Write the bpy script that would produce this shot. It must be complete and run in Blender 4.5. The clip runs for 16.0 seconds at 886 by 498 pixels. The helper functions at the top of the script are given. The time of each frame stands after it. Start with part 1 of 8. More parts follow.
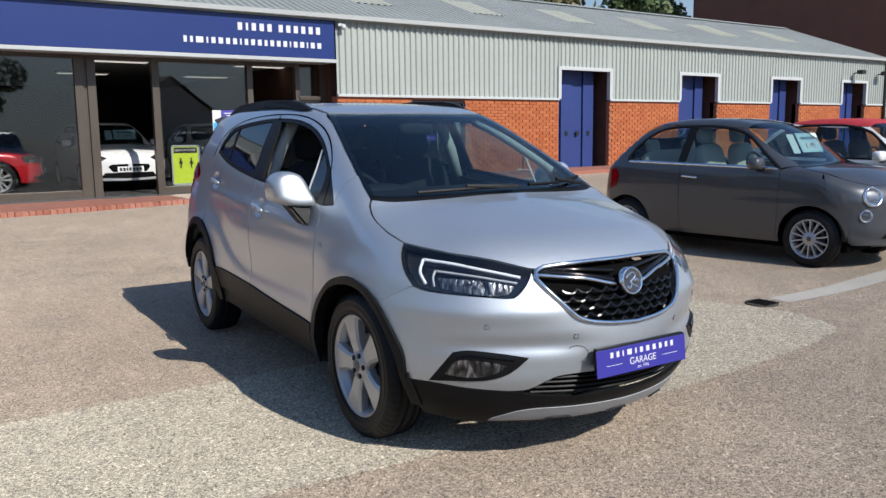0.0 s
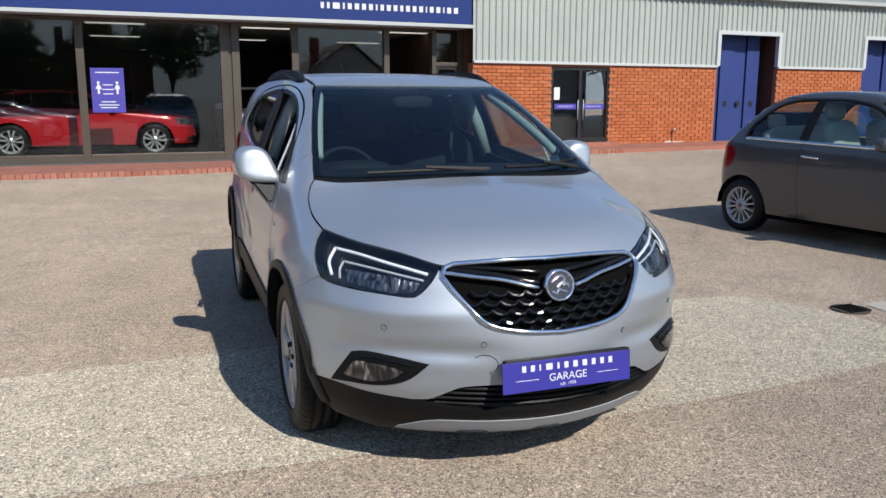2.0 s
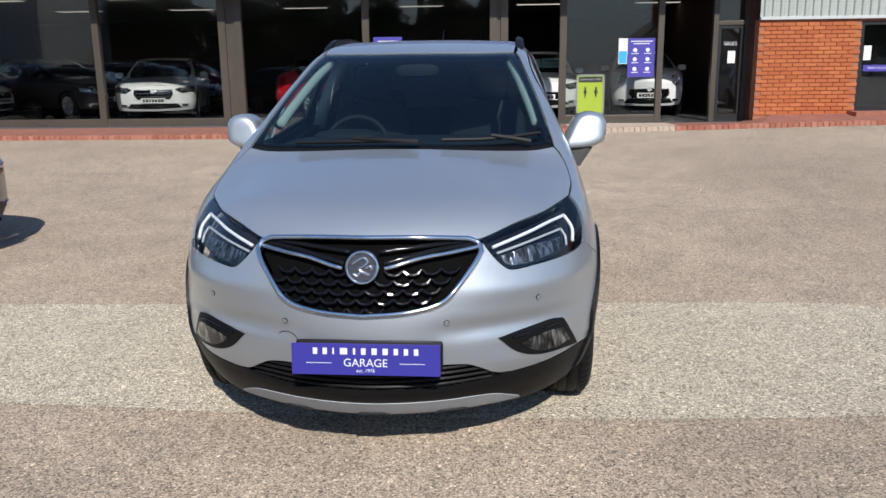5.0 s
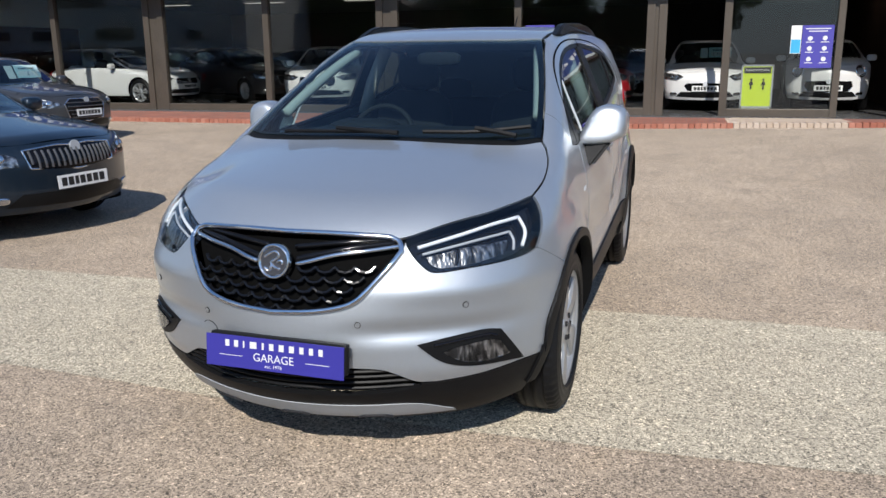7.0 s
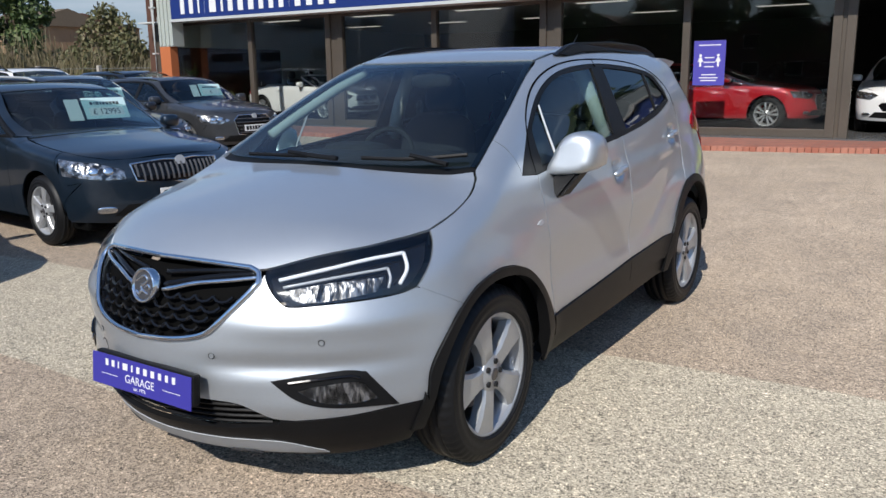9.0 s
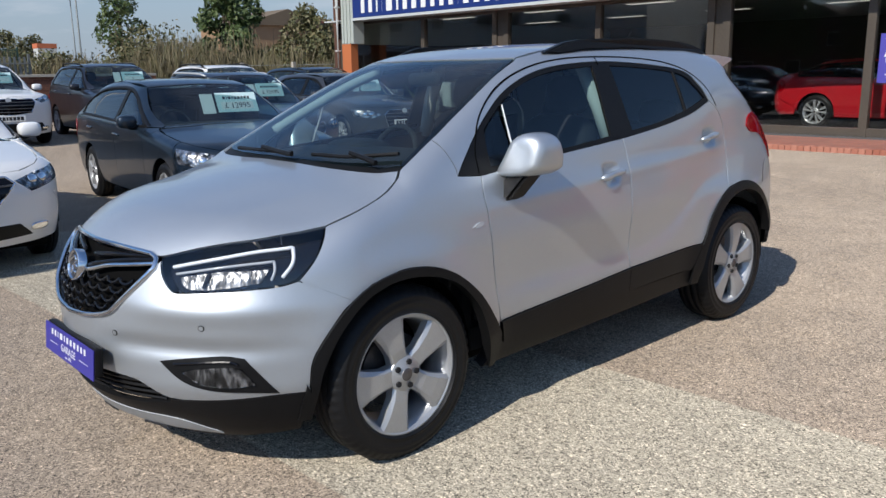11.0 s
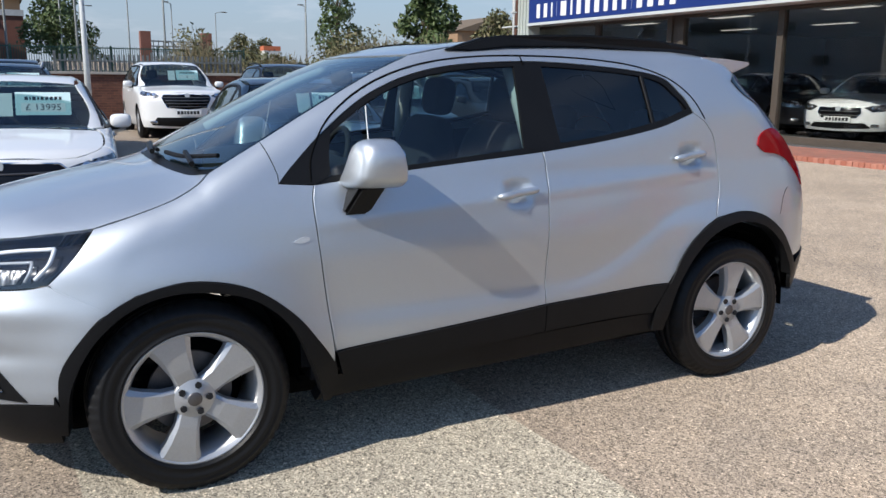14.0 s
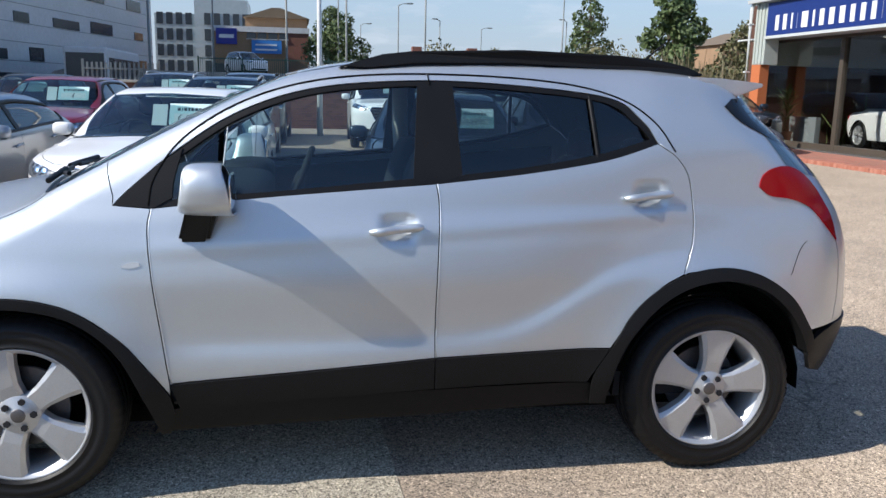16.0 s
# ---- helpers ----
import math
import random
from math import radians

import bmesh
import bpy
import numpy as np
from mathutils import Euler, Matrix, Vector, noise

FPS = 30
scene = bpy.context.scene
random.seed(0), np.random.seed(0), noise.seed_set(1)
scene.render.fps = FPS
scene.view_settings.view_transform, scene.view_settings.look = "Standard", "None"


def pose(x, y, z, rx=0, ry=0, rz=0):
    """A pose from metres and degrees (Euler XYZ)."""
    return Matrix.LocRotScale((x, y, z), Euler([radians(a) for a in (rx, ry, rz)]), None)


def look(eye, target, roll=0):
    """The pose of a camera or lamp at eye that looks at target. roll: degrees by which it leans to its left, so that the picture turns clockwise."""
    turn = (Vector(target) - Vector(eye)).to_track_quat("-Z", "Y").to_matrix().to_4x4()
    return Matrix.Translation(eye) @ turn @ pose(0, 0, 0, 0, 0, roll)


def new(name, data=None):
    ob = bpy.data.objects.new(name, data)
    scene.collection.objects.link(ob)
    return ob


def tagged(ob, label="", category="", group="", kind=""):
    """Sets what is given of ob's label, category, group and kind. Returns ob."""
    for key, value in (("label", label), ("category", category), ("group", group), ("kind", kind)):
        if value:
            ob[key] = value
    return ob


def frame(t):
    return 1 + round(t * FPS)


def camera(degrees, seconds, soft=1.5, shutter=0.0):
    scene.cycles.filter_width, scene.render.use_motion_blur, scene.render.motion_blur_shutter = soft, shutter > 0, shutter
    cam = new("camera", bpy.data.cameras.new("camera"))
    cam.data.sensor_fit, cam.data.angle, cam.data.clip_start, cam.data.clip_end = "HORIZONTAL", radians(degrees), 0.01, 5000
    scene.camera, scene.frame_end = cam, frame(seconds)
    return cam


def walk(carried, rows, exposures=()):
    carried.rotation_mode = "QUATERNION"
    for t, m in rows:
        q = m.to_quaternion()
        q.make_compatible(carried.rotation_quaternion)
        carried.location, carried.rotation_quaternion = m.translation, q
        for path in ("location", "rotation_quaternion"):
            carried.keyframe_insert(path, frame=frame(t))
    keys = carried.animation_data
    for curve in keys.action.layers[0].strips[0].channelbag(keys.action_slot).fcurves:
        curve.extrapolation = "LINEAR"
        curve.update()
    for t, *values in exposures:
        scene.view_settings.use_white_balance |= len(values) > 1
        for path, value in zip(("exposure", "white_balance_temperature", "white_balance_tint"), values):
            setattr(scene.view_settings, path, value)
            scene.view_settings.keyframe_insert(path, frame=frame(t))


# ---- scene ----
cam = camera(57.5, 16.0)
PATH = [
    (0, (0.128, -0.081, 1.416), (1.248, 1.552, 1.131), -0.7),
    (0.5, (0.378, -0.196, 1.431), (1.416, 1.487, 1.132), -0.3),
    (1, (0.621, -0.269, 1.439), (1.563, 1.467, 1.125), -0.2),
    (1.5, (0.913, -0.254, 1.435), (1.748, 1.531, 1.098), -0.2),
    (2, (1.216, -0.286, 1.458), (1.944, 1.541, 1.093), 0.1),
    (2.5, (1.578, -0.384, 1.472), (2.191, 1.478, 1.076), 0.5),
    (3, (1.891, -0.365, 1.451), (2.378, 1.529, 1.032), 0.8),
    (3.5, (2.195, -0.327, 1.477), (2.544, 1.594, 1.043), 1.0),
    (4, (2.492, -0.413, 1.479), (2.696, 1.526, 1.034), 1.1),
    (4.2, (2.603, -0.464, 1.48), (2.749, 1.48, 1.033), 0.9),
    (6.3, (3.732, -0.376, 1.457), (3.31, 1.525, 1.0), -0.9),
    (6.5, (3.762, -0.292, 1.456), (3.32, 1.6, 0.981), -0.3),
    (7, (3.982, -0.121, 1.458), (3.424, 1.742, 0.991), -0.5),
    (7.5, (4.25, 0.002, 1.463), (3.572, 1.826, 1.004), -0.8),
    (8, (4.536, 0.118, 1.475), (3.738, 1.898, 1.034), -1.0),
    (8.5, (4.739, 0.3, 1.454), (3.823, 2.026, 1.026), -1.0),
    (9, (4.933, 0.512, 1.473), (3.909, 2.177, 1.05), -0.8),
    (9.2, (5.022, 0.577, 1.466), (3.956, 2.215, 1.042), -0.7),
    (11.3, (5.904, 1.235, 1.476), (4.455, 2.547, 1.053), -0.7),
    (11.5, (6.003, 1.257, 1.479), (4.527, 2.54, 1.059), -0.6),
    (12, (6.125, 1.343, 1.473), (4.594, 2.56, 1.057), -0.5),
    (12.5, (6.108, 1.578, 1.439), (4.529, 2.734, 1.025), -0.2),
    (13, (6.107, 1.88, 1.46), (4.484, 2.971, 1.044), 0.2),
    (13.5, (6.236, 2.226, 1.456), (4.567, 3.248, 1.043), 0.4),
    (14, (6.271, 2.582, 1.433), (4.557, 3.529, 1.024), 0.6),
    (14.5, (6.261, 2.999, 1.452), (4.501, 3.859, 1.05), 0.6),
    (15, (6.361, 3.384, 1.45), (4.549, 4.134, 1.058), 0.6),
    (15.5, (6.396, 3.729, 1.431), (4.524, 4.32, 1.047), 0.8),
    (16, (6.399, 4.061, 1.481), (4.469, 4.417, 1.095), 1.3),
]
walk(cam, [(t, look(eye, target, roll)) for t, eye, target, roll in PATH], [(0, -0.08), (4, -0.18), (9, -0.13), (12.5, -0.07), (14.0, 0.10), (16, 0.34)])

# ---- world and sun ----
SUN_TO = Vector((0.23, -1.19, 1.0)).normalized()
world = bpy.data.worlds.new("sky")
scene.world = world
world.use_nodes = True
wn, wl = world.node_tree.nodes, world.node_tree.links
sky = wn.new("ShaderNodeTexSky")
sky.sky_type, sky.sun_disc = "NISHITA", False
sky.sun_elevation = math.asin(SUN_TO.z)
sky.sun_rotation = math.atan2(SUN_TO.x, SUN_TO.y)
sky.altitude, sky.air_density, sky.dust_density, sky.ozone_density = 50, 1.25, 0.35, 3.0
wtc = wn.new("ShaderNodeTexCoord")
wsep = wn.new("ShaderNodeSeparateXYZ")
wl.new(wtc.outputs["Generated"], wsep.inputs[0])
wz = wn.new("ShaderNodeMath"); wz.operation = "ADD"; wz.inputs[1].default_value = 0.12
wl.new(wsep.outputs["Z"], wz.inputs[0])
wdx = wn.new("ShaderNodeMath"); wdx.operation = "DIVIDE"
wdy = wn.new("ShaderNodeMath"); wdy.operation = "DIVIDE"
wl.new(wsep.outputs["X"], wdx.inputs[0]); wl.new(wz.outputs[0], wdx.inputs[1])
wl.new(wsep.outputs["Y"], wdy.inputs[0]); wl.new(wz.outputs[0], wdy.inputs[1])
wco = wn.new("ShaderNodeCombineXYZ")
wl.new(wdx.outputs[0], wco.inputs[0]); wl.new(wdy.outputs[0], wco.inputs[1])
wno = wn.new("ShaderNodeTexNoise")
wno.inputs["Scale"].default_value, wno.inputs["Detail"].default_value, wno.inputs["Roughness"].default_value = 1.1, 9, 0.6
wl.new(wco.outputs[0], wno.inputs["Vector"])
wra = wn.new("ShaderNodeValToRGB")
wra.color_ramp.elements[0].position, wra.color_ramp.elements[1].position = 0.52, 0.80
wra.color_ramp.elements[0].color = (0, 0, 0, 1)
wra.color_ramp.elements[1].color = (0.75, 0.75, 0.75, 1)
wl.new(wno.outputs["Fac"], wra.inputs[0])
wmx = wn.new("ShaderNodeMixRGB")
wmx.inputs[2].default_value = (3.1, 3.8, 4.9, 1)
wcl = wn.new("ShaderNodeMixRGB")
wcl.inputs[2].default_value = (5.4, 5.9, 6.7, 1)
wti = wn.new("ShaderNodeMixRGB")
wti.blend_type = "MULTIPLY"
wti.inputs[0].default_value, wti.inputs[2].default_value = 1.0, (0.82, 0.95, 1.14, 1)
wl.new(sky.outputs[0], wti.inputs[1])
whz = wn.new("ShaderNodeMapRange")
whz.inputs["From Min"].default_value, whz.inputs["From Max"].default_value = 0.0, 0.30
whz.inputs["To Min"].default_value, whz.inputs["To Max"].default_value = 0.85, 0.0
whz.interpolation_type = "SMOOTHSTEP"
wl.new(wsep.outputs["Z"], whz.inputs["Value"])
wl.new(whz.outputs[0], wmx.inputs[0]); wl.new(wti.outputs[0], wmx.inputs[1])
wl.new(wra.outputs[0], wcl.inputs[0]); wl.new(wmx.outputs[0], wcl.inputs[1])
wbg = wn["Background"]
wl.new(wcl.outputs[0], wbg.inputs[0])
wbg.inputs[1].default_value = 0.115
sun = new("sun", bpy.data.lights.new("sun", "SUN"))
sun.data.energy, sun.data.angle, sun.data.color = 5.0, radians(0.53), (1.0, 0.96, 0.90)
sun.matrix_world = look((0, 0, 0), tuple(-SUN_TO))


# ---- materials ----
class Mat:
    """A node material under construction."""

    def __init__(self, name, color=(0.5, 0.5, 0.5), rough=0.5, metal=0.0, **extra):
        self.m = bpy.data.materials.new(name)
        self.m.use_nodes = True
        self.n, self.l = self.m.node_tree.nodes, self.m.node_tree.links
        self.p = self.n["Principled BSDF"]
        self.p.inputs["Base Color"].default_value = (*color, 1)
        self.p.inputs["Roughness"].default_value = rough
        self.p.inputs["Metallic"].default_value = metal
        for k, v in extra.items():
            self.p.inputs[k.replace("_", " ")].default_value = v
        self.co = self.n.new("ShaderNodeTexCoord").outputs["Object"]

    def node(self, kind, **values):
        nd = self.n.new(kind)
        for k, v in values.items():
            nd.inputs[k.replace("_", " ")].default_value = v
        return nd

    def geo(self):
        """Shade by place in the world instead of in the object."""
        self.co = self.n.new("ShaderNodeNewGeometry").outputs["Position"]
        return self

    def noise(self, scale, detail=4, rough=0.55, stretch=None):
        nd = self.node("ShaderNodeTexNoise", Scale=scale, Detail=detail, Roughness=rough)
        self.l.new(self.mapped(stretch), nd.inputs["Vector"])
        return nd.outputs["Fac"]

    def mapped(self, stretch):
        if not stretch:
            return self.co
        mp = self.n.new("ShaderNodeMapping")
        mp.inputs["Scale"].default_value = stretch
        self.l.new(self.co, mp.inputs["Vector"])
        return mp.outputs[0]

    def voronoi(self, scale, out="Color", feature="F1"):
        nd = self.node("ShaderNodeTexVoronoi", Scale=scale)
        nd.feature = feature
        self.l.new(self.co, nd.inputs["Vector"])
        return nd.outputs[out]

    def ramp(self, src, *stops):
        nd = self.n.new("ShaderNodeValToRGB")
        el = nd.color_ramp.elements
        while len(el) < len(stops):
            el.new(0.5)
        for e, (pos, c) in zip(el, stops):
            e.position = pos
            e.color = (*c, 1) if isinstance(c, tuple) else (c, c, c, 1)
        self.l.new(src, nd.inputs[0])
        return nd.outputs[0]

    def mix(self, fac, a, b, mode="MIX"):
        nd = self.n.new("ShaderNodeMixRGB")
        nd.blend_type = mode
        for i, v in enumerate((fac, a, b)):
            if isinstance(v, bpy.types.NodeSocket):
                self.l.new(v, nd.inputs[i])
            elif isinstance(v, tuple):
                nd.inputs[i].default_value = (*v, 1)
            else:
                nd.inputs[i].default_value = v if i == 0 else (v, v, v, 1)
        return nd.outputs[0]

    def color(self, src):
        self.l.new(src, self.p.inputs["Base Color"])
        return self

    def rough(self, src):
        self.l.new(src, self.p.inputs["Roughness"])
        return self

    def bump(self, src, strength=0.3, dist=0.01):
        nd = self.n.new("ShaderNodeBump")
        nd.inputs["Strength"].default_value, nd.inputs["Distance"].default_value = strength, dist
        self.l.new(src, nd.inputs["Height"])
        self.l.new(nd.outputs[0], self.p.inputs["Normal"])
        return self

    def island(self):
        return self.n.new("ShaderNodeObjectInfo").outputs["Random"]


def plain(name, color, rough=0.5, metal=0.0, vary=0.12, scale=30.0, bump=0.0, **extra):
    """A material with slight variation of tone at two scales."""
    k = Mat(name, color, rough, metal, **extra)
    big = k.noise(scale * 0.12, 3)
    fine = k.noise(scale * 3, 3)
    tone = k.mix(0.5, big, fine)
    lo = tuple(c * (1 - vary) for c in color)
    hi = tuple(min(1, c * (1 + vary)) for c in color)
    k.color(k.ramp(tone, (0.3, lo), (0.7, hi)))
    if bump:
        k.bump(fine, bump, 0.004)
    return k.m


def paint(name, color, metal=0.0, rough=0.35, flake=0.0):
    """Car paint: base coat under clear lacquer, with a trace of dust."""
    k = Mat(name, color, rough, metal)
    k.p.inputs["Coat Weight"].default_value = 0.85
    k.p.inputs["Coat Roughness"].default_value = 0.05
    dust = k.noise(3.0, 5)
    grain = k.noise(900.0, 2)
    base = k.mix(flake, color, k.ramp(grain, (0.35, tuple(c * 0.6 for c in color)), (0.65, tuple(min(1, c * 1.35) for c in color))))
    k.color(k.mix(k.ramp(dust, (0.5, 0.0), (0.8, 0.05)), base, (0.45, 0.42, 0.38)))
    return k.m


def glass_mat(name, tint, gloss=1.0, rough=0.0, ior=1.75):
    """A thin pane: tinted see-through with a Fresnel mirror on top."""
    m = bpy.data.materials.new(name)
    m.use_nodes = True
    n, l = m.node_tree.nodes, m.node_tree.links
    n.remove(n["Principled BSDF"])
    tr, gl, mx, lw = n.new("ShaderNodeBsdfTransparent"), n.new("ShaderNodeBsdfGlossy"), n.new("ShaderNodeMixShader"), n.new("ShaderNodeLayerWeight")
    tr.inputs[0].default_value = (*tint, 1)
    gl.inputs["Roughness"].default_value = rough
    gl.inputs["Color"].default_value = (gloss, gloss, gloss, 1)
    # Schlick's approximation, alike from both sides of the pane
    lw.inputs["Blend"].default_value = 0.5
    pw, ma = n.new("ShaderNodeMath"), n.new("ShaderNodeMath")
    pw.operation, ma.operation = "POWER", "MULTIPLY_ADD"
    f0 = ((ior - 1) / (ior + 1)) ** 2
    pw.inputs[1].default_value = 5.0
    ma.inputs[1].default_value, ma.inputs[2].default_value = 1 - f0, f0
    l.new(lw.outputs["Facing"], pw.inputs[0]); l.new(pw.outputs[0], ma.inputs[0])
    l.new(ma.outputs[0], mx.inputs[0]); l.new(tr.outputs[0], mx.inputs[1]); l.new(gl.outputs[0], mx.inputs[2])
    l.new(mx.outputs[0], n["Material Output"].inputs[0])
    return m


SILVER = paint("silver_paint", (0.585, 0.62, 0.65), 0.80, 0.46, 0.35)
BLACK_TRIM = plain("black_trim", (0.008, 0.008, 0.0085), 0.45, 0, 0.25, 60, 0.15, Specular_IOR_Level=0.2)
GLOSS_BLACK = Mat("gloss_black", (0.006, 0.006, 0.007), 0.10, 0, Specular_IOR_Level=0.35).m
SEAM = Mat("seam_black", (0.004, 0.004, 0.004), 0.8, 0, Specular_IOR_Level=0.05).m
CHROME = Mat("chrome", (0.86, 0.87, 0.88), 0.07, 1.0).m
SATIN = plain("satin_silver", (0.44, 0.46, 0.48), 0.42, 0.2, 0.06, 40)
ALLOY = plain("alloy", (0.50, 0.505, 0.51), 0.36, 0.55, 0.08, 50)
RUBBER = plain("rubber", (0.008, 0.008, 0.0085), 0.5, 0, 0.3, 40, 0.2, Specular_IOR_Level=0.3)
DARK = plain("dark_interior", (0.022, 0.022, 0.024), 0.7, 0, 0.2, 60, 0.2, Specular_IOR_Level=0.25)
CLOTH = plain("seat_cloth", (0.018, 0.018, 0.022), 0.9, 0, 0.3, 90, 0.4)
IVORY = plain("ivory_leather", (0.62, 0.57, 0.48), 0.5, 0, 0.1, 40)
LINING = plain("headlining", (0.55, 0.55, 0.52), 0.9, 0, 0.05, 60)
DISC = plain("brake_steel", (0.16, 0.15, 0.15), 0.45, 0.8, 0.2, 60)
WINDOW = glass_mat("car_glass", (0.56, 0.69, 0.69))
PRIVACY = glass_mat("tinted_glass", (0.46, 0.53, 0.54))
SHOP_GLASS = glass_mat("shop_glass", (0.84, 0.86, 0.85), 1.0, 0.0, 1.66)
LENS = glass_mat("lamp_lens", (0.90, 0.92, 0.94))
RED_LENS = Mat("red_lens", (0.30, 0.002, 0.006), 0.10, 0, Specular_IOR_Level=0.22).m
FLUTED = Mat("fluted_reflector", (0.4, 0.4, 0.4), 0.38, 1.0)
streaks = FLUTED.noise(60.0, 2, 0.5, (1.0, 1.0, 0.12))
FLUTED.color(FLUTED.ramp(streaks, (0.40, 0.05), (0.52, 0.22), (0.66, 0.48)))
FLUTED = FLUTED.bump(streaks, 0.7, 0.01).m
FOG_BOWL = Mat("fog_reflector", (0.4, 0.4, 0.4), 0.2, 1.0)
streaks = FOG_BOWL.noise(48.0, 2, 0.5, (1.0, 1.0, 0.35))
FOG_BOWL.color(FOG_BOWL.ramp(streaks, (0.42, 0.05), (0.52, 0.28), (0.62, 0.80)))
FOG_BOWL = FOG_BOWL.bump(streaks, 0.7, 0.01).m
CLEAR = plain("clear_plastic", (0.50, 0.52, 0.54), 0.15, 0.1, 0.05, 60)
AMBER = Mat("amber", (0.7, 0.25, 0.03), 0.2).m
WHITE_LED = Mat("white_guide", (0.86, 0.88, 0.90), 0.2).m
PLATE_BLUE = plain("plate_blue", (0.045, 0.04, 0.30), 0.35, 0, 0.05, 20)
WHITE_INK = Mat("white_ink", (0.74, 0.74, 0.74), 0.5).m
BLACK_INK = Mat("black_ink", (0.015, 0.015, 0.015), 0.5).m
PLATE_WHITE = Mat("plate_white", (0.80, 0.80, 0.78), 0.4).m
CARD = plain("price_card", (0.62, 0.80, 0.80), 0.5, 0, 0.04, 20)
PAPER = plain("paper", (0.80, 0.80, 0.78), 0.7, 0, 0.04, 20)


# ---- mesh helpers ----
def mesh_ob(name, verts, faces, mat, parent=None, label="", smooth=False):
    me = bpy.data.meshes.new(name)
    me.from_pydata([tuple(v) for v in verts], [], faces)
    me.validate()
    if smooth:
        me.shade_smooth()
    me.materials.append(mat)
    ob = new(name, me)
    if parent:
        ob.parent = parent
    if label:
        ob["label"] = label
    return ob


def part(name, bm, mat, parent=None, label="", smooth=False):
    """Link a bmesh as one mesh object under a thing or a part."""
    me = bpy.data.meshes.new(name)
    bmesh.ops.recalc_face_normals(bm, faces=bm.faces)
    bm.to_mesh(me)
    bm.free()
    if smooth:
        me.shade_smooth()
    me.materials.append(mat)
    ob = new(name, me)
    if parent:
        ob.parent = parent
    if label:
        ob["label"] = label
    return ob


def empty(name, m=None, label="", category="", group="", kind=""):
    ob = new(name)
    ob.empty_display_size = 0.2
    if m is not None:
        ob.matrix_world = m
    return tagged(ob, label, category, group, kind)


def box_bm(x0, x1, y0, y1, z0, z1, bevel=0.0, seg=2):
    bm = bmesh.new()
    bmesh.ops.create_cube(bm, size=1)
    bmesh.ops.scale(bm, vec=(x1 - x0, y1 - y0, z1 - z0), verts=bm.verts)
    bmesh.ops.translate(bm, vec=((x0 + x1) / 2, (y0 + y1) / 2, (z0 + z1) / 2), verts=bm.verts)
    if bevel:
        bmesh.ops.bevel(bm, geom=bm.edges[:], offset=bevel, segments=seg, affect="EDGES", profile=0.6)
    return bm


def cyl_bm(r, h, seg=24, r2=None, m=None, caps=True):
    bm = bmesh.new()
    bmesh.ops.create_cone(bm, cap_ends=caps, segments=seg, radius1=r, radius2=r if r2 is None else r2, depth=h)
    if m is not None:
        bmesh.ops.transform(bm, matrix=m, verts=bm.verts)
    return bm


def lathe(profile, seg=48, axis="x"):
    """Turn (radius, along) points round an axis. Returns verts and faces."""
    v, f = [], []
    n = len(profile)
    for i in range(seg):
        a = 2 * math.pi * i / seg
        c, s = math.cos(a), math.sin(a)
        for r, h in profile:
            v.append((h, r * c, r * s) if axis == "x" else (r * c, r * s, h))
    for i in range(seg):
        j = (i + 1) % seg
        for k in range(n - 1):
            f.append((i * n + k, j * n + k, j * n + k + 1, i * n + k + 1))
    return v, f


def tube_bm(path, r, seg=8, closed=False):
    """A round bar along a path of points."""
    pts = [Vector(p) for p in path]
    bm = bmesh.new()
    rings = []
    up = Vector((0, 0, 1))
    for i, p in enumerate(pts):
        a = pts[i - 1] if (i or closed) else p
        b = pts[(i + 1) % len(pts)] if (i + 1 < len(pts) or closed) else p
        d = (b - a).normalized()
        u = d.cross(up)
        if u.length < 1e-3:
            u = d.cross(Vector((0, 1, 0)))
        u.normalize()
        w = u.cross(d)
        rr = r[i] if isinstance(r, (list, tuple)) else r
        rings.append([bm.verts.new(p + rr * (math.cos(2 * math.pi * k / seg) * u + math.sin(2 * math.pi * k / seg) * w)) for k in range(seg)])
    pairs = list(zip(rings, rings[1:])) + ([(rings[-1], rings[0])] if closed else [])
    for a, b in pairs:
        for k in range(seg):
            bm.faces.new((a[k], a[(k + 1) % seg], b[(k + 1) % seg], b[k]))
    if not closed:
        bm.faces.new(rings[0][::-1])
        bm.faces.new(rings[-1])
    return bm


def extrude_poly(pts, axis, a, b, bevel=0.0):
    """A prism from a 2D outline. axis: the one along which it runs from a to b."""
    bm = bmesh.new()
    def place(u, v, w):
        return {"x": (w, u, v), "y": (u, w, v), "z": (u, v, w)}[axis]
    lo = [bm.verts.new(place(u, v, a)) for u, v in pts]
    hi = [bm.verts.new(place(u, v, b)) for u, v in pts]
    bm.faces.new(lo)
    bm.faces.new(hi[::-1])
    for i in range(len(pts)):
        j = (i + 1) % len(pts)
        bm.faces.new((lo[i], lo[j], hi[j], hi[i]))
    bmesh.ops.recalc_face_normals(bm, faces=bm.faces)
    if bevel:
        bmesh.ops.bevel(bm, geom=[e for e in bm.edges if len(e.link_faces) == 2 and e.calc_face_angle(0) > 0.5], offset=bevel, segments=2, affect="EDGES")
    return bm


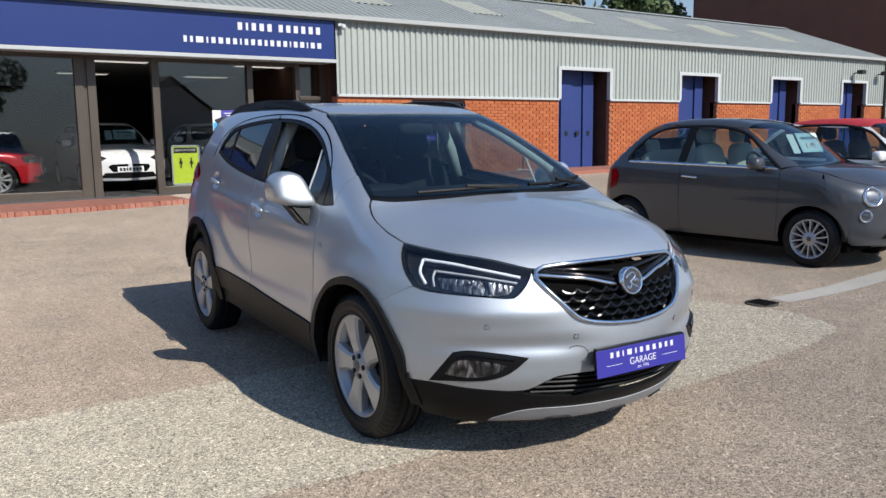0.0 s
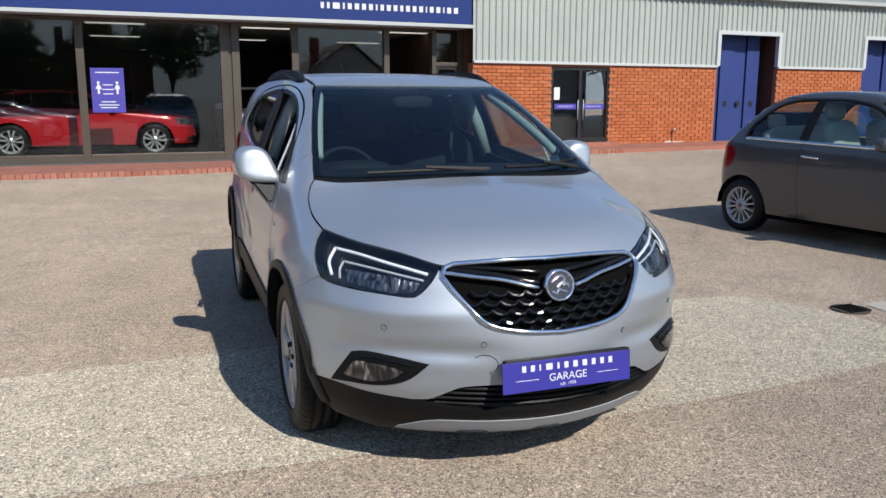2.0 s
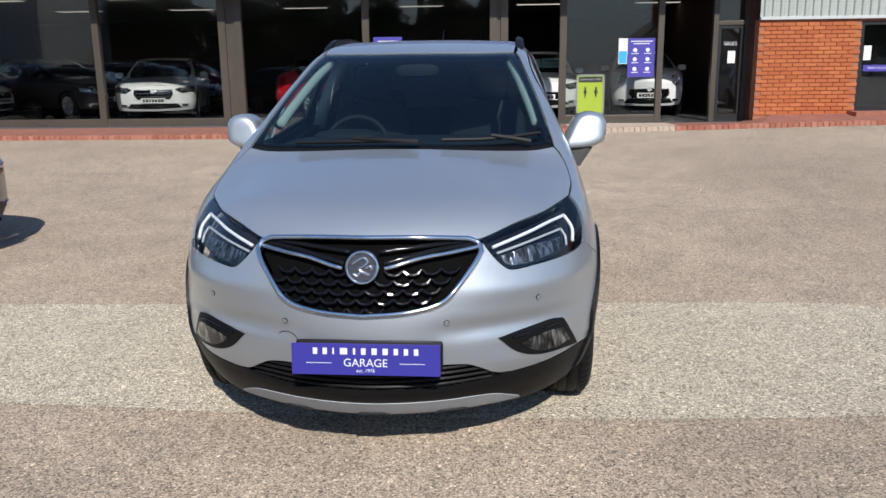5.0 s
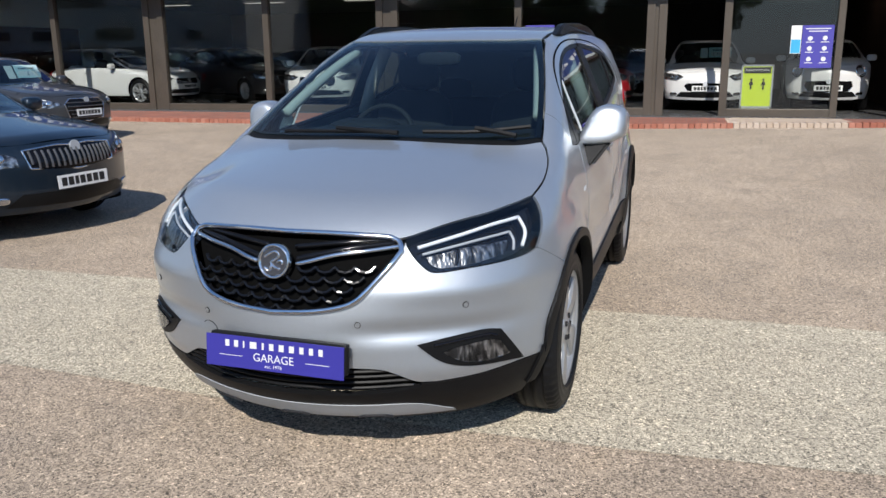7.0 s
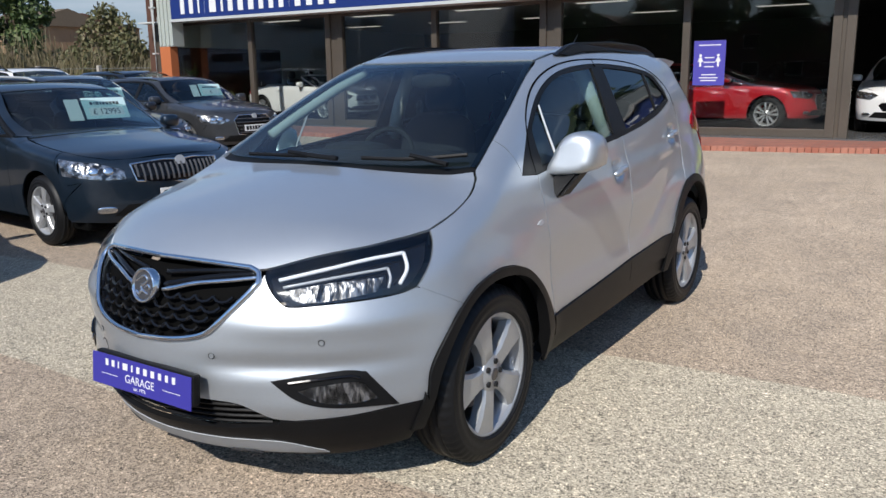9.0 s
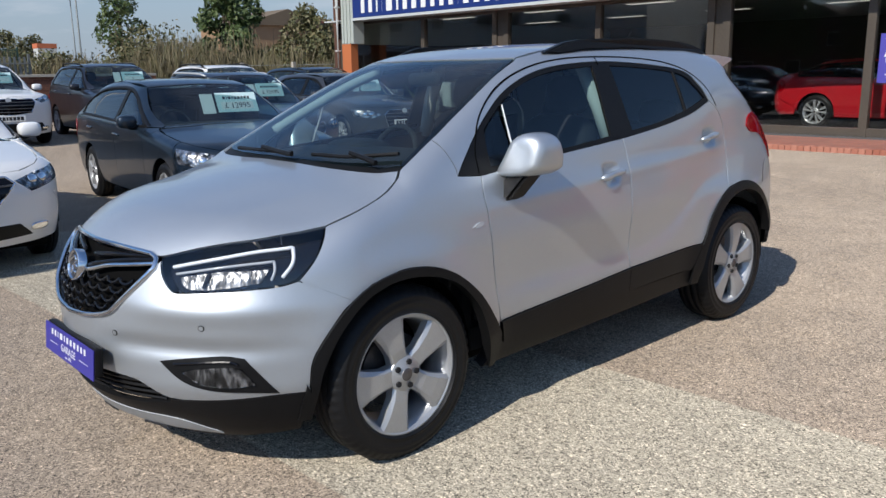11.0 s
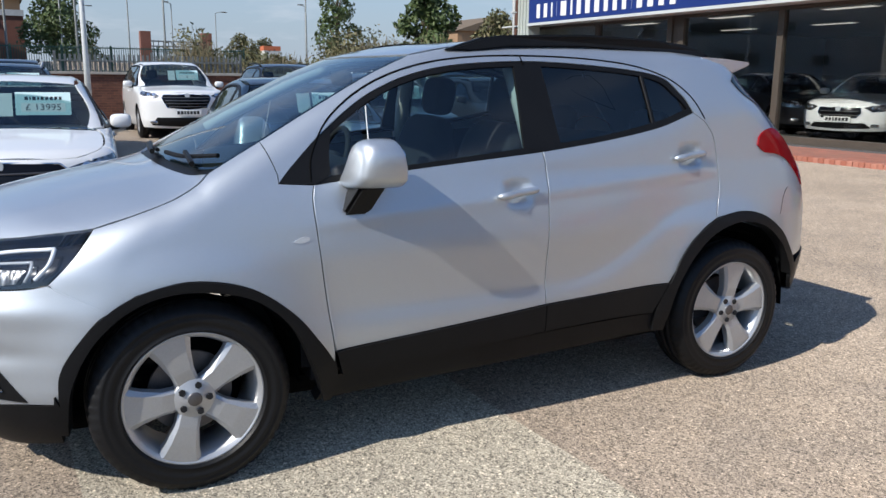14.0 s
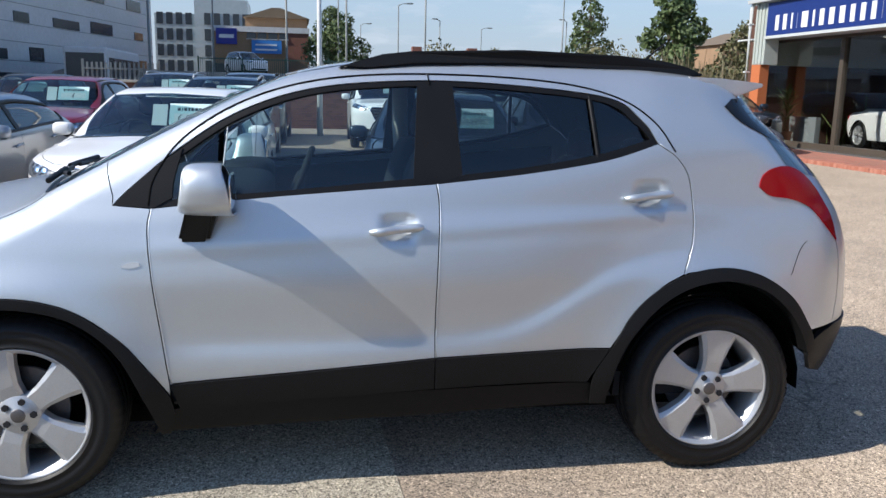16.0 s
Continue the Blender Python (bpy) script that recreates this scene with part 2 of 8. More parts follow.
def text_ob(body, size, m, mat, parent=None, depth=0.001, name="lettering", align="CENTER"):
    """Raised lettering as a mesh, in Blender's own font."""
    cu = bpy.data.curves.new(name, "FONT")
    cu.body, cu.size, cu.extrude, cu.align_x, cu.align_y = body, size, depth, align, "CENTER"
    tmp = bpy.data.objects.new(name, cu)
    scene.collection.objects.link(tmp)
    dg = bpy.context.evaluated_depsgraph_get()
    me = bpy.data.meshes.new_from_object(tmp.evaluated_get(dg))
    bpy.data.objects.remove(tmp)
    me.materials.clear()
    me.materials.append(mat)
    ob = new(name, me)
    ob.matrix_local = m
    if parent:
        ob.parent = parent
    return ob


# ---- car bodies: one smooth solid per car, from which the panels are cut ----
def curve(*kv):
    """A smooth function through (at, value) pairs, without overshoot."""
    xs, ys = np.array([k[0] for k in kv], float), np.array([k[1] for k in kv], float)
    h, d = np.diff(xs), np.diff(ys) / np.diff(xs)
    m = np.empty_like(ys)
    m[0], m[-1] = d[0], d[-1]
    for i in range(1, len(xs) - 1):
        m[i] = 0 if d[i - 1] * d[i] <= 0 else 2 * d[i - 1] * d[i] / (d[i - 1] + d[i])

    def f(q):
        q = np.clip(q, xs[0], xs[-1])
        i = np.clip(np.searchsorted(xs, q) - 1, 0, len(h) - 1)
        t = (q - xs[i]) / h[i]
        return ((1 + 2 * t) * (1 - t) ** 2 * ys[i] + t * (1 - t) ** 2 * h[i] * m[i]
                + t * t * (3 - 2 * t) * ys[i + 1] + t * t * (t - 1) * h[i] * m[i + 1])
    return f


def smax(a, b, k):
    h = np.maximum(k - np.abs(a - b), 0) / k
    return np.maximum(a, b) + h * h * k * 0.25


class Shape:
    """A car's outer form. y runs from the front axle backwards, x to the car's left, z up."""

    def __init__(s, wb, H, yf, yr, plan, belt, tumble=0.42, tumble2=0.25, bow=0.35, fbow=0.6, rbow=0.35, crown=0.05,
                 kf=0.22, kt=0.10, kr=0.20, scallop=None, yc=0.35, low=None, bot=None, nose=None, crease=None):
        s.wb, s.H, s.yf, s.yr, s.plan, s.belt = wb, H, yf, yr, plan, belt
        s.tumble, s.tumble2, s.bow, s.fbow, s.rbow, s.crown = tumble, tumble2, bow, fbow, rbow, crown
        s.kf, s.kt, s.kr, s.scallop, s.yc = kf, kt, kr, scallop, yc
        s.low = low or curve((0.15, -0.09), (0.3, -0.035), (0.5, -0.008), (0.75, 0.0), (0.95, -0.008), (1.1, -0.03), (1.4, -0.03))
        s.bot = bot or (lambda y: 0.2 + 0 * y)
        s.ycr, s.nose, s.crease = s.wb - 0.2, nose, crease
        if not callable(crown):
            s.crown = lambda y: crown + 0 * y

    def F(s, x, y, z):
        ax = np.abs(x)
        dz = z - s.belt(y)
        up = 0.03 * np.log1p(np.exp(np.clip(dz / 0.03, -30, 30)))
        w = s.plan(y) + s.low(z) - s.tumble * up - s.tumble2 * up * up
        if s.scallop:
            w = w + s.scallop(y, z)
        top = (z - s.H(y - s.bow * ax * ax) + s.crown(y) * ax * ax) * 0.9
        if s.crease:
            top = top + s.crease(ax, y)
        front = s.yf(z) + s.fbow * ax * ax - y
        if s.nose:
            front = front + s.nose(ax, z)
        rear = y - (s.yr(z) - s.rbow * ax * ax)
        f = smax(smax(ax - w, front, s.kf), rear, s.kr)
        f = smax(f, top, s.kt)
        return smax(f, s.bot(y) - z, 0.05)

    def root(s, p0, d):
        n = len(p0)
        if n <= 4:
            # few points: refine a fan of samples
            k = np.linspace(0, 1, 25)
            lo, w = np.zeros(n), np.full(n, 3.2)
            for _ in range(4):
                tt = lo[:, None] + w[:, None] * k
                q = p0[:, None, :] + d[:, None, :] * tt[:, :, None]
                out = s.F(q[..., 0], q[..., 1], q[..., 2]) > 0
                first = np.where(out.any(1), out.argmax(1), 24)
                lo, w = lo + w * np.maximum(first - 1, 0) / 24, w / 24
            return p0 + d * lo[:, None]
        lo, hi = np.zeros(n), np.full(n, 3.2)
        for _ in range(21):
            mid = (lo + hi) / 2
            q = p0 + d * mid[:, None]
            out = s.F(q[:, 0], q[:, 1], q[:, 2]) > 0
            hi = np.where(out, mid, hi)
            lo = np.where(out, lo, mid)
        return p0 + d * lo[:, None]

    def place(s, way, uv):
        """Points on the body for (u, v) as seen from the side, the front, the rear or above."""
        u, v = uv[:, 0], uv[:, 1]
        o = np.zeros(len(u))
        if way == "side":
            p, d = np.c_[o, u, v], np.c_[o + 1, o, o]
        elif way == "top":
            p, d = np.c_[u, v, o + 0.45], np.c_[o, o, o + 1]
        elif way == "front":
            a = u / 0.9
            p, d = np.c_[o, o + s.yc, v], np.c_[np.sin(a), -np.cos(a), o]
        else:
            a = u / 0.9
            p, d = np.c_[o, o + s.ycr, v], np.c_[np.sin(a), np.cos(a), o]
        return s.root(p, d)

    def flat(s, way, p):
        x, y, z = p[:, 0], p[:, 1], p[:, 2]
        if way == "side":
            return np.c_[y, z]
        if way == "top":
            return np.c_[x, y]
        if way == "front":
            return np.c_[0.9 * np.arctan2(x, s.yc - y), z]
        return np.c_[0.9 * np.arctan2(x, y - s.ycr), z]

    def normal(s, p):
        e = 2e-3
        g = np.stack([s.F(*(p + e * np.eye(3)[i]).T) - s.F(*(p - e * np.eye(3)[i]).T) for i in range(3)], 1)
        return g / np.maximum(np.linalg.norm(g, axis=1, keepdims=True), 1e-9)

    # single points: seen from the side, the front, above
    def s_(s, y, z):
        return s.place("side", np.array([[y, z]]))[0]

    def f_(s, x, z):
        return s.root(np.array([[x, s.yc, z]]), np.array([[0, -1.0, 0]]))[0]

    def t_(s, x, y):
        return s.place("top", np.array([[x, y]]))[0]

    def r_(s, x, z):
        return s.root(np.array([[x, s.ycr, z]]), np.array([[0, 1.0, 0]]))[0]


def spline(pts, step):
    """Catmull-Rom through points, sampled at about that step."""
    p = [np.array(q, float) for q in pts]
    if len(p) < 3:
        out = []
        n = max(1, int(np.linalg.norm(p[1] - p[0]) / step))
        return [p[0] + (p[1] - p[0]) * i / n for i in range(n + 1)]
    ext = [2 * p[0] - p[1]] + p + [2 * p[-1] - p[-2]]
    out = []
    for i in range(1, len(ext) - 2):
        a, b, c, d = ext[i - 1:i + 3]
        n = max(1, int(np.linalg.norm(c - b) / step))
        for k in range(n):
            t = k / n
            out.append(0.5 * (2 * b + (c - a) * t + (2 * a - 5 * b + 4 * c - d) * t * t + (3 * b - a - 3 * c + d) * t ** 3))
    return out + [p[-1]]


def outline(step, *runs):
    """A closed outline from runs of points; each run is smooth, with corners between runs."""
    out = []
    for run in runs:
        for q in spline(run, step):
            if not out or np.linalg.norm(q - out[-1]) > step * 0.2:
                out.append(q)
    if np.linalg.norm(out[0] - out[-1]) < step * 0.5:
        out.pop()
    return np.array(out)


def both(*runs):
    """Runs from the middle outwards to the left and back to the middle, closed by their mirror."""
    flip = [[np.array(q) * (-1, 1, 1) for q in run[::-1]] for run in runs[::-1]]
    return [*runs, *flip]


def inside(poly, q):
    x, y = q[:, 0], q[:, 1]
    c = np.zeros(len(q), bool)
    j = len(poly) - 1
    for i in range(len(poly)):
        xi, yi, xj, yj = *poly[i], *poly[j]
        if yi != yj:
            c ^= ((yi > y) != (yj > y)) & (x < (xj - xi) * (y - yi) / (yj - yi) + xi)
        j = i
    return c


def edge_gap(poly, q):
    best = np.full(len(q), 1e9)
    for a, b in zip(poly, np.roll(poly, -1, 0)):
        d = b - a
        t = np.clip(((q - a) @ d) / max(d @ d, 1e-12), 0, 1)
        best = np.minimum(best, np.linalg.norm(q - a - t[:, None] * d, axis=1))
    return best


def shrink(poly, gap):
    """Pull a 2D outline inwards."""
    area = np.sum(poly[:, 0] * np.roll(poly[:, 1], -1) - np.roll(poly[:, 0], -1) * poly[:, 1])
    d = np.roll(poly, -1, 0) - np.roll(poly, 1, 0)
    n = np.c_[-d[:, 1], d[:, 0]] * (1 if area > 0 else -1)
    return poly + gap * n / np.maximum(np.linalg.norm(n, axis=1, keepdims=True), 1e-9)


def cut(S, way, pts, res, off=0.0, gap=0.002, flange=0.012, bulge=0.0):
    """A panel's mesh data: the part of the body's skin inside an outline."""
    from mathutils.geometry import delaunay_2d_cdt
    poly = S.flat(way, np.asarray(pts, float))
    if gap:
        poly = shrink(poly, gap)
    lo, hi = poly.min(0), poly.max(0)
    gu, gv = np.meshgrid(np.arange(lo[0] + res / 2, hi[0], res), np.arange(lo[1] + res / 2, hi[1], res * 0.87))
    gu[1::2] += res / 2
    g = np.c_[gu.ravel(), gv.ravel()]
    if len(g):
        g = g[inside(poly, g)]
    if len(g):
        g = g[edge_gap(poly, g) > res * 0.45]
    n = len(poly)
    v2, _, tri, _, _, _ = delaunay_2d_cdt([Vector(p) for p in np.r_[poly, g]] if len(g) else [Vector(p) for p in poly],
                                         [(i, (i + 1) % n) for i in range(n)], [], 1, 1e-6)
    uv = np.array([tuple(p) for p in v2])
    tri = [t for t in tri if len(t) == 3]
    p = S.place(way, uv)
    nm = S.normal(p)
    if bulge:
        e = edge_gap(poly, uv)
        p = p + nm * (bulge * (1 - np.exp(-e / (res * 1.5))))[:, None]
    p = p + nm * off
    t = np.array(tri)
    fn = np.cross(p[t[:, 1]] - p[t[:, 0]], p[t[:, 2]] - p[t[:, 0]])
    bad = np.einsum("ij,ij->i", fn, nm[t[:, 0]]) < 0
    t[bad] = t[bad][:, ::-1]
    seen = {}
    for f in t:
        for a, b in ((f[0], f[1]), (f[1], f[2]), (f[2], f[0])):
            if (b, a) in seen:
                del seen[(b, a)]
            else:
                seen[(a, b)] = 1
    rim = sorted({i for e in seen for i in e})
    where = {i: len(p) + k for k, i in enumerate(rim)}
    verts = np.r_[p, p[rim] - nm[rim] * flange] if flange else p
    faces = [tuple(int(i) for i in f) for f in t]
    norms = [nm[i] for f in t for i in f]
    if flange:
        for a, b in seen:
            faces.append((int(b), int(a), where[a], where[b]))
            q = np.cross(p[a] - p[b], -nm[a])
            norms += [q / max(np.linalg.norm(q), 1e-9)] * 4
    return verts, faces, np.array(norms)


def put(data, name, mat, parent, label="", side=1):
    v, f, nm = data
    if side < 0:
        start = 0
        out = []
        for q in f:
            out.append(nm[start:start + len(q)][::-1])
            start += len(q)
        nm = np.concatenate(out) * (-1, 1, 1)
        v, f = v * (-1, 1, 1), [q[::-1] for q in f]
    me = bpy.data.meshes.new(name)
    me.from_pydata(v.tolist(), [], f)
    me.shade_smooth()
    me.normals_split_custom_set([tuple(q) for q in nm])
    me.materials.append(mat)
    ob = new(name, me)
    ob.parent = parent
    if label:
        ob["label"] = label
    return ob


def pair(data, name, mat, parent, label=""):
    return [put(data, name, mat, parent, label, k) for k in (1, -1)]


def ribbon(S, pts, way, width, step, name, mat, parent, off=0.001, sides=(1,), label=""):
    """A narrow strip that lies on the body along a line of points."""
    c = np.array(spline(pts, step))
    uv = S.flat(way, c)
    d = np.gradient(uv, axis=0)
    n = np.c_[-d[:, 1], d[:, 0]]
    n /= np.maximum(np.linalg.norm(n, axis=1, keepdims=True), 1e-9)
    a, b = S.place(way, uv + n * width / 2), S.place(way, uv - n * width / 2)
    a, b = a + S.normal(a) * off, b + S.normal(b) * off
    k = len(a)
    made = []
    for sd in sides:
        v = np.r_[a, b, a - S.normal(a) * 0.01, b - S.normal(b) * 0.01] * (sd, 1, 1)
        f = []
        for i in range(k - 1):
            f += [(i, i + 1, k + i + 1, k + i), (i, 2 * k + i, 2 * k + i + 1, i + 1), (k + i, k + i + 1, 3 * k + i + 1, 3 * k + i)]
        made.append(mesh_ob(name, v, f, mat, parent, label, True))
    return made


def wheel(parent, at, side, R, rim, width, style, rubber_seg=56, turn=0.0):
    """A road wheel: tyre, rim barrel, spokes, hub cap, nuts, brake disc."""
    w = new("wheel")
    w.parent = parent
    w.matrix_local = pose(*at, 0, 0, 0 if side > 0 else 180) @ pose(0, 0, 0, turn, 0, 0)
    h = width / 2
    prof = [(rim - 0.012, -h + 0.012), (rim + 0.012, -h + 0.002), (R * 0.80, -h - 0.004), (R - 0.035, -h + 0.002), (R - 0.008, -h + 0.020),
            (R, -h + 0.045), (R, -0.052), (R - 0.009, -0.050), (R - 0.009, -0.040), (R, -0.038), (R, -0.006), (R - 0.009, -0.004), (R - 0.009, 0.004),
            (R, 0.006), (R, 0.038), (R - 0.009, 0.040), (R - 0.009, 0.050), (R, 0.052), (R, h - 0.045), (R - 0.008, h - 0.020), (R - 0.035, h - 0.002),
            (R - 0.042, h + 0.001), (R - 0.045, h - 0.0015), (R * 0.84, h + 0.003), (R * 0.80, h + 0.004), (R * 0.79, h + 0.0015), (R * 0.73, h + 0.0015), (R * 0.725, h + 0.004), (rim + 0.012, h - 0.001), (rim + 0.003, h - 0.010)]
    v, f = lathe(prof, rubber_seg)
    if rubber_seg > 100:
        # cross grooves in both shoulders of the tread
        m = len(prof)
        for i in range(0, rubber_seg, 4):
            for k in (4, 5, 18, 19):
                x, a, b = v[i * m + k]
                q = 1 - 0.005 / math.hypot(a, b)
                v[i * m + k] = (x * 0.99, a * q, b * q)
    mesh_ob("tyre", v, f, RUBBER, w, "black rubber tyre", True)
    v, f = lathe([(rim - 0.014, h - 0.022), (rim - 0.002, h - 0.011), (rim + 0.004, h - 0.008), (rim + 0.004, h - 0.016), (rim - 0.016, h - 0.03),
                  (rim - 0.03, h - 0.07), (rim - 0.035, -h + 0.02), (rim - 0.012, -h + 0.01)], rubber_seg)
    mesh_ob("rim", v, f, ALLOY, w, "silver alloy rim", True)
    v, f = lathe([(0.001, h - 0.10), (rim * 0.62, h - 0.10), (rim * 0.62, h - 0.115), (0.001, h - 0.115)], 32)
    mesh_ob("brake_disc", v, f, DISC, w)
    n, half_in, half_out, twin = style
    face = h - 0.010
    for i in range(n):
        a = 2 * math.pi * i / n
        offs = (-twin, twin) if twin else (0,)
        for o in offs:
            bm = bmesh.new()
            rows = []
            for r, hw, dx in ((rim * 0.22, half_in, -0.012), (rim * 0.45, half_in * 1.02, -0.004), (rim * 0.72, (half_in + half_out) / 2, -0.002), (rim * 0.90, half_out, -0.003), (rim * 0.985, half_out * (1.28 if n == 5 and not twin else 1.0), -0.004)):
                ring = []
                for k, (ww, xx) in enumerate(((-1, -0.045), (-1, -0.010), (-0.72, 0.0), (0.72, 0.0), (1, -0.010), (1, -0.045))):
                    t = o * (r / rim) + ww * hw
                    ring.append(bm.verts.new((face + dx + xx, r * math.cos(a) - t * math.sin(a), r * math.sin(a) + t * math.cos(a))))
                rows.append(ring)
            for p, q in zip(rows, rows[1:]):
                for k in range(5):
                    bm.faces.new((p[k], p[k + 1], q[k + 1], q[k]))
            part("spoke", bm, ALLOY, w)
    v, f = lathe([(0.0005, face + 0.001), (0.026, face), (0.031, face - 0.004), (0.066, face - 0.008), (0.074, face - 0.014), (0.076, face - 0.05)], 32)
    mesh_ob("hub", v, f, ALLOY, w, "", True)
    v, f = lathe([(0.0005, face + 0.003), (0.022, face + 0.003), (0.025, face + 0.001), (0.025, face - 0.003)], 24)
    mesh_ob("centre_cap", v, f, DISC, w, "dark centre cap", True)
    if n == 5:
        for i in range(5):
            a = 2 * math.pi * (i + 0.5) / n
            m = pose(face - 0.006, 0.050 * math.cos(a), 0.050 * math.sin(a), 0, 90, 0)
            part("wheel_nut", cyl_bm(0.0125, 0.014, 6, None, m), DARK, w)
    return w


def rounded(a, b, c, e1=0.6, e2=0.6, n=24, m=None):
    """A rounded block (superellipsoid) with half-sizes a, b, c."""
    bm = bmesh.new()
    def sp(v, e):
        return math.copysign(abs(v) ** e, v)
    rows = []
    for i in range(1, n // 2):
        t = -math.pi / 2 + math.pi * i / (n // 2)
        rows.append([bm.verts.new((a * sp(math.cos(t), e1) * sp(math.cos(p), e2), b * sp(math.cos(t), e1) * sp(math.sin(p), e2), c * sp(math.sin(t), e1)))
                     for p in (2 * math.pi * k / n for k in range(n))])
    lo, hi = bm.verts.new((0, 0, -c)), bm.verts.new((0, 0, c))
    for p, q in zip(rows, rows[1:]):
        for k in range(n):
            bm.faces.new((p[k], p[(k + 1) % n], q[(k + 1) % n], q[k]))
    for k in range(n):
        bm.faces.new((lo, rows[0][(k + 1) % n], rows[0][k]))
        bm.faces.new((hi, rows[-1][k], rows[-1][(k + 1) % n]))
    if m is not None:
        bmesh.ops.transform(bm, matrix=m, verts=bm.verts)
    return bm


def seats(car, S, xs, ys, z, mat, bench=None):
    """Front seats with headrests, and a rear bench."""
    for x in xs:
        st = new("seat")
        st.parent = car
        st.matrix_local = pose(x, ys, z)
        part("seat_cushion", rounded(0.25, 0.25, 0.10, 0.5, 0.5, 20), mat, st, "", True)
        part("backrest", rounded(0.24, 0.085, 0.33, 0.5, 0.5, 20, pose(0, 0.30, 0.33, -14)), mat, st, "", True)
        part("headrest", rounded(0.13, 0.055, 0.10, 0.6, 0.6, 20, pose(0, 0.42, 0.75, -8)), mat, st, "", True)
    if bench:
        st = new("rear_bench")
        st.parent = car
        st.matrix_local = pose(0, bench, z)
        part("seat_cushion", rounded(0.62, 0.25, 0.10, 0.4, 0.4, 20), mat, st, "", True)
        part("backrest", rounded(0.62, 0.08, 0.30, 0.4, 0.4, 20, pose(0, 0.28, 0.28, -18)), mat, st, "", True)
        for x in (-0.38, 0.38):
            part("headrest", rounded(0.12, 0.05, 0.08, 0.6, 0.6, 16, pose(x, 0.38, 0.62, -8)), mat, st, "", True)


def steering(car, x, y, z):
    w = new("steering_wheel")
    w.parent = car
    w.matrix_local = pose(x, y, z, 68)
    ring = [(0.18 * math.cos(2 * math.pi * i / 28), 0.18 * math.sin(2 * math.pi * i / 28), 0) for i in range(28)]
    part("wheel_rim", tube_bm(ring, 0.015, 8, True), DARK, w, "", True)
    part("boss", rounded(0.075, 0.06, 0.03, 0.6, 0.6, 16), DARK, w, "", True)
    for a in (0, 180, 270):
        c, s = math.cos(radians(a)), math.sin(radians(a))
        part("spoke", tube_bm([(0.06 * c, 0.06 * s, 0), (0.175 * c, 0.175 * s, 0)], 0.014, 6), DARK, w)


def bars_text(parent, at, width, height, mat, blocks, gap=0.25, z=0.0012):
    """Plain bars in the place of writing, along local x at a pose."""
    tot = sum(blocks) + gap * (len(blocks) - 1)
    x = -width / 2
    for b in blocks:
        wd = width * b / tot
        part("lettering_bar", box_bm(x, x + wd, -height / 2, height / 2, 0, z), mat, parent).matrix_local = at
        x += wd + width * gap / tot


def number_plate(parent, at, w=0.52, h=0.11, yellow=False):
    """A number plate with its characters as plain bars."""
    pl = part("number_plate", box_bm(-w / 2, w / 2, -h / 2, h / 2, -0.004, 0, 0.0015), PLATE_WHITE, parent, "white number plate")
    pl.matrix_local = at
    bars_text(pl, pose(0, 0, 0.0002), w * 0.86, h * 0.62, BLACK_INK, [0.8, 0.8, 0.55, 0.8, 0.8, 0.8, 0.8], 0.22)
    return pl


# ---- the silver crossover in the middle of the yard ----
CAR_AT = pose(2.71, 3.133, 0, 0, 0, -1.8)


def main_sculpt(y, z):
    """Wheel-arch flares, the blade low on the doors and the shoulder line."""
    out = 0.0
    for c in (0.0, 2.555):
        d = np.hypot(y - c, z - 0.345)
        out = out + 0.030 * np.exp(-((d - 0.40) / 0.11) ** 2) * np.clip((z - 0.1) / 0.3, 0, 1)
    doors = 1 / (1 + np.exp(-(y - 0.50) / 0.07)) / (1 + np.exp((y - 2.45) / 0.10))
    line = 0.60 + 0.32 / (1 + np.exp(-(y - 1.96) / 0.13))
    d = z - line
    out = out - 0.017 * np.exp(-(d / np.where(d > 0, 0.15, 0.058)) ** 2) * doors
    # hollows behind the door handles
    for hy, hz in ((1.315, 0.990), (2.272, 1.106)):
        out = out - 0.024 * np.exp(-((y - hy) / 0.055) ** 4 - ((z - hz) / 0.042) ** 4)
    return out + 0.006 * np.exp(-((z - 0.93 - 0.06 * (y - 0.5)) / 0.035) ** 2) * doors


def main_front(ax, z):
    """The ridge below the headlamps and the hollow above the fog lamps."""
    k = 1 / (1 + np.exp(-(ax - 0.42) / 0.06))
    m = 1 / (1 + np.exp(-(ax - 0.30) / 0.05)) / (1 + np.exp((ax - 0.78) / 0.05))
    return -0.018 * k * np.exp(-((z - 0.685) / 0.045) ** 2) + 0.020 * m * np.exp(-((z - 0.552) / 0.036) ** 2) - 0.010 * k * np.exp(-((z - 0.40) / 0.05) ** 2)


def main_crease(ax, y):
    """The bonnet falls away outside a line that runs from the grille to the screen."""
    q = (ax - 0.54 - 0.10 * y) / 0.012
    out = 0.012 * np.log1p(np.exp(np.clip(q, -30, 30)))
    return 0.13 * np.minimum(out, 0.2) / (1 + np.exp(np.clip((y + 0.24) / 0.06, -30, 30)))


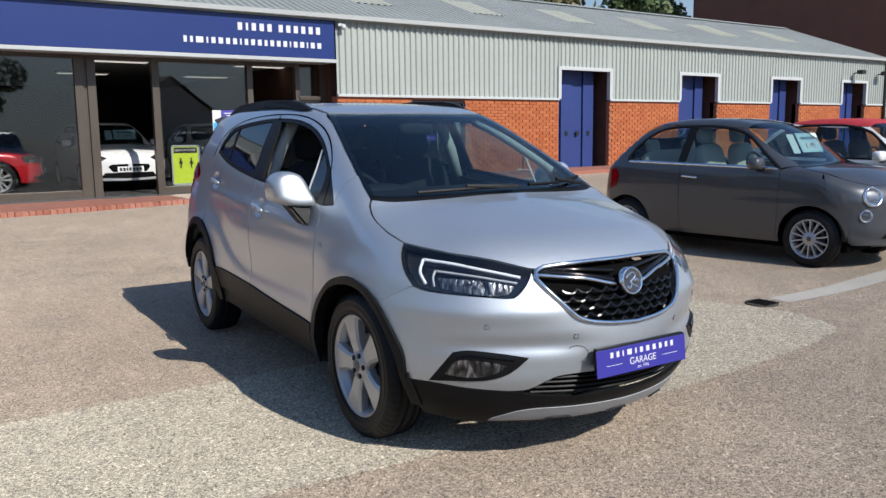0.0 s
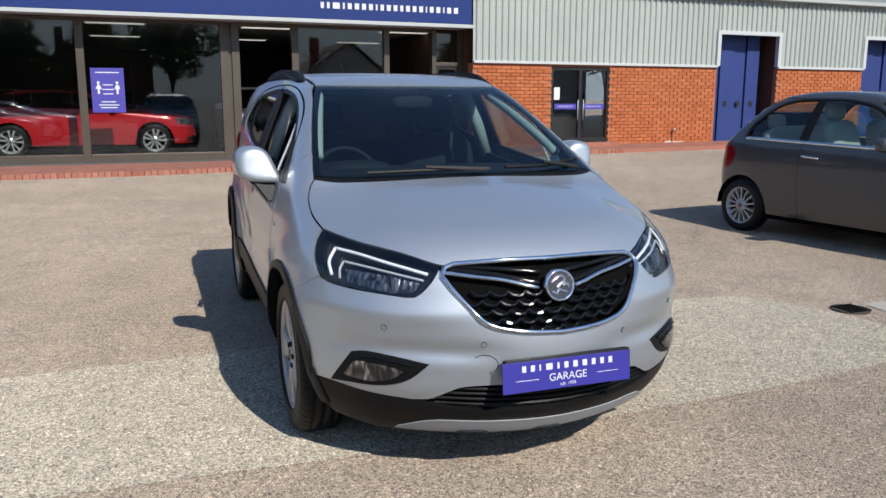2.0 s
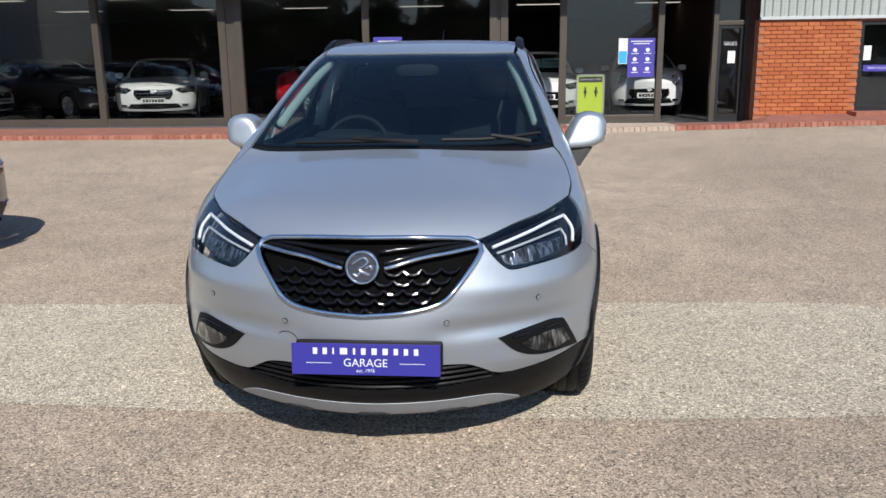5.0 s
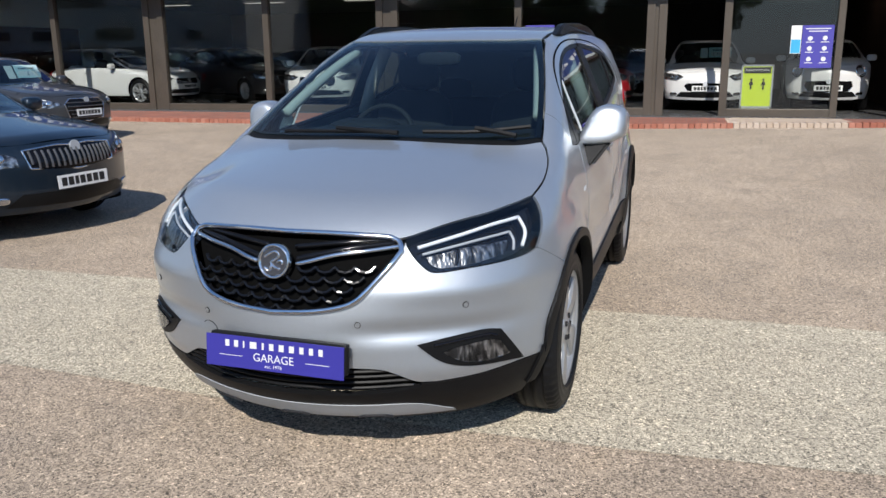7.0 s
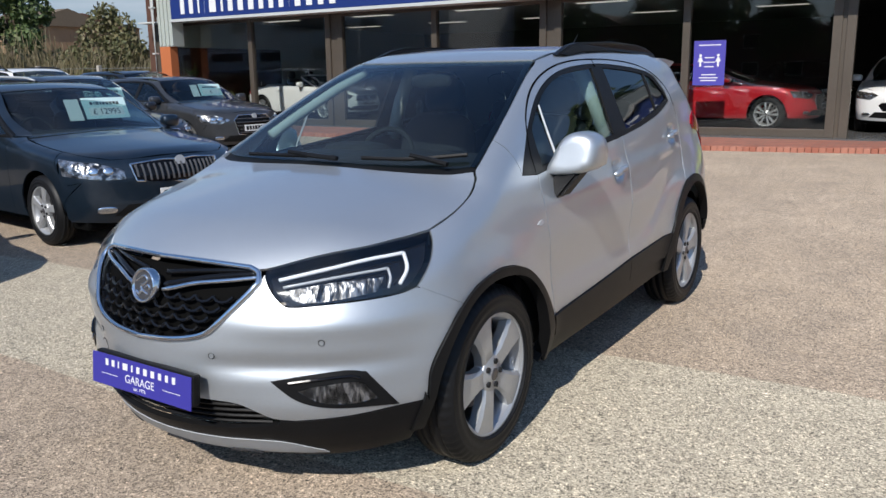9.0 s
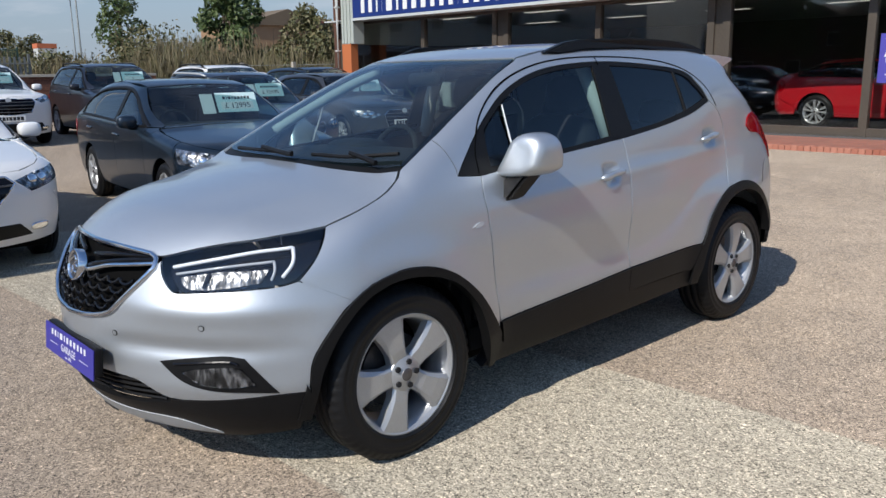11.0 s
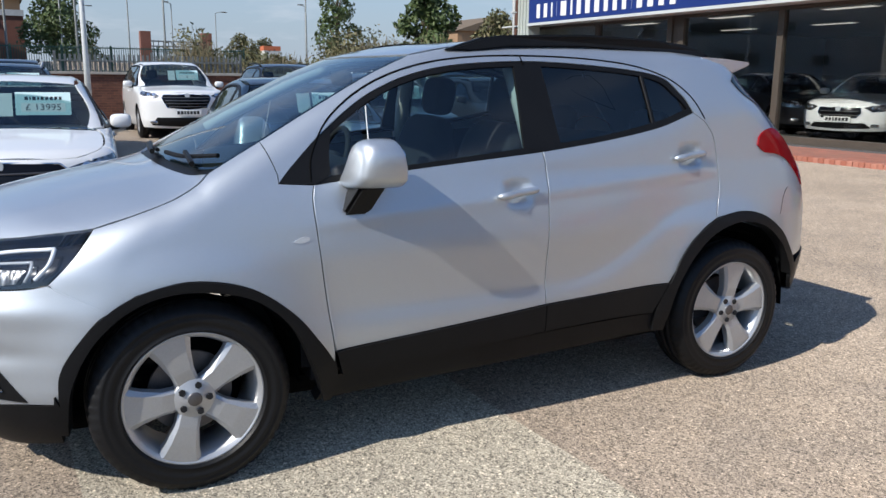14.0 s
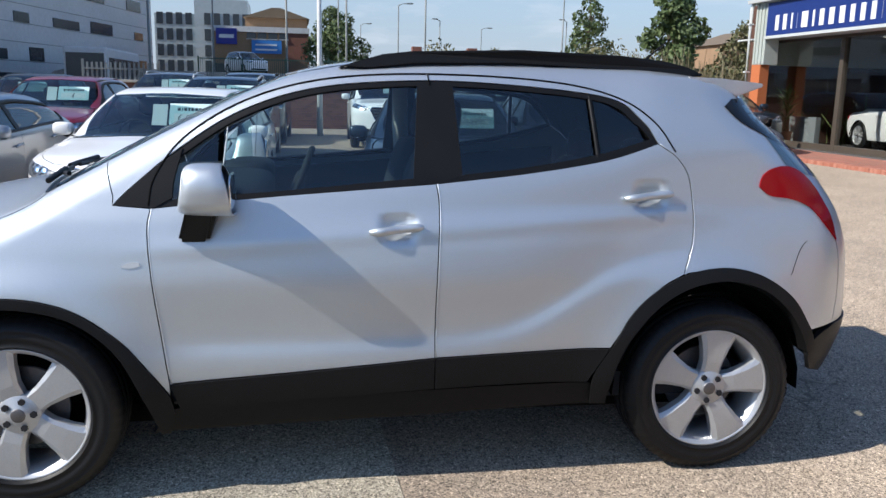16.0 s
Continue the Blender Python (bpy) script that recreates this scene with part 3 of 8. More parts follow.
MS = Shape(
    wb=2.555,
    H=curve((-1.25, 0.66), (-0.95, 0.850), (-0.80, 0.925), (-0.5, 1.010), (-0.2, 1.072), (0.0, 1.108), (0.06, 1.135), (0.5, 1.362), (0.80, 1.500), (0.95, 1.552), (1.15, 1.590),
            (1.6, 1.618), (2.1, 1.602), (2.5, 1.568), (2.8, 1.52), (3.2, 1.40)),
    yf=curve((0.12, -0.66), (0.19, -0.775), (0.25, -0.84), (0.33, -0.895), (0.45, -0.925), (0.55, -0.932), (0.68, -0.920), (0.79, -0.880), (0.88, -0.805), (1.0, -0.66), (1.2, -0.2)),
    yr=curve((0.2, 3.12), (0.4, 3.31), (0.6, 3.37), (0.85, 3.355), (1.0, 3.31), (1.15, 3.20), (1.3, 3.03), (1.45, 2.86), (1.6, 2.80)),
    plan=curve((-1.0, 0.79), (-0.7, 0.815), (-0.35, 0.840), (0, 0.852), (0.5, 0.855), (1.2, 0.853), (1.8, 0.843), (2.3, 0.830), (2.7, 0.815), (3.0, 0.790), (3.4, 0.725)),
    belt=curve((-1, 1.03), (0.3, 1.05), (0.5, 1.06), (1.45, 1.14), (2.1, 1.225), (2.35, 1.28), (3.2, 1.30)),
    low=curve((0.15, -0.09), (0.3, -0.030), (0.45, -0.006), (0.6, 0.0), (0.78, 0.0), (0.9, -0.014), (1.0, -0.036), (1.08, -0.055), (1.3, -0.075), (1.5, -0.075)),
    tumble=0.33, tumble2=0.22, bow=0.10, kt=0.085,
    crown=lambda y: 0.045 + 0.085 / (1 + np.exp((y - 0.02) / 0.05)),
    scallop=main_sculpt, nose=main_front, crease=main_crease,
    bot=lambda y: 0.09 + 0 * y,
)


GREY_FIELD = plain("emblem_grey", (0.10, 0.10, 0.11), 0.25, 0.6, 0.1, 60)


def main_car():
    S = MS
    s, f, t, r = S.s_, S.f_, S.t_, S.r_
    car = empty("parked_car", CAR_AT, "clean metallic silver compact crossover car with black roof rails and cladding", "car")
    res = 0.022
    st = 0.012
    BODY = SILVER

    # shared lines
    hood_front = [f(0, 0.872), f(0.2, 0.870), f(0.36, 0.860)]
    light_top = [f(0.36, 0.860), f(0.41, 0.858), f(0.50, 0.885), t(0.625, -0.505), t(0.700, -0.375), t(0.748, -0.275)]
    hood_side = [t(0.748, -0.275), t(0.762, -0.15), t(0.752, -0.02), t(0.728, 0.065), t(0.700, 0.105)]
    hood_rear = [t(0.700, 0.105), t(0.58, 0.058), t(0.3, 0.010), t(0, -0.005)]
    screen_side = [t(0.692, 0.135), t(0.668, 0.30), t(0.630, 0.50), t(0.570, 0.76), t(0.520, 0.955)]
    pillar = [t(0.668, 0.30), t(0.630, 0.50), t(0.570, 0.76), t(0.520, 0.955)]
    roof_side = [t(0.520, 0.955), t(0.532, 1.2), t(0.545, 1.6), t(0.542, 2.1), t(0.525, 2.5), t(0.512, 2.62)]
    belt_f = [s(0.46, 1.060), s(0.83, 1.098), s(1.452, 1.148)]
    belt_r = [s(1.452, 1.148), s(1.8, 1.188), s(2.10, 1.238), s(2.30, 1.300)]
    door_front = [s(0.46, 1.060), s(0.45, 0.98), s(0.47, 0.75), s(0.51, 0.445)]
    door_mid = [s(1.452, 1.148), s(1.462, 1.05), s(1.452, 0.75), s(1.45, 0.512)]
    door_back = [s(2.30, 1.300), s(2.38, 1.245), s(2.432, 1.15), s(2.445, 0.95), s(2.40, 0.815)]
    dlo_top = [s(2.30, 1.300), s(2.24, 1.385), s(2.10, 1.470), s(1.62, 1.512), s(1.25, 1.506), s(0.97, 1.468), s(0.74, 1.385), s(0.55, 1.262), s(0.40, 1.135), s(0.335, 1.07)]
    arch_f = [s(-0.415, 0.388), s(-0.418, 0.43), s(-0.40, 0.52), s(-0.30, 0.655), s(-0.17, 0.738), (s(0.0, 0.768)), s(0.19, 0.728), s(0.345, 0.62), s(0.45, 0.49), s(0.51, 0.40)]
    arch_r = [s(2.552 + 0.452 * math.cos(radians(a)), 0.385 + 0.452 * math.sin(radians(a))) for a in (160.5, 142, 124, 105, 86, 67, 46, 25)]

    # top panels
    put(cut(S, "top", outline(st, *both(hood_front, light_top, hood_side, hood_rear)), res), "bonnet", BODY, car)
    put(cut(S, "top", outline(st, *both([t(0, 0.885), t(0.3, 0.905), t(0.520, 0.955)], roof_side, [t(0.512, 2.62), t(0.3, 2.655), t(0, 2.665)])), 0.03), "roof", BODY, car)
    screen = outline(st, *both([t(0, 0.03), t(0.3, 0.045), t(0.58, 0.092), t(0.692, 0.135)], screen_side, [t(0.520, 0.955), t(0.3, 0.905), t(0, 0.885)]))
    put(cut(S, "top", screen, 0.03, -0.004, 0.002, 0.004), "windscreen", WINDOW, car, "clear windscreen")
    cowl = outline(st, *both([t(0, -0.005), t(0.3, 0.010), t(0.58, 0.058), t(0.700, 0.105)], [t(0.700, 0.105), t(0.692, 0.15)], [t(0.692, 0.15), t(0.58, 0.118), t(0.3, 0.07), t(0, 0.055)]))
    put(cut(S, "top", cowl, 0.02, -0.012, 0, 0.01), "scuttle_panel", BLACK_TRIM, car, "black plastic scuttle panel")
    frit = outline(st, screen_side, [t(0.520, 0.955), t(0.3, 0.905), t(0, 0.885)], [t(0, 0.885), t(0, 0.845)], [t(0, 0.845), t(0.3, 0.865), t(0.485, 0.905)], [t(0.497, 0.90), t(0.555, 0.70), t(0.607, 0.48), t(0.646, 0.27), t(0.666, 0.135)])
    pair(cut(S, "top", frit, 0.02, -0.009, 0.0, 0), "windscreen_border", GLOSS_BLACK, car)

    # left and right panels
    fender = outline(st, hood_side, [t(0.700, 0.105), t(0.692, 0.135), t(0.668, 0.30)], [t(0.668, 0.30), s(0.335, 1.10)], [s(0.335, 1.10), s(0.335, 1.07)], [s(0.335, 1.07), s(0.46, 1.060)],
                     door_front, [s(0.51, 0.445), s(0.51, 0.40)], arch_f[::-1][:-4], [arch_f[4], s(-0.25, 0.690)],
                     [s(-0.25, 0.690), s(-0.424, 0.783)], [s(-0.424, 0.783), s(-0.345, 0.862), t(0.748, -0.275)])
    pair(cut(S, "side", fender, res), "front_wing", BODY, car)
    fd = outline(st, belt_f, door_mid, [s(1.45, 0.512), s(1.0, 0.478), s(0.51, 0.445)], door_front[::-1])
    doors_f = pair(cut(S, "side", fd, res), "front_door", BODY, car)
    rd = outline(st, belt_r, door_back, [s(2.40, 0.815), s(2.31, 0.765), s(2.21, 0.665), s(2.12, 0.535)], [s(2.12, 0.535), s(1.8, 0.525), s(1.45, 0.512)], door_mid[::-1])
    doors_r = pair(cut(S, "side", rd, res), "rear_door", BODY, car)
    rear_edge = [t(0.512, 2.62), s(2.70, 1.44), s(2.80, 1.33), s(2.92, 1.20), s(3.04, 1.05), s(3.10, 0.88), s(3.11, 0.72), s(3.10, 0.585)]
    side = outline(st, [s(0.335, 1.07), s(0.335, 1.10)], [s(0.335, 1.10), t(0.668, 0.30)], pillar, roof_side, rear_edge, [s(3.10, 0.585), s(2.96, 0.575)], arch_r[::-1][:5], [arch_r[3], s(2.40, 0.815)], door_back[::-1], dlo_top)
    pair(cut(S, "side", side, res), "body_side", BODY, car)
    ribbon(S, [s(0.452, 1.07), s(0.47, 1.165), s(0.56, 1.295), s(0.74, 1.415), s(0.97, 1.495), s(1.25, 1.532), s(1.62, 1.537), s(1.95, 1.515), s(2.16, 1.465), s(2.29, 1.38), s(2.37, 1.27)], "side", 0.006, 0.02,
           "door_seam", SEAM, car, 0.0012, (1, -1))
    ribbon(S, [s(1.435, 1.535), s(1.44, 1.50)], "side", 0.005, 0.01, "door_seam", SEAM, car, 0.0012, (1, -1))

    for run in (door_mid, door_back, door_front):
        q = [s(a[1], a[2]) for a in spline(run, 0.025)]
        for sd in (1, -1):
            part("door_edge", tube_bm([tuple((a + np.array((-0.0015, 0.0055, 0))) * (sd, 1, 1)) for a in q], 0.0028, 6), BODY, car, "", True)

    # lower cladding
    pair(cut(S, "side", outline(st, [s(0.51, 0.445), s(1.0, 0.478), s(1.45, 0.512)], [s(1.45, 0.512), s(1.45, 0.392)], [s(1.45, 0.392), s(1.0, 0.37), s(0.54, 0.345)], [s(0.54, 0.345), s(0.51, 0.445)]), res, 0.010, 0.002, 0.02),
         "door_cladding", BLACK_TRIM, car, "black plastic door cladding")
    pair(cut(S, "side", outline(st, [s(1.45, 0.512), s(1.8, 0.525), s(2.12, 0.535)], [s(2.12, 0.535), s(2.04, 0.40)], [s(2.04, 0.40), s(1.8, 0.402), s(1.45, 0.392)], [s(1.45, 0.392), s(1.45, 0.512)]), res, 0.010, 0.002, 0.02),
         "door_cladding", BLACK_TRIM, car)
    pair(cut(S, "side", outline(st, [s(0.50, 0.345), s(1.45, 0.385), s(2.06, 0.395)], [s(2.06, 0.395), s(2.10, 0.30)], [s(2.10, 0.30), s(1.4, 0.275), s(0.44, 0.245)], [s(0.44, 0.245), s(0.50, 0.345)]), res, -0.004, 0.002, 0.05),
         "sill", BLACK_TRIM, car, "black plastic sill")
    inner_f = [s(0.47, 0.25), s(0.42, 0.40), s(0.338, 0.570), s(0.195, 0.690), s(0.0, 0.733), s(-0.165, 0.704), s(-0.295, 0.605), s(-0.375, 0.46), s(-0.395, 0.33), s(-0.395, 0.27)]
    pair(cut(S, "side", outline(st, [s(-0.44, 0.27), s(-0.44, 0.34), s(-0.43, 0.42)], arch_f, [s(0.51, 0.40), s(0.52, 0.33), s(0.50, 0.25)], [s(0.50, 0.25), s(0.47, 0.25)], inner_f, [s(-0.395, 0.27), s(-0.44, 0.27)]), 0.016, 0.012, 0.001, 0.05),
         "wheel_arch_trim", BLACK_TRIM, car, "black plastic wheel arch trim")
    inner_r = [s(2.945, 0.49), s(2.915, 0.56), s(2.84, 0.665), s(2.72, 0.752), s(2.565, 0.787), s(2.405, 0.756), s(2.275, 0.668), s(2.17, 0.525), s(2.125, 0.37), s(2.12, 0.31)]
    pair(cut(S, "side", outline(st, [s(2.06, 0.31), s(2.06, 0.42), s(2.12, 0.535)], arch_r, [s(2.96, 0.575), s(2.985, 0.52), s(2.985, 0.49)], [s(2.985, 0.49), s(2.945, 0.49)], inner_r, [s(2.12, 0.31), s(2.06, 0.31)]), 0.016, 0.012, 0.001, 0.05),
         "wheel_arch_trim", BLACK_TRIM, car)

    # side glass and black window frames
    def win(a, b, top_pts, bot_pts, mat, name):
        o = outline(st, bot_pts, [bot_pts[-1], top_pts[0]], top_pts, [top_pts[-1], bot_pts[0]])
        data = cut(S, "side", o, 0.03, -0.010, 0, 0.003)
        if a:
            put(data, name, mat, car)
        else:
            pair(data, name, mat, car)
    win(1, 0, [s(1.395, 1.495), s(1.25, 1.490), s(0.97, 1.452), s(0.80, 1.39), s(0.70, 1.328)], [s(0.70, 1.108), s(1.0, 1.132), s(1.37, 1.165)], WINDOW, "door_glass")
    win(0, 0, [s(0.68, 1.316), s(0.60, 1.258), s(0.52, 1.175)], [s(0.505, 1.09), s(0.68, 1.106)], WINDOW, "quarter_light")
    win(0, 0, [s(2.03, 1.470), s(1.62, 1.498), s(1.525, 1.500)], [s(1.55, 1.178), s(1.8, 1.207), s(2.05, 1.250)], PRIVACY, "door_glass")
    win(0, 0, [s(2.22, 1.375), s(2.12, 1.44), s(2.06, 1.466)], [s(2.08, 1.255), s(2.25, 1.305)], PRIVACY, "quarter_light")
    def trim(name, runs, mat=BLACK_TRIM, off=-0.004, fl=0.014):
        pair(cut(S, "side", outline(st, *runs), 0.02, off, 0, fl), name, mat, car)
    trim("window_pillar_trim", [[s(1.37, 1.165), s(1.462, 1.15), s(1.55, 1.178)], [s(1.55, 1.178), s(1.525, 1.512)], [s(1.525, 1.512), s(1.395, 1.510)], [s(1.395, 1.510), s(1.37, 1.165)]], BLACK_TRIM, -0.003)
    trim("mirror_patch", [[s(0.335, 1.07), s(0.47, 1.062)], [s(0.47, 1.062), s(0.53, 1.095)], [s(0.53, 1.095), s(0.535, 1.16), s(0.56, 1.262)], [s(0.56, 1.262), s(0.46, 1.19), s(0.37, 1.105), s(0.335, 1.07)]], BLACK_TRIM, 0.0)
    trim("window_seal", [belt_f + [], [s(1.452, 1.148), s(1.452, 1.172)], [s(1.40, 1.170), s(0.9, 1.122), s(0.46, 1.084)], [s(0.46, 1.084), s(0.46, 1.060)]])
    trim("window_seal", [belt_r, [s(2.30, 1.300), s(2.27, 1.318)], [s(2.27, 1.318), s(2.08, 1.262), s(1.8, 1.211), s(1.50, 1.176)], [s(1.50, 1.176), s(1.452, 1.148)]])
    trim("window_seal", [dlo_top, [s(0.335, 1.07), s(0.37, 1.075)], [s(0.37, 1.075), s(0.42, 1.13), s(0.565, 1.245), s(0.75, 1.367), s(0.975, 1.450), s(1.25, 1.488), s(1.62, 1.495), s(2.08, 1.455), s(2.215, 1.375), s(2.27, 1.318)], [s(2.27, 1.318), s(2.30, 1.300)]])
    ribbon(S, [s(0.690, 1.10), s(0.712, 1.338)], "side", 0.003, 0.02, "window_divider", SATIN, car, -0.004, (1, -1))
    ribbon(S, [s(2.068, 1.25), s(2.048, 1.472)], "side", 0.016, 0.02, "window_divider", BLACK_TRIM, car, -0.004, (1, -1))

    # rear end
    gate = outline(0.02, *both([r(0, 0.62), r(0.5, 0.60), s(3.10, 0.585)], rear_edge[::-1], [t(0.512, 2.62), t(0.3, 2.655), t(0, 2.665)]))
    put(cut(S, "rear", gate, 0.035), "tailgate", BODY, car)
    put(cut(S, "rear", outline(0.02, *both([r(0, 1.14), r(0.55, 1.15)], [r(0.55, 1.15), s(2.86, 1.20)], [s(2.86, 1.20), s(2.73, 1.37), s(2.68, 1.445)], [s(2.68, 1.445), r(0.3, 1.475), r(0, 1.48)])), 0.03, 0.004, 0, 0.006), "rear_window", PRIVACY, car, "dark tinted rear window")
    put(cut(S, "rear", outline(0.02, *both([r(0, 0.62), r(0.5, 0.60), s(3.10, 0.585)], [s(3.10, 0.585), s(2.985, 0.54), s(2.955, 0.475), s(2.98, 0.41)], [s(2.98, 0.41), r(0.6, 0.35), r(0, 0.33)])), 0.03, 0.008, 0.001, 0.02), "rear_bumper", BLACK_TRIM, car, "black plastic rear bumper")
    spo = extrude_poly([(2.56, 1.568), (2.70, 1.564), (2.88, 1.548), (2.878, 1.536), (2.77, 1.497), (2.60, 1.500)], "x", -0.61, 0.61, 0.006)
    for v in spo.verts:
        k = abs(v.co.x) / 0.61
        v.co.z -= 0.014 * k * k
        v.co.y -= 0.10 * k ** 3
    part("roof_spoiler", spo, BODY, car)
    wrap = outline(st, [s(2.585, 1.443), s(2.625, 1.470)], [s(2.625, 1.470), s(2.70, 1.475)], [s(2.70, 1.475), s(2.78, 1.41), s(2.87, 1.325), s(2.935, 1.262)], [s(2.935, 1.262), s(2.80, 1.318), s(2.66, 1.38), s(2.585, 1.443)])
    pair(cut(S, "side", wrap, 0.012, 0.004, 0, 0.01), "rear_quarter_glass", GLOSS_BLACK, car, "black glass beside the rear window")
    lamp = outline(st, [s(2.720, 1.140), s(2.735, 1.185), s(2.79, 1.215), s(2.87, 1.212), s(2.95, 1.172), s(3.010, 1.110)], [s(3.010, 1.110), s(3.065, 1.02), s(3.088, 0.925)], [s(3.088, 0.925), s(3.03, 0.985), s(2.95, 1.058), s(2.86, 1.092), s(2.77, 1.105), s(2.720, 1.140)])
    pair(cut(S, "side", lamp, 0.015, 0.006, 0, 0.02, 0.012), "tail_lamp", RED_LENS, car, "red tail lamp")
    ribbon(S, [s(2.86, 0.80), s(2.90, 0.90), s(2.93, 0.93)], "side", 0.002, 0.02, "bumper_seam", SEAM, car, 0.001, (1, -1))

    # front bumper round the grille
    g_low = [f(0, 0.622), f(0.12, 0.629), f(0.21, 0.641), f(0.272, 0.660), f(0.314, 0.695), f(0.380, 0.775), f(0.408, 0.818)]
    g_up = [f(0.408, 0.818), f(0.395, 0.845), f(0.36, 0.860)]
    l_low = [f(0.412, 0.846), f(0.45, 0.800), f(0.495, 0.758), f(0.53, 0.748), f(0.62, 0.755), s(-0.50, 0.768), s(-0.424, 0.783)]
    b_bot = [s(-0.415, 0.388), f(0.765, 0.385), f(0.66, 0.372), f(0.52, 0.360)]
    b_bot2 = [f(0.52, 0.360), f(0.46, 0.368), f(0.40, 0.402), f(0.345, 0.422), f(0.2, 0.430), f(0, 0.432)]
    bump = outline(st, *both(g_low, [f(0.408, 0.818), f(0.412, 0.846)], l_low, [s(-0.424, 0.783), s(-0.25, 0.690)], [s(-0.25, 0.690), arch_f[3], arch_f[2], arch_f[1], arch_f[0]], b_bot, b_bot2))
    put(cut(S, "front", bump, 0.018), "front_bumper", BODY, car, "silver painted front bumper")
    pair(cut(S, "side", outline(st, [s(-0.412, 0.790), s(-0.235, 0.706)], [s(-0.235, 0.706), s(-0.245, 0.668)], [s(-0.245, 0.668), s(-0.418, 0.755)], [s(-0.418, 0.755), s(-0.412, 0.790)]), res, -0.003, 0, 0.0), "wing_flange", BODY, car)
    gr = outline(st, *both(g_low, g_up, hood_front[::-1]))
    put(cut(S, "front", gr, 0.03, -0.035, 0, 0.0), "grille_backing", SEAM, car)
    # chrome frame round the grille
    ring = np.array(gr)
    nr = S.normal(ring)
    path = [tuple(p + q * 0.004) for p, q in zip(ring, nr)]
    part("grille_frame", tube_bm(path, 0.010, 8, True), CHROME, car, "chrome grille frame", True)
    # honeycomb bars
    gp = S.flat("front", ring)
    for i in range(7):
        z = 0.635 + 0.033 * i
        xs0 = np.arange(-0.42, 0.421, 0.066) + (0.033 if i % 2 else 0)
        for x in xs0:
            pts = [(x + dx, z + dz) for dx, dz in ((-0.033, 0.010), (-0.018, -0.004), (0.0, -0.008), (0.018, -0.004), (0.033, 0.010))]
            q = np.array([f(a, b) for a, b in pts])
            u = S.flat("front", q)
            if inside(gp, u).all() and z < 0.80 and np.hypot(x, z - 0.785) > 0.075 and z + 0.02 < 0.775 + 0.15 * abs(x):
                n = S.normal(q)
                part("grille_bar", tube_bm([tuple(a - b * 0.012) for a, b in zip(q, n)], 0.0065, 6), GLOSS_BLACK, car)
    for sd in (1, -1):
        def bar(pts, rad, mat, nm, back=0.004):
            q = np.array(spline([f(a, b) for a, b in pts], 0.02))
            n = S.normal(q)
            part(nm, tube_bm([tuple((a - b * back) * (sd, 1, 1)) for a, b in zip(q, n)], rad, 8), mat, car, "", True)
        bar([(0.075, 0.782), (0.12, 0.792), (0.20, 0.812), (0.30, 0.824), (0.402, 0.836)], 0.0085, CHROME, "grille_wing")
        bar([(0.07, 0.800), (0.15, 0.818), (0.25, 0.836), (0.39, 0.850)], 0.011, GLOSS_BLACK, "grille_slat", 0.012)
        bar([(0.05, 0.838), (0.2, 0.852), (0.37, 0.860)], 0.010, GLOSS_BLACK, "grille_slat", 0.014)
    bm_ = pose(*(f(0, 0.788) + np.array((0, -0.012, 0))), 90 - 12, 0, 0)
    v, fc = lathe([(0.0005, 0.000), (0.049, 0.000), (0.050, 0.009), (0.055, 0.012), (0.059, 0.008), (0.060, -0.02)], 40, "z")
    badge = mesh_ob("badge", v, fc, CHROME, car, "round chrome emblem", True)
    badge.matrix_local = bm_
    part("emblem_field", cyl_bm(0.048, 0.004, 32, None, pose(0, 0, 0.003)), GREY_FIELD, badge)
    for pts in ([(-0.034, 0.012), (-0.018, 0.024), (0.006, 0.034), (0.020, 0.020), (0.006, 0.006), (-0.010, -0.004), (0.004, -0.018), (0.026, -0.026)], [(-0.032, -0.020), (-0.016, -0.030), (-0.006, -0.014)], [(0.012, -0.002), (0.030, 0.004), (0.034, -0.010)]):
        part("emblem_shape", tube_bm([tuple(q) for q in spline([np.array((u, v_, 0.006)) for u, v_ in pts], 0.006)], 0.0048, 8), CHROME, badge, "", True)

    # headlamps
    l_out = outline(st, light_top[1:], [t(0.748, -0.275), s(-0.345, 0.862), s(-0.424, 0.783)], l_low[::-1])
    pair(cut(S, "front", l_out, 0.02, -0.05, 0.006, 0.0), "headlamp_backing", GLOSS_BLACK, car)
    def on(p, depth):
        return p - S.normal(p[None])[0] * depth
    for sd in (1, -1):
        hl = new("headlamp")
        hl.parent = car
        hl["label"] = "clear headlamp with black surround and white light guide"
        put(cut(S, "front", l_out, 0.018, 0.001, 0.0015, 0.03), "lens", LENS, hl, "", sd).visible_shadow = False
        # light guide, shaped like a hook
        guide = [f(0.455, 0.835), f(0.53, 0.855), f(0.60, 0.873), f(0.66, 0.888), s(-0.40, 0.900)]
        guide2 = [s(-0.40, 0.900), s(-0.425, 0.85), s(-0.47, 0.800)]
        for gpts in (guide, guide2):
            q = spline(gpts, 0.015)
            part("light_guide", tube_bm([tuple(on(a, 0.022) * (sd, 1, 1)) for a in q], 0.0068, 8), WHITE_LED, hl, "white light guide", True)
        inner = [f(0.475, 0.815), f(0.54, 0.830), f(0.61, 0.845), s(-0.475, 0.862)]
        inner2 = [s(-0.475, 0.862), s(-0.485, 0.83), s(-0.505, 0.792)]
        for gpts in (inner, inner2):
            q = spline(gpts, 0.015)
            part("light_guide", tube_bm([tuple(on(a, 0.030) * (sd, 1, 1)) for a in q], 0.0050, 8), CLEAR, hl, "", True)
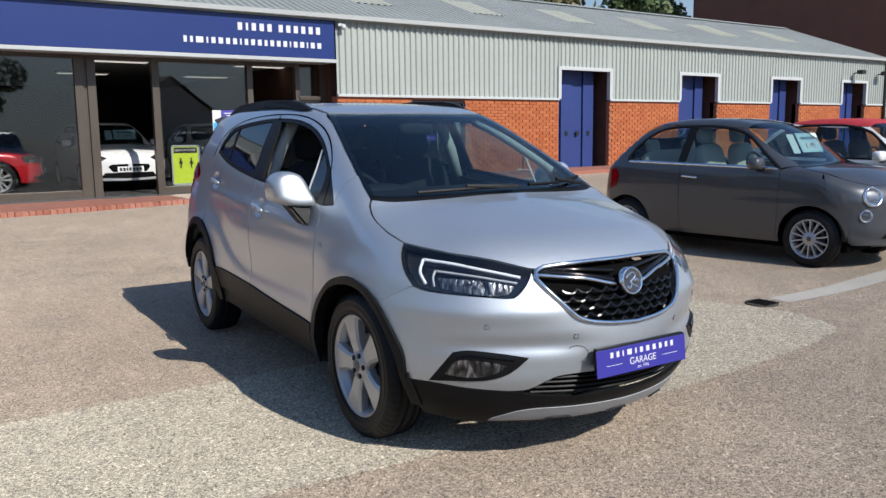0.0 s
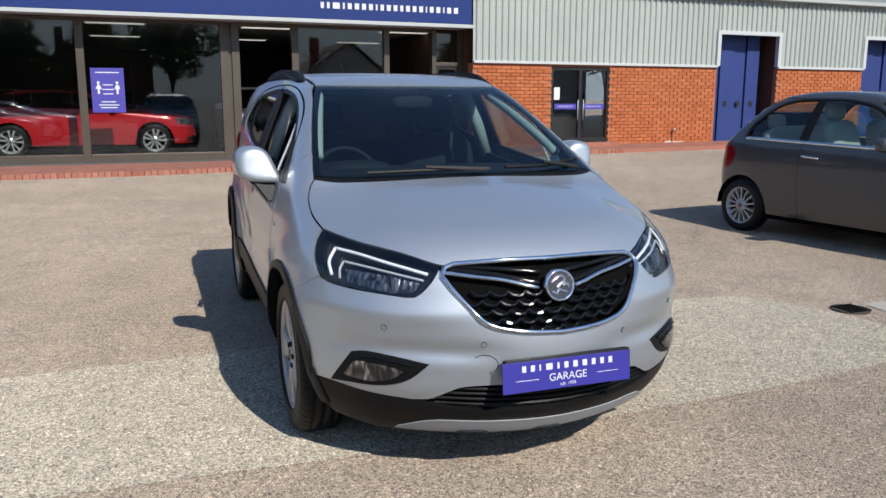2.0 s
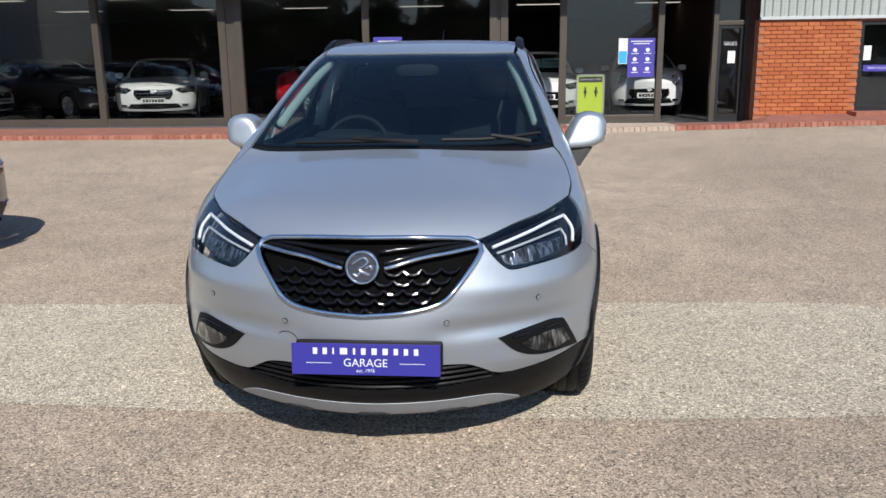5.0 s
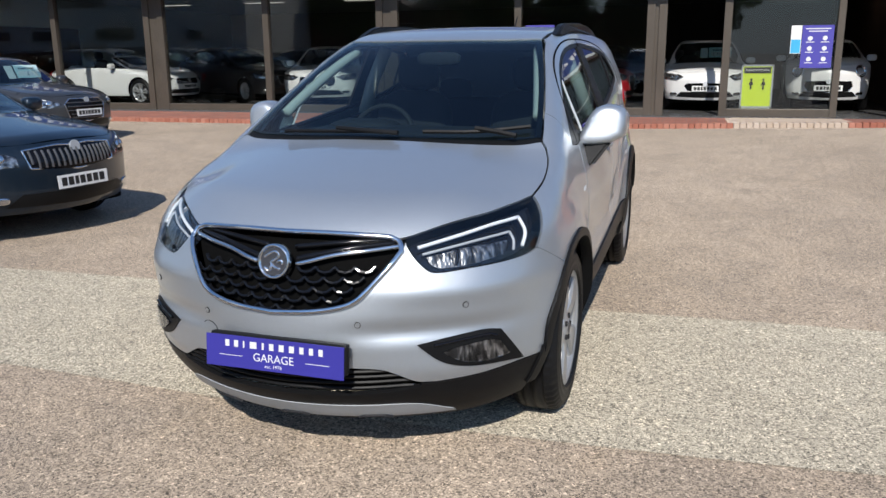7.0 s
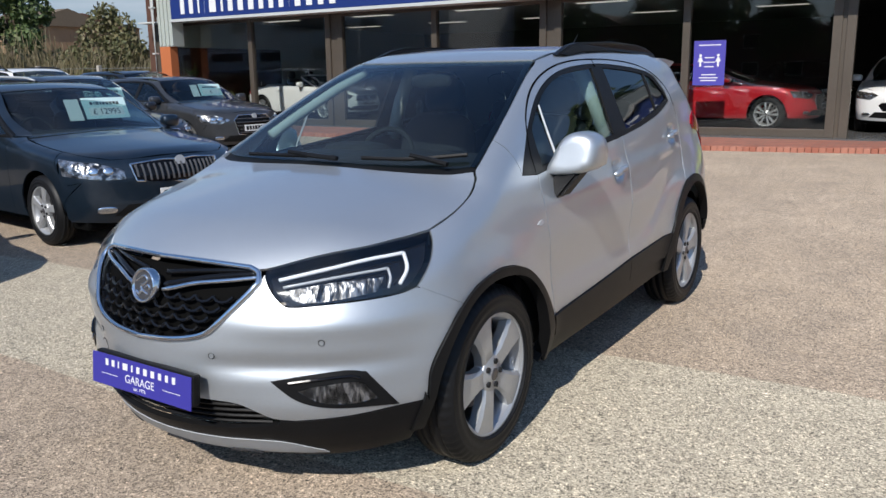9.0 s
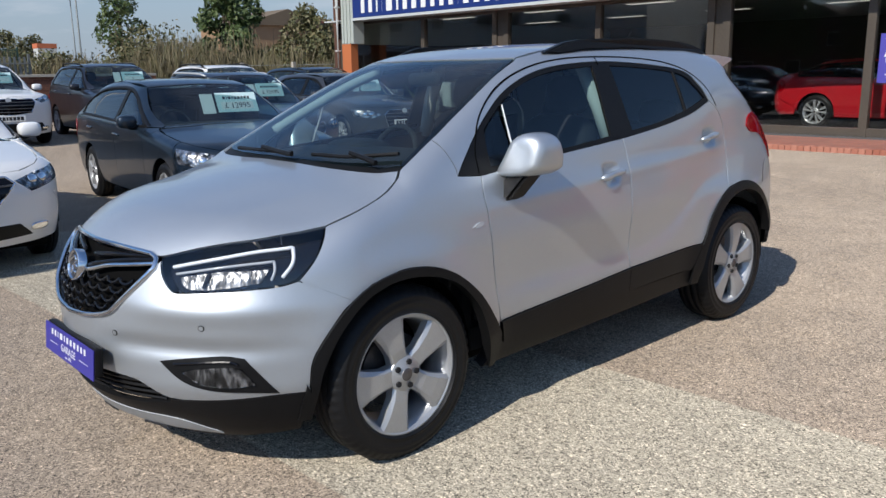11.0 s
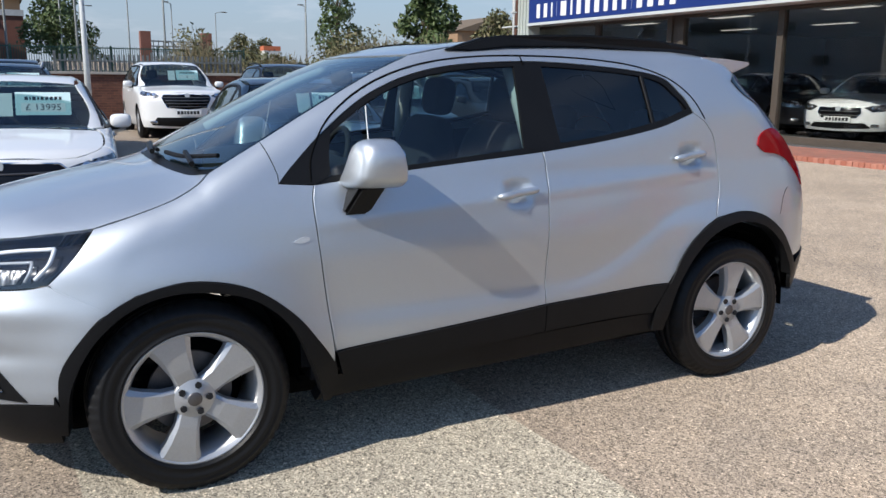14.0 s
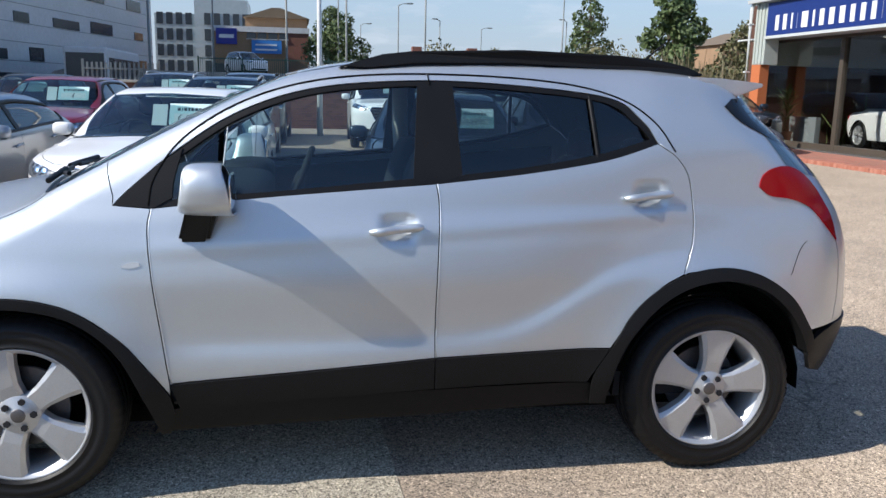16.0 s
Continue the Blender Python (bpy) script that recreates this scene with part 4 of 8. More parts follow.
        bowl = outline(st, [f(0.505, 0.782), f(0.535, 0.766), f(0.62, 0.768), s(-0.535, 0.785)], [s(-0.535, 0.785), s(-0.50, 0.838)], [s(-0.50, 0.838), f(0.61, 0.832), f(0.54, 0.818), f(0.49, 0.806)], [f(0.49, 0.806), f(0.505, 0.782)])
        put(cut(S, "front", bowl, 0.012, -0.038, 0, 0.0), "reflector", FLUTED, hl, "fluted bright reflector", sd)
        q = [on(a, 0.030) * (sd, 1, 1) for a in (f(0.585, 0.770), f(0.580, 0.826))]
        part("reflector_divider", tube_bm([tuple(a) for a in q], 0.007, 6), GLOSS_BLACK, hl)

    # lower bumper, fog lamps, skid plate
    low_top = b_bot2[::-1]
    put(cut(S, "front", outline(st, *both([f(0, 0.432), f(0.2, 0.430), f(0.345, 0.422), f(0.40, 0.402), f(0.46, 0.368)], [f(0.46, 0.368), f(0.47, 0.345)], [f(0.47, 0.345), f(0.3, 0.322), f(0, 0.315)])), 0.02, -0.035, 0, 0), "lower_grille_backing", SEAM, car)
    for z in (0.345, 0.368, 0.391, 0.412):
        q = np.array(spline([f(x, z - 0.006 + 0.03 * x * x) for x in (-0.45, -0.25, 0, 0.25, 0.45)], 0.03))
        part("lower_grille_slat", tube_bm([tuple(a - b * 0.012) for a, b in zip(q, S.normal(q))], 0.006, 6), BLACK_TRIM, car)
    val = outline(st, *both([f(0, 0.317), f(0.3, 0.324), f(0.47, 0.347)], [f(0.47, 0.347), f(0.48, 0.360)], [f(0.52, 0.360), f(0.66, 0.372), f(0.765, 0.385), s(-0.415, 0.388)], [s(-0.415, 0.388), s(-0.415, 0.225)], [s(-0.415, 0.225), s(-0.55, 0.200), f(0.5, 0.190), f(0, 0.185)]))
    put(cut(S, "front", val, 0.02, 0.003, 0.001, 0.02), "bumper_valance", BLACK_TRIM, car, "black plastic bumper valance")
    skid = outline(st, *both([f(0, 0.268), f(0.25, 0.270), f(0.44, 0.268), f(0.545, 0.222)], [f(0.545, 0.222), f(0.55, 0.208)], [f(0.55, 0.208), f(0.45, 0.205), f(0.2, 0.200), f(0, 0.199)]))
    put(cut(S, "front", skid, 0.016, 0.006, 0, 0.02, 0.012), "skid_plate", SATIN, car, "satin silver skid plate")
    for x in (-0.34, -0.05, 0.24):
        q = [f(x, 0.214), f(x + 0.02, 0.226), f(x + 0.09, 0.226), f(x + 0.11, 0.214)]
        part("skid_notch", tube_bm([tuple(a + S.normal(a[None])[0] * 0.016) for a in q], 0.006, 6), DARK, car)
    pod = outline(st, [f(0.469, 0.505), f(0.56, 0.522), f(0.66, 0.534), s(-0.60, 0.525)], [s(-0.60, 0.525), s(-0.565, 0.47), s(-0.51, 0.395)], [s(-0.51, 0.395), f(0.72, 0.402), f(0.62, 0.412), f(0.54, 0.440), f(0.469, 0.505)])
    fog = outline(st, [f(0.545, 0.474), f(0.60, 0.490), f(0.68, 0.497), s(-0.61, 0.488)], [s(-0.61, 0.488), s(-0.575, 0.432)], [s(-0.575, 0.432), f(0.67, 0.424), f(0.60, 0.436), f(0.545, 0.474)])
    pods = pair(cut(S, "front", pod, 0.015, 0.004, 0, 0.03), "fog_lamp_surround", BLACK_TRIM, car, "black fog lamp surround")
    for pd, sd in zip(pods, (1, -1)):
        fl = put(cut(S, "front", fog, 0.012, 0.009, 0, 0.01), "fog_lamp", FOG_BOWL, pd, "clear fog lamp", sd)
        put(cut(S, "front", fog, 0.012, 0.013, 0, 0.004), "lens", LENS, fl, "", sd)
        q = np.array(spline([f(0.52, 0.500), f(0.60, 0.510), f(0.68, 0.515), s(-0.62, 0.507)], 0.02))
        part("fog_trim", tube_bm([tuple((a + b * 0.008) * (sd, 1, 1)) for a, b in zip(q, S.normal(q))], 0.005, 6), GLOSS_BLACK, pd)
    # crease line above the fog pods, parking sensors, tow eye cover
    for x, z in ((0.29, 0.585), (0.615, 0.635)):
        for sd in (1, -1):
            p = f(x, z)
            n = S.normal(p[None])[0]
            m = Matrix.Translation(p * (sd, 1, 1)) @ Vector(n * (sd, 1, 1)).to_track_quat("Z", "Y").to_matrix().to_4x4()
            o = part("parking_sensor", cyl_bm(0.0095, 0.006, 20, 0.0085), SILVER, car)
            o.matrix_local = m
            v, fc = lathe([(0.0095, 0.0022), (0.0110, 0.0022), (0.0110, 0.0)], 20, "z")
            mesh_ob("sensor_seam", v, fc, SEAM, o)
    tow = [(-0.285 + 0.045 * math.cos(a), 0.510 + 0.035 * math.sin(a)) for a in np.linspace(-1.2, 2.4, 14)]
    q = np.array([f(a, b) for a, b in tow])
    part("tow_cover_seam", tube_bm([tuple(a) for a in q], 0.0015, 5), SEAM, car)

    # show plate
    plate = new("number_plate_holder")
    plate.parent = car
    plate.matrix_local = pose(0.012, float(f(0, 0.47)[1]) - 0.030, 0.474, 84, 0, 0)
    part("plinth", box_bm(-0.25, 0.27, -0.045, 0.065, -0.035, -0.003, 0.012), BLACK_TRIM, plate)
    face = part("show_plate", box_bm(-0.262, 0.262, -0.056, 0.056, -0.003, 0.001, 0.0012), PLATE_BLUE, plate, "blue dealer show plate with white bars for lettering")
    bars_text(face, pose(-0.148, 0.029, 0.001), 0.075, 0.023, WHITE_INK, [0.42, 0.42, 0.16], 0.5)
    bars_text(face, pose(0.048, 0.029, 0.001), 0.275, 0.023, WHITE_INK, [0.7, 0.22, 0.45, 0.5, 0.5, 0.42, 0.40, 0.42], 0.55)
    text_ob("GARAGE", 0.040, pose(0, -0.013, 0.0012), WHITE_INK, face, 0.0004)
    for x in (-0.165, 0.165):
        part("rule", box_bm(x - 0.045, x + 0.045, -0.0145, -0.0125, 0, 0.0012), WHITE_INK, face)
    text_ob("est. 1976", 0.018, pose(0, -0.040, 0.0012), WHITE_INK, face, 0.0004)

    # door handles, mirrors, repeaters
    for y0, z0, dr in ((1.305, 0.990, doors_f), (2.262, 1.106, doors_r)):
        for d, sd in zip(dr, (1, -1)):
            q = spline([s(y0 - 0.098, z0 - 0.010), s(y0 - 0.05, z0 - 0.005), s(y0, z0), s(y0 + 0.05, z0 + 0.005), s(y0 + 0.098, z0 + 0.009)], 0.014)
            ds = np.linspace(0, 1, len(q))
            h = tube_bm([tuple((a + np.array((0.014 + 0.020 * math.sin(math.pi * k), 0, 0))) * (sd, 1, 1)) for a, k in zip(q, ds)], [float(0.0155 * min(1, 0.45 + 5 * min(k, 1 - k))) for k in ds], 12)
            part("door_handle", h, SILVER, d, "body-coloured door handle", True)
    for sd in (1, -1):
        mi = new("door_mirror")
        mi.parent = car
        mi["label"] = "silver door mirror on a black stalk"
        rim_pts = [(0.985, 1.085), (0.995, 1.14), (0.988, 1.190), (0.955, 1.220), (0.890, 1.228), (0.832, 1.198), (0.788, 1.110), (0.768, 1.052), (0.830, 1.042), (0.925, 1.054)]
        loop = np.array(spline([np.array((x, 0, z)) for x, z in rim_pts + rim_pts[:1]], 0.018))[:-1]
        mid = np.array((0.890, 0, 1.130))
        sh = bmesh.new()
        rings = []
        for y, k in ((0.556, 0.50), (0.558, 0.68), (0.564, 0.81), (0.577, 0.905), (0.600, 0.965), (0.635, 0.99), (0.68, 1.0), (0.742, 0.99), (0.750, 0.96), (0.748, 0.90)):
            row = []
            for q in loop:
                p = mid + (q - mid) * k
                up = p[2] - 1.05
                row.append(sh.verts.new((p[0], y + (0.10 * (p[0] - 0.890) + 0.34 * up) * min(1, (0.75 - y) / 0.18) - 1.1 * up * up, p[2])))
            rings.append(row)
        for ra, rb in zip(rings, rings[1:]):
            for i in range(len(loop)):
                j = (i + 1) % len(loop)
                sh.faces.new((ra[i], ra[j], rb[j], rb[i]))
        sh.faces.new(rings[0])
        bmesh.ops.scale(sh, vec=(sd, 1, 1), verts=sh.verts)
        part("mirror_shell", sh, SILVER, mi, "", True)
        gl = rounded(0.078, 0.006, 0.060, 0.5, 0.5, 24, pose(0.892, 0.744, 1.134, 0, 0, 0))
        bmesh.ops.scale(gl, vec=(sd, 1, 1), verts=gl.verts)
        part("mirror_glass", gl, CHROME, mi, "", True)
        foot = extrude_poly([(0.800, 0.955), (0.850, 0.948), (0.930, 1.062), (0.930, 1.088), (0.82, 1.09), (0.79, 1.02)], "y", 0.570, 0.675, 0.014)
        for v in foot.verts:
            v.co.y += (v.co.z - 1.0) * 0.35
        bmesh.ops.scale(foot, vec=(sd, 1, 1), verts=foot.verts)
        part("mirror_foot", foot, BLACK_TRIM, mi, "black mirror foot")
        rp = outline(0.008, [s(0.362, 0.866), s(0.395, 0.881), s(0.424, 0.880)], [s(0.424, 0.880), s(0.427, 0.868)], [s(0.427, 0.868), s(0.395, 0.860), s(0.362, 0.866)])
        put(cut(S, "side", rp, 0.008, 0.003, 0, 0.006, 0.004), "side_repeater", CLEAR, car, "clear side repeater", sd)

    # roof rails
    for sd in (1, -1):
        prof = [(1.10, 1.555), (1.17, 1.578), (1.27, 1.608), (1.38, 1.622), (1.8, 1.638), (2.2, 1.628), (2.38, 1.612), (2.48, 1.590), (2.55, 1.560),
                (2.40, 1.545), (2.2, 1.565), (1.8, 1.580), (1.4, 1.572), (1.22, 1.550)]
        bm = extrude_poly(prof, "x", 0.520, 0.562, 0.008)
        for v in bm.verts:
            v.co.x += 0.022 * math.sin(min(1, max(0, (v.co.y - 1.1) / 1.4)) * math.pi) - (v.co.z - 1.6) * 0.25
        bmesh.ops.scale(bm, vec=(sd, 1, 1), verts=bm.verts)
        part("roof_rail", bm, BLACK_TRIM, car, "black roof rail")
    an = tube_bm([(0, 2.45, 1.565), (0, 2.47, 1.59), (0, 2.62, 1.72)], [0.012, 0.008, 0.0025], 8)
    part("aerial", an, BLACK_TRIM, car, "short black roof aerial")

    # wipers: a blade and a shorter arm each
    for blade, arm in (([(-0.47, 0.070), (-0.20, 0.042), (0.06, 0.040)], [(0.10, 0.012), (-0.02, 0.020), (-0.20, 0.046)]),
                       ([(0.20, 0.052), (0.42, 0.085), (0.64, 0.165)], [(0.60, 0.080), (0.52, 0.085), (0.42, 0.090)])):
        wp = new("wiper")
        wp.parent = car
        wp["label"] = "black windscreen wiper"
        for nm, pts, rad, up in (("blade", blade, 0.009, 0.016), ("arm", arm, 0.011, 0.028)):
            q = spline([t(a, b) + np.array((0, -0.006, up)) for a, b in pts], 0.04)
            part(nm, tube_bm([tuple(a) for a in q], rad, 6), BLACK_TRIM, wp)

    # wheels, arches, underside
    sty = (5, 0.041, 0.074, 0)
    for y in (0.0, 2.555):
        for sd in (1, -1):
            wheel(car, (sd * (0.724 if y else 0.760), y, 0.345), sd, 0.345, 0.236, 0.205, sty, 224, 11 if y else 38)
            v, fc = [], []
            for i in range(15):
                a = math.pi * (i / 14) * 1.04 - 0.02 * math.pi
                for x in (0.79, 0.50):
                    v.append((sd * x, y + 0.392 * math.cos(a), 0.345 + 0.392 * math.sin(a)))
            for i in range(14):
                fc.append((2 * i, 2 * i + 1, 2 * i + 3, 2 * i + 2))
            mesh_ob("wheel_arch_liner", v, fc, SEAM, car)
    part("underbody", box_bm(-0.66, 0.66, -0.40, 3.0, 0.22, 0.30, 0.03), SEAM, car)
    part("cabin_tub", box_bm(-0.74, 0.74, 0.45, 2.9, 0.30, 0.40), DARK, car)
    part("bulkhead", box_bm(-0.72, 0.72, 0.42, 0.47, 0.35, 1.02), DARK, car)
    for sd in (1, -1):
        part("door_card", extrude_poly([(0.5, 0.42), (2.3, 0.42), (2.3, 1.19), (1.5, 1.12), (0.5, 1.04)], "x", sd * 0.69, sd * 0.715), DARK, car)
    dash = rounded(0.70, 0.26, 0.13, 0.35, 0.4, 28, pose(0, 0.56, 0.98))
    part("dashboard", dash, DARK, car, "", True)
    part("parcel_shelf", box_bm(-0.6, 0.6, 2.45, 2.9, 1.04, 1.07), DARK, car)
    part("instrument_hood", rounded(0.19, 0.12, 0.07, 0.6, 0.6, 16, pose(-0.36, 0.70, 1.07)), DARK, car, "", True)
    steering(car, -0.36, 0.93, 1.02)
    seats(car, S, (-0.36, 0.36), 1.12, 0.60, CLOTH, 1.98)
    part("rear_view_mirror", rounded(0.12, 0.02, 0.035, 0.6, 0.6, 16, pose(0, 0.86, 1.44)), DARK, car, "", True)
    part("headlining", cut_mesh(S, 0.030), LINING, car)
    for sd in (1, -1):
        q = spline([np.array(p) - S.normal(np.array(p)[None])[0] * 0.055 - np.array((0.012, 0, 0)) for p in (t(0.662, 0.34), t(0.630, 0.50), t(0.570, 0.76), t(0.520, 0.955))], 0.05)
        part("pillar_lining", tube_bm([tuple(a * (sd, 1, 1)) for a in q], 0.026, 8), LINING, car, "", True)
        q = [(sd * 0.70, 1.47, 1.10), (sd * 0.63, 1.45, 1.3), (sd * 0.53, 1.44, 1.5)]
        part("pillar_lining", tube_bm(q, 0.04, 8), LINING, car, "", True)
    return car


def cut_mesh(S, depth):
    """The headlining: the roof's form, a little lower."""
    bm = bmesh.new()
    us, vs = np.linspace(-0.50, 0.50, 13), np.linspace(1.02, 2.5, 17)
    g = np.array([[u, v] for v in vs for u in us])
    p = S.place("top", g) - np.array((0, 0, depth))
    vv = [bm.verts.new(tuple(q)) for q in p]
    for i in range(len(vs) - 1):
        for j in range(len(us) - 1):
            k = i * 13 + j
            bm.faces.new((vv[k], vv[k + 1], vv[k + 14], vv[k + 13]))
    return bm


main_car()


# ---- ground ----
def rise(x, y):
    """The yard climbs gently towards the building and away to the far side."""
    t = np.clip((y - 6.0) / 9.0, 0, 1)
    t = t * t * (3 - 2 * t)
    up = 0.13 + 0.17 * np.clip((x - 2.0) / 8.0, 0, 1) + 0.12 * np.clip((x - 10.0) / 12.0, 0, 1)
    u = np.clip((-x - 3.0) / 12.0, 0, 1)
    return np.maximum(t * up, 0.18 * u * u * (3 - 2 * u))


def asphalt(name, a, b, c, patchy, warm):
    """Worn asphalt: stones of several sizes in a dark binder, patches and stains."""
    k = Mat(name, a, 0.82, Diffuse_Roughness=1.0).geo()

    def cells(scale):
        sp = k.n.new("ShaderNodeSeparateColor")
        k.l.new(k.voronoi(scale), sp.inputs[0])
        return sp.outputs[0]
    big = k.noise(0.35, 5, 0.6)
    mid = k.noise(2.2, 5, 0.6)
    base = k.ramp(big, (0.35, a), (0.65, b))
    base = k.mix(k.ramp(mid, (0.42, 0.0), (0.75, patchy)), base, c)
    base = k.mix(k.ramp(k.noise(5.5, 4), (0.55, 0.0), (0.75, 0.35)), base, warm)
    small, large, fine = cells(190.0), cells(95.0), k.noise(420.0, 2)
    base = k.mix(1.0, base, k.ramp(small, (0.0, 0.18), (0.14, 0.45), (0.30, 0.95), (0.75, 1.15), (0.92, 1.5), (1.0, 2.1)), "MULTIPLY")
    base = k.mix(0.85, base, k.ramp(large, (0.0, 0.30), (0.10, 0.75), (0.4, 1.0), (0.93, 1.12), (1.0, 1.8)), "MULTIPLY")
    chips = cells(85.0)
    base = k.mix(0.5, base, k.ramp(chips, (0.0, 0.25), (0.05, 0.55), (0.09, 1.0), (0.93, 1.0), (0.96, 1.35), (1.0, 1.7)), "MULTIPLY")
    base = k.mix(0.6, base, k.ramp(fine, (0.3, 0.6), (0.7, 1.4)), "MULTIPLY")
    # fine cracks here and there
    wob = k.node("ShaderNodeTexNoise", Scale=3.0, Detail=4)
    k.l.new(k.co, wob.inputs["Vector"])
    vm = k.n.new("ShaderNodeVectorMath")
    vm.operation = "MULTIPLY_ADD"
    vm.inputs[1].default_value = (0.35, 0.35, 0.35)
    k.l.new(wob.outputs["Color"], vm.inputs[0])
    k.l.new(k.co, vm.inputs[2])
    cr = k.node("ShaderNodeTexVoronoi", Scale=0.42)
    cr.feature = "DISTANCE_TO_EDGE"
    k.l.new(vm.outputs[0], cr.inputs["Vector"])
    line = k.ramp(cr.outputs["Distance"], (0.0, 1.0), (0.004, 0.0))
    base = k.mix(k.mix(1.0, line, k.ramp(k.noise(0.5, 2), (0.5, 0.0), (0.62, 0.7)), "MULTIPLY"), base, (0.06, 0.05, 0.04))
    k.color(base)
    k.bump(k.mix(0.5, small, fine), 0.6, 0.005)
    return k.m


ASPHALT = asphalt("asphalt", (0.290, 0.231, 0.173), (0.368, 0.296, 0.224), (0.205, 0.170, 0.136), 0.6, (0.36, 0.275, 0.19))
REINSTATED = asphalt("pale_asphalt", (0.365, 0.322, 0.248), (0.412, 0.366, 0.284), (0.305, 0.266, 0.206), 0.5, (0.425, 0.368, 0.275))


def sheet(name, xs, ys, mat, lift=0.0, label="", category=""):
    g = np.array([[x, y] for y in ys for x in xs])
    z = rise(g[:, 0], g[:, 1]) + lift
    n = len(xs)
    f = [(i * n + j, i * n + j + 1, (i + 1) * n + j + 1, (i + 1) * n + j) for i in range(len(ys) - 1) for j in range(n - 1)]
    return tagged(mesh_ob(name, np.c_[g, z], f, mat, None, "", True), label, category, "", "structure")


def spread(a, b, near, step):
    inner = np.arange(-near, near + 0.01, step)
    return np.r_[a, a / 4, -near * 2, inner, near * 2, b / 4, b]


sheet("ground", spread(-900, 900, 42, 1.5), np.r_[-900, -250, -90, np.arange(-40, 44, 1.5), 90, 250, 900], ASPHALT, 0, "weathered buff asphalt yard with exposed stone", "ground")


def slab(name, pts, mat, lift, label, depth=0.05):
    """A flush surface with an irregular outline, laid into the yard."""
    p = np.array(spline([np.array((*q, 0.0)) for q in pts + [pts[0]]], 0.15))[:-1, :2]
    bm = bmesh.new()
    z = rise(p[:, 0], p[:, 1])
    top = [bm.verts.new((x, y, h + lift)) for (x, y), h in zip(p, z)]
    bm.faces.new(top)
    return tagged(part(name, bm, mat), label, "pavement", "", "structure")


slab("pavement_strip", [(-2.4, 2.75), (-1.0, 2.80), (0.8, 2.83), (2.4, 2.74), (3.6, 2.74), (4.8, 2.80), (5.6, 2.95), (5.78, 3.3), (5.80, 3.6), (5.55, 4.25), (5.2, 4.45), (3.4, 4.43), (1.6, 4.38), (0.4, 4.36), (-0.5, 4.34), (-2.0, 4.25), (-2.5, 3.6)],
     REINSTATED, 0.004, "paler strip of patched asphalt across the yard")


# ---- the garage building ----
def brick_mat(name, a, b):
    k = Mat(name, a, 0.85).geo()
    n = k.noise(45.0, 4)
    rnd = k.island()
    base = k.ramp(rnd, (0.0, a), (0.5, tuple((x + y) / 2 for x, y in zip(a, b))), (1.0, b))
    k.color(k.mix(k.ramp(n, (0.35, 0.0), (0.75, 0.35)), base, tuple(c * 0.6 for c in a)))
    k.bump(n, 0.4, 0.004)
    return k.m


def brick_stuff_mat(name, a, b):
    k = Mat(name, a, 0.85).geo()
    n = k.noise(45.0, 4)
    rnd = k.n.new("ShaderNodeNewGeometry").outputs["Random Per Island"]
    base = k.ramp(rnd, (0.0, a), (0.5, tuple((x + y) / 2 for x, y in zip(a, b))), (1.0, b))
    k.color(k.mix(k.ramp(n, (0.35, 0.0), (0.75, 0.35)), base, tuple(c * 0.6 for c in a)))
    k.bump(n, 0.4, 0.004)
    return k.m


BRICK_A, BRICK_B = (0.43, 0.115, 0.036), (0.56, 0.175, 0.062)
BRICK = brick_mat("brick", BRICK_A, BRICK_B)
BRICK_REST = brick_stuff_mat("brick_rest", BRICK_A, BRICK_B)
PAVER = brick_mat("paver", (0.36, 0.12, 0.075), (0.50, 0.22, 0.15))
PAVER_PALE = brick_mat("pale_paver", (0.52, 0.40, 0.30), (0.62, 0.50, 0.40))
MORTAR = plain("mortar", (0.37, 0.15, 0.085), 0.95, 0, 0.2, 20, 0.3)
PAVING = plain("brick_paving", (0.34, 0.135, 0.09), 0.9, 0, 0.35, 14, 0.3)
CLAD = plain("pale_green_cladding", (0.42, 0.45, 0.41), 0.5, 0.1, 0.08, 6, 0.05)
ROOF = plain("roof_sheet", (0.30, 0.32, 0.30), 0.7, 0, 0.16, 4, 0.1)
ROOFLIGHT = plain("rooflight_sheet", (0.46, 0.46, 0.36), 0.5, 0, 0.12, 6)
WHITE_TRIM = plain("white_trim", (0.56, 0.575, 0.56), 0.45, 0, 0.06, 10)
SIGN_BLUE = plain("sign_blue", (0.014, 0.034, 0.165), 0.35, 0, 0.06, 3)
DOOR_BLUE = plain("door_blue", (0.026, 0.048, 0.185), 0.5, 0, 0.15, 8, 0.1)
BRONZE = plain("bronze_frame", (0.115, 0.095, 0.075), 0.4, 0.4, 0.2, 12)
DARK_FRAME = plain("dark_frame", (0.03, 0.03, 0.03), 0.4, 0.3, 0.2, 20)
# showroom floor, wall and ceiling: colours lowered to stand for the unlit interior
DIM_TILE = plain("dimmed_showroom_floor", (0.10, 0.10, 0.10), 0.25, 0, 0.08, 5)
DIM_WALL = plain("dimmed_showroom_wall", (0.10, 0.09, 0.085), 0.8, 0, 0.05, 5)
# brick of inner and recessed faces, with their shade in the colour
SHADED_BRICK = plain("shaded_inner_brick", (0.09, 0.04, 0.025), 0.85, 0, 0.3, 25, 0.2)
DIM_CEIL = plain("dimmed_ceiling_tile", (0.26, 0.26, 0.25), 0.9, 0, 0.06, 8)
CONCRETE = plain("concrete", (0.40, 0.37, 0.32), 0.9, 0, 0.2, 12, 0.3)
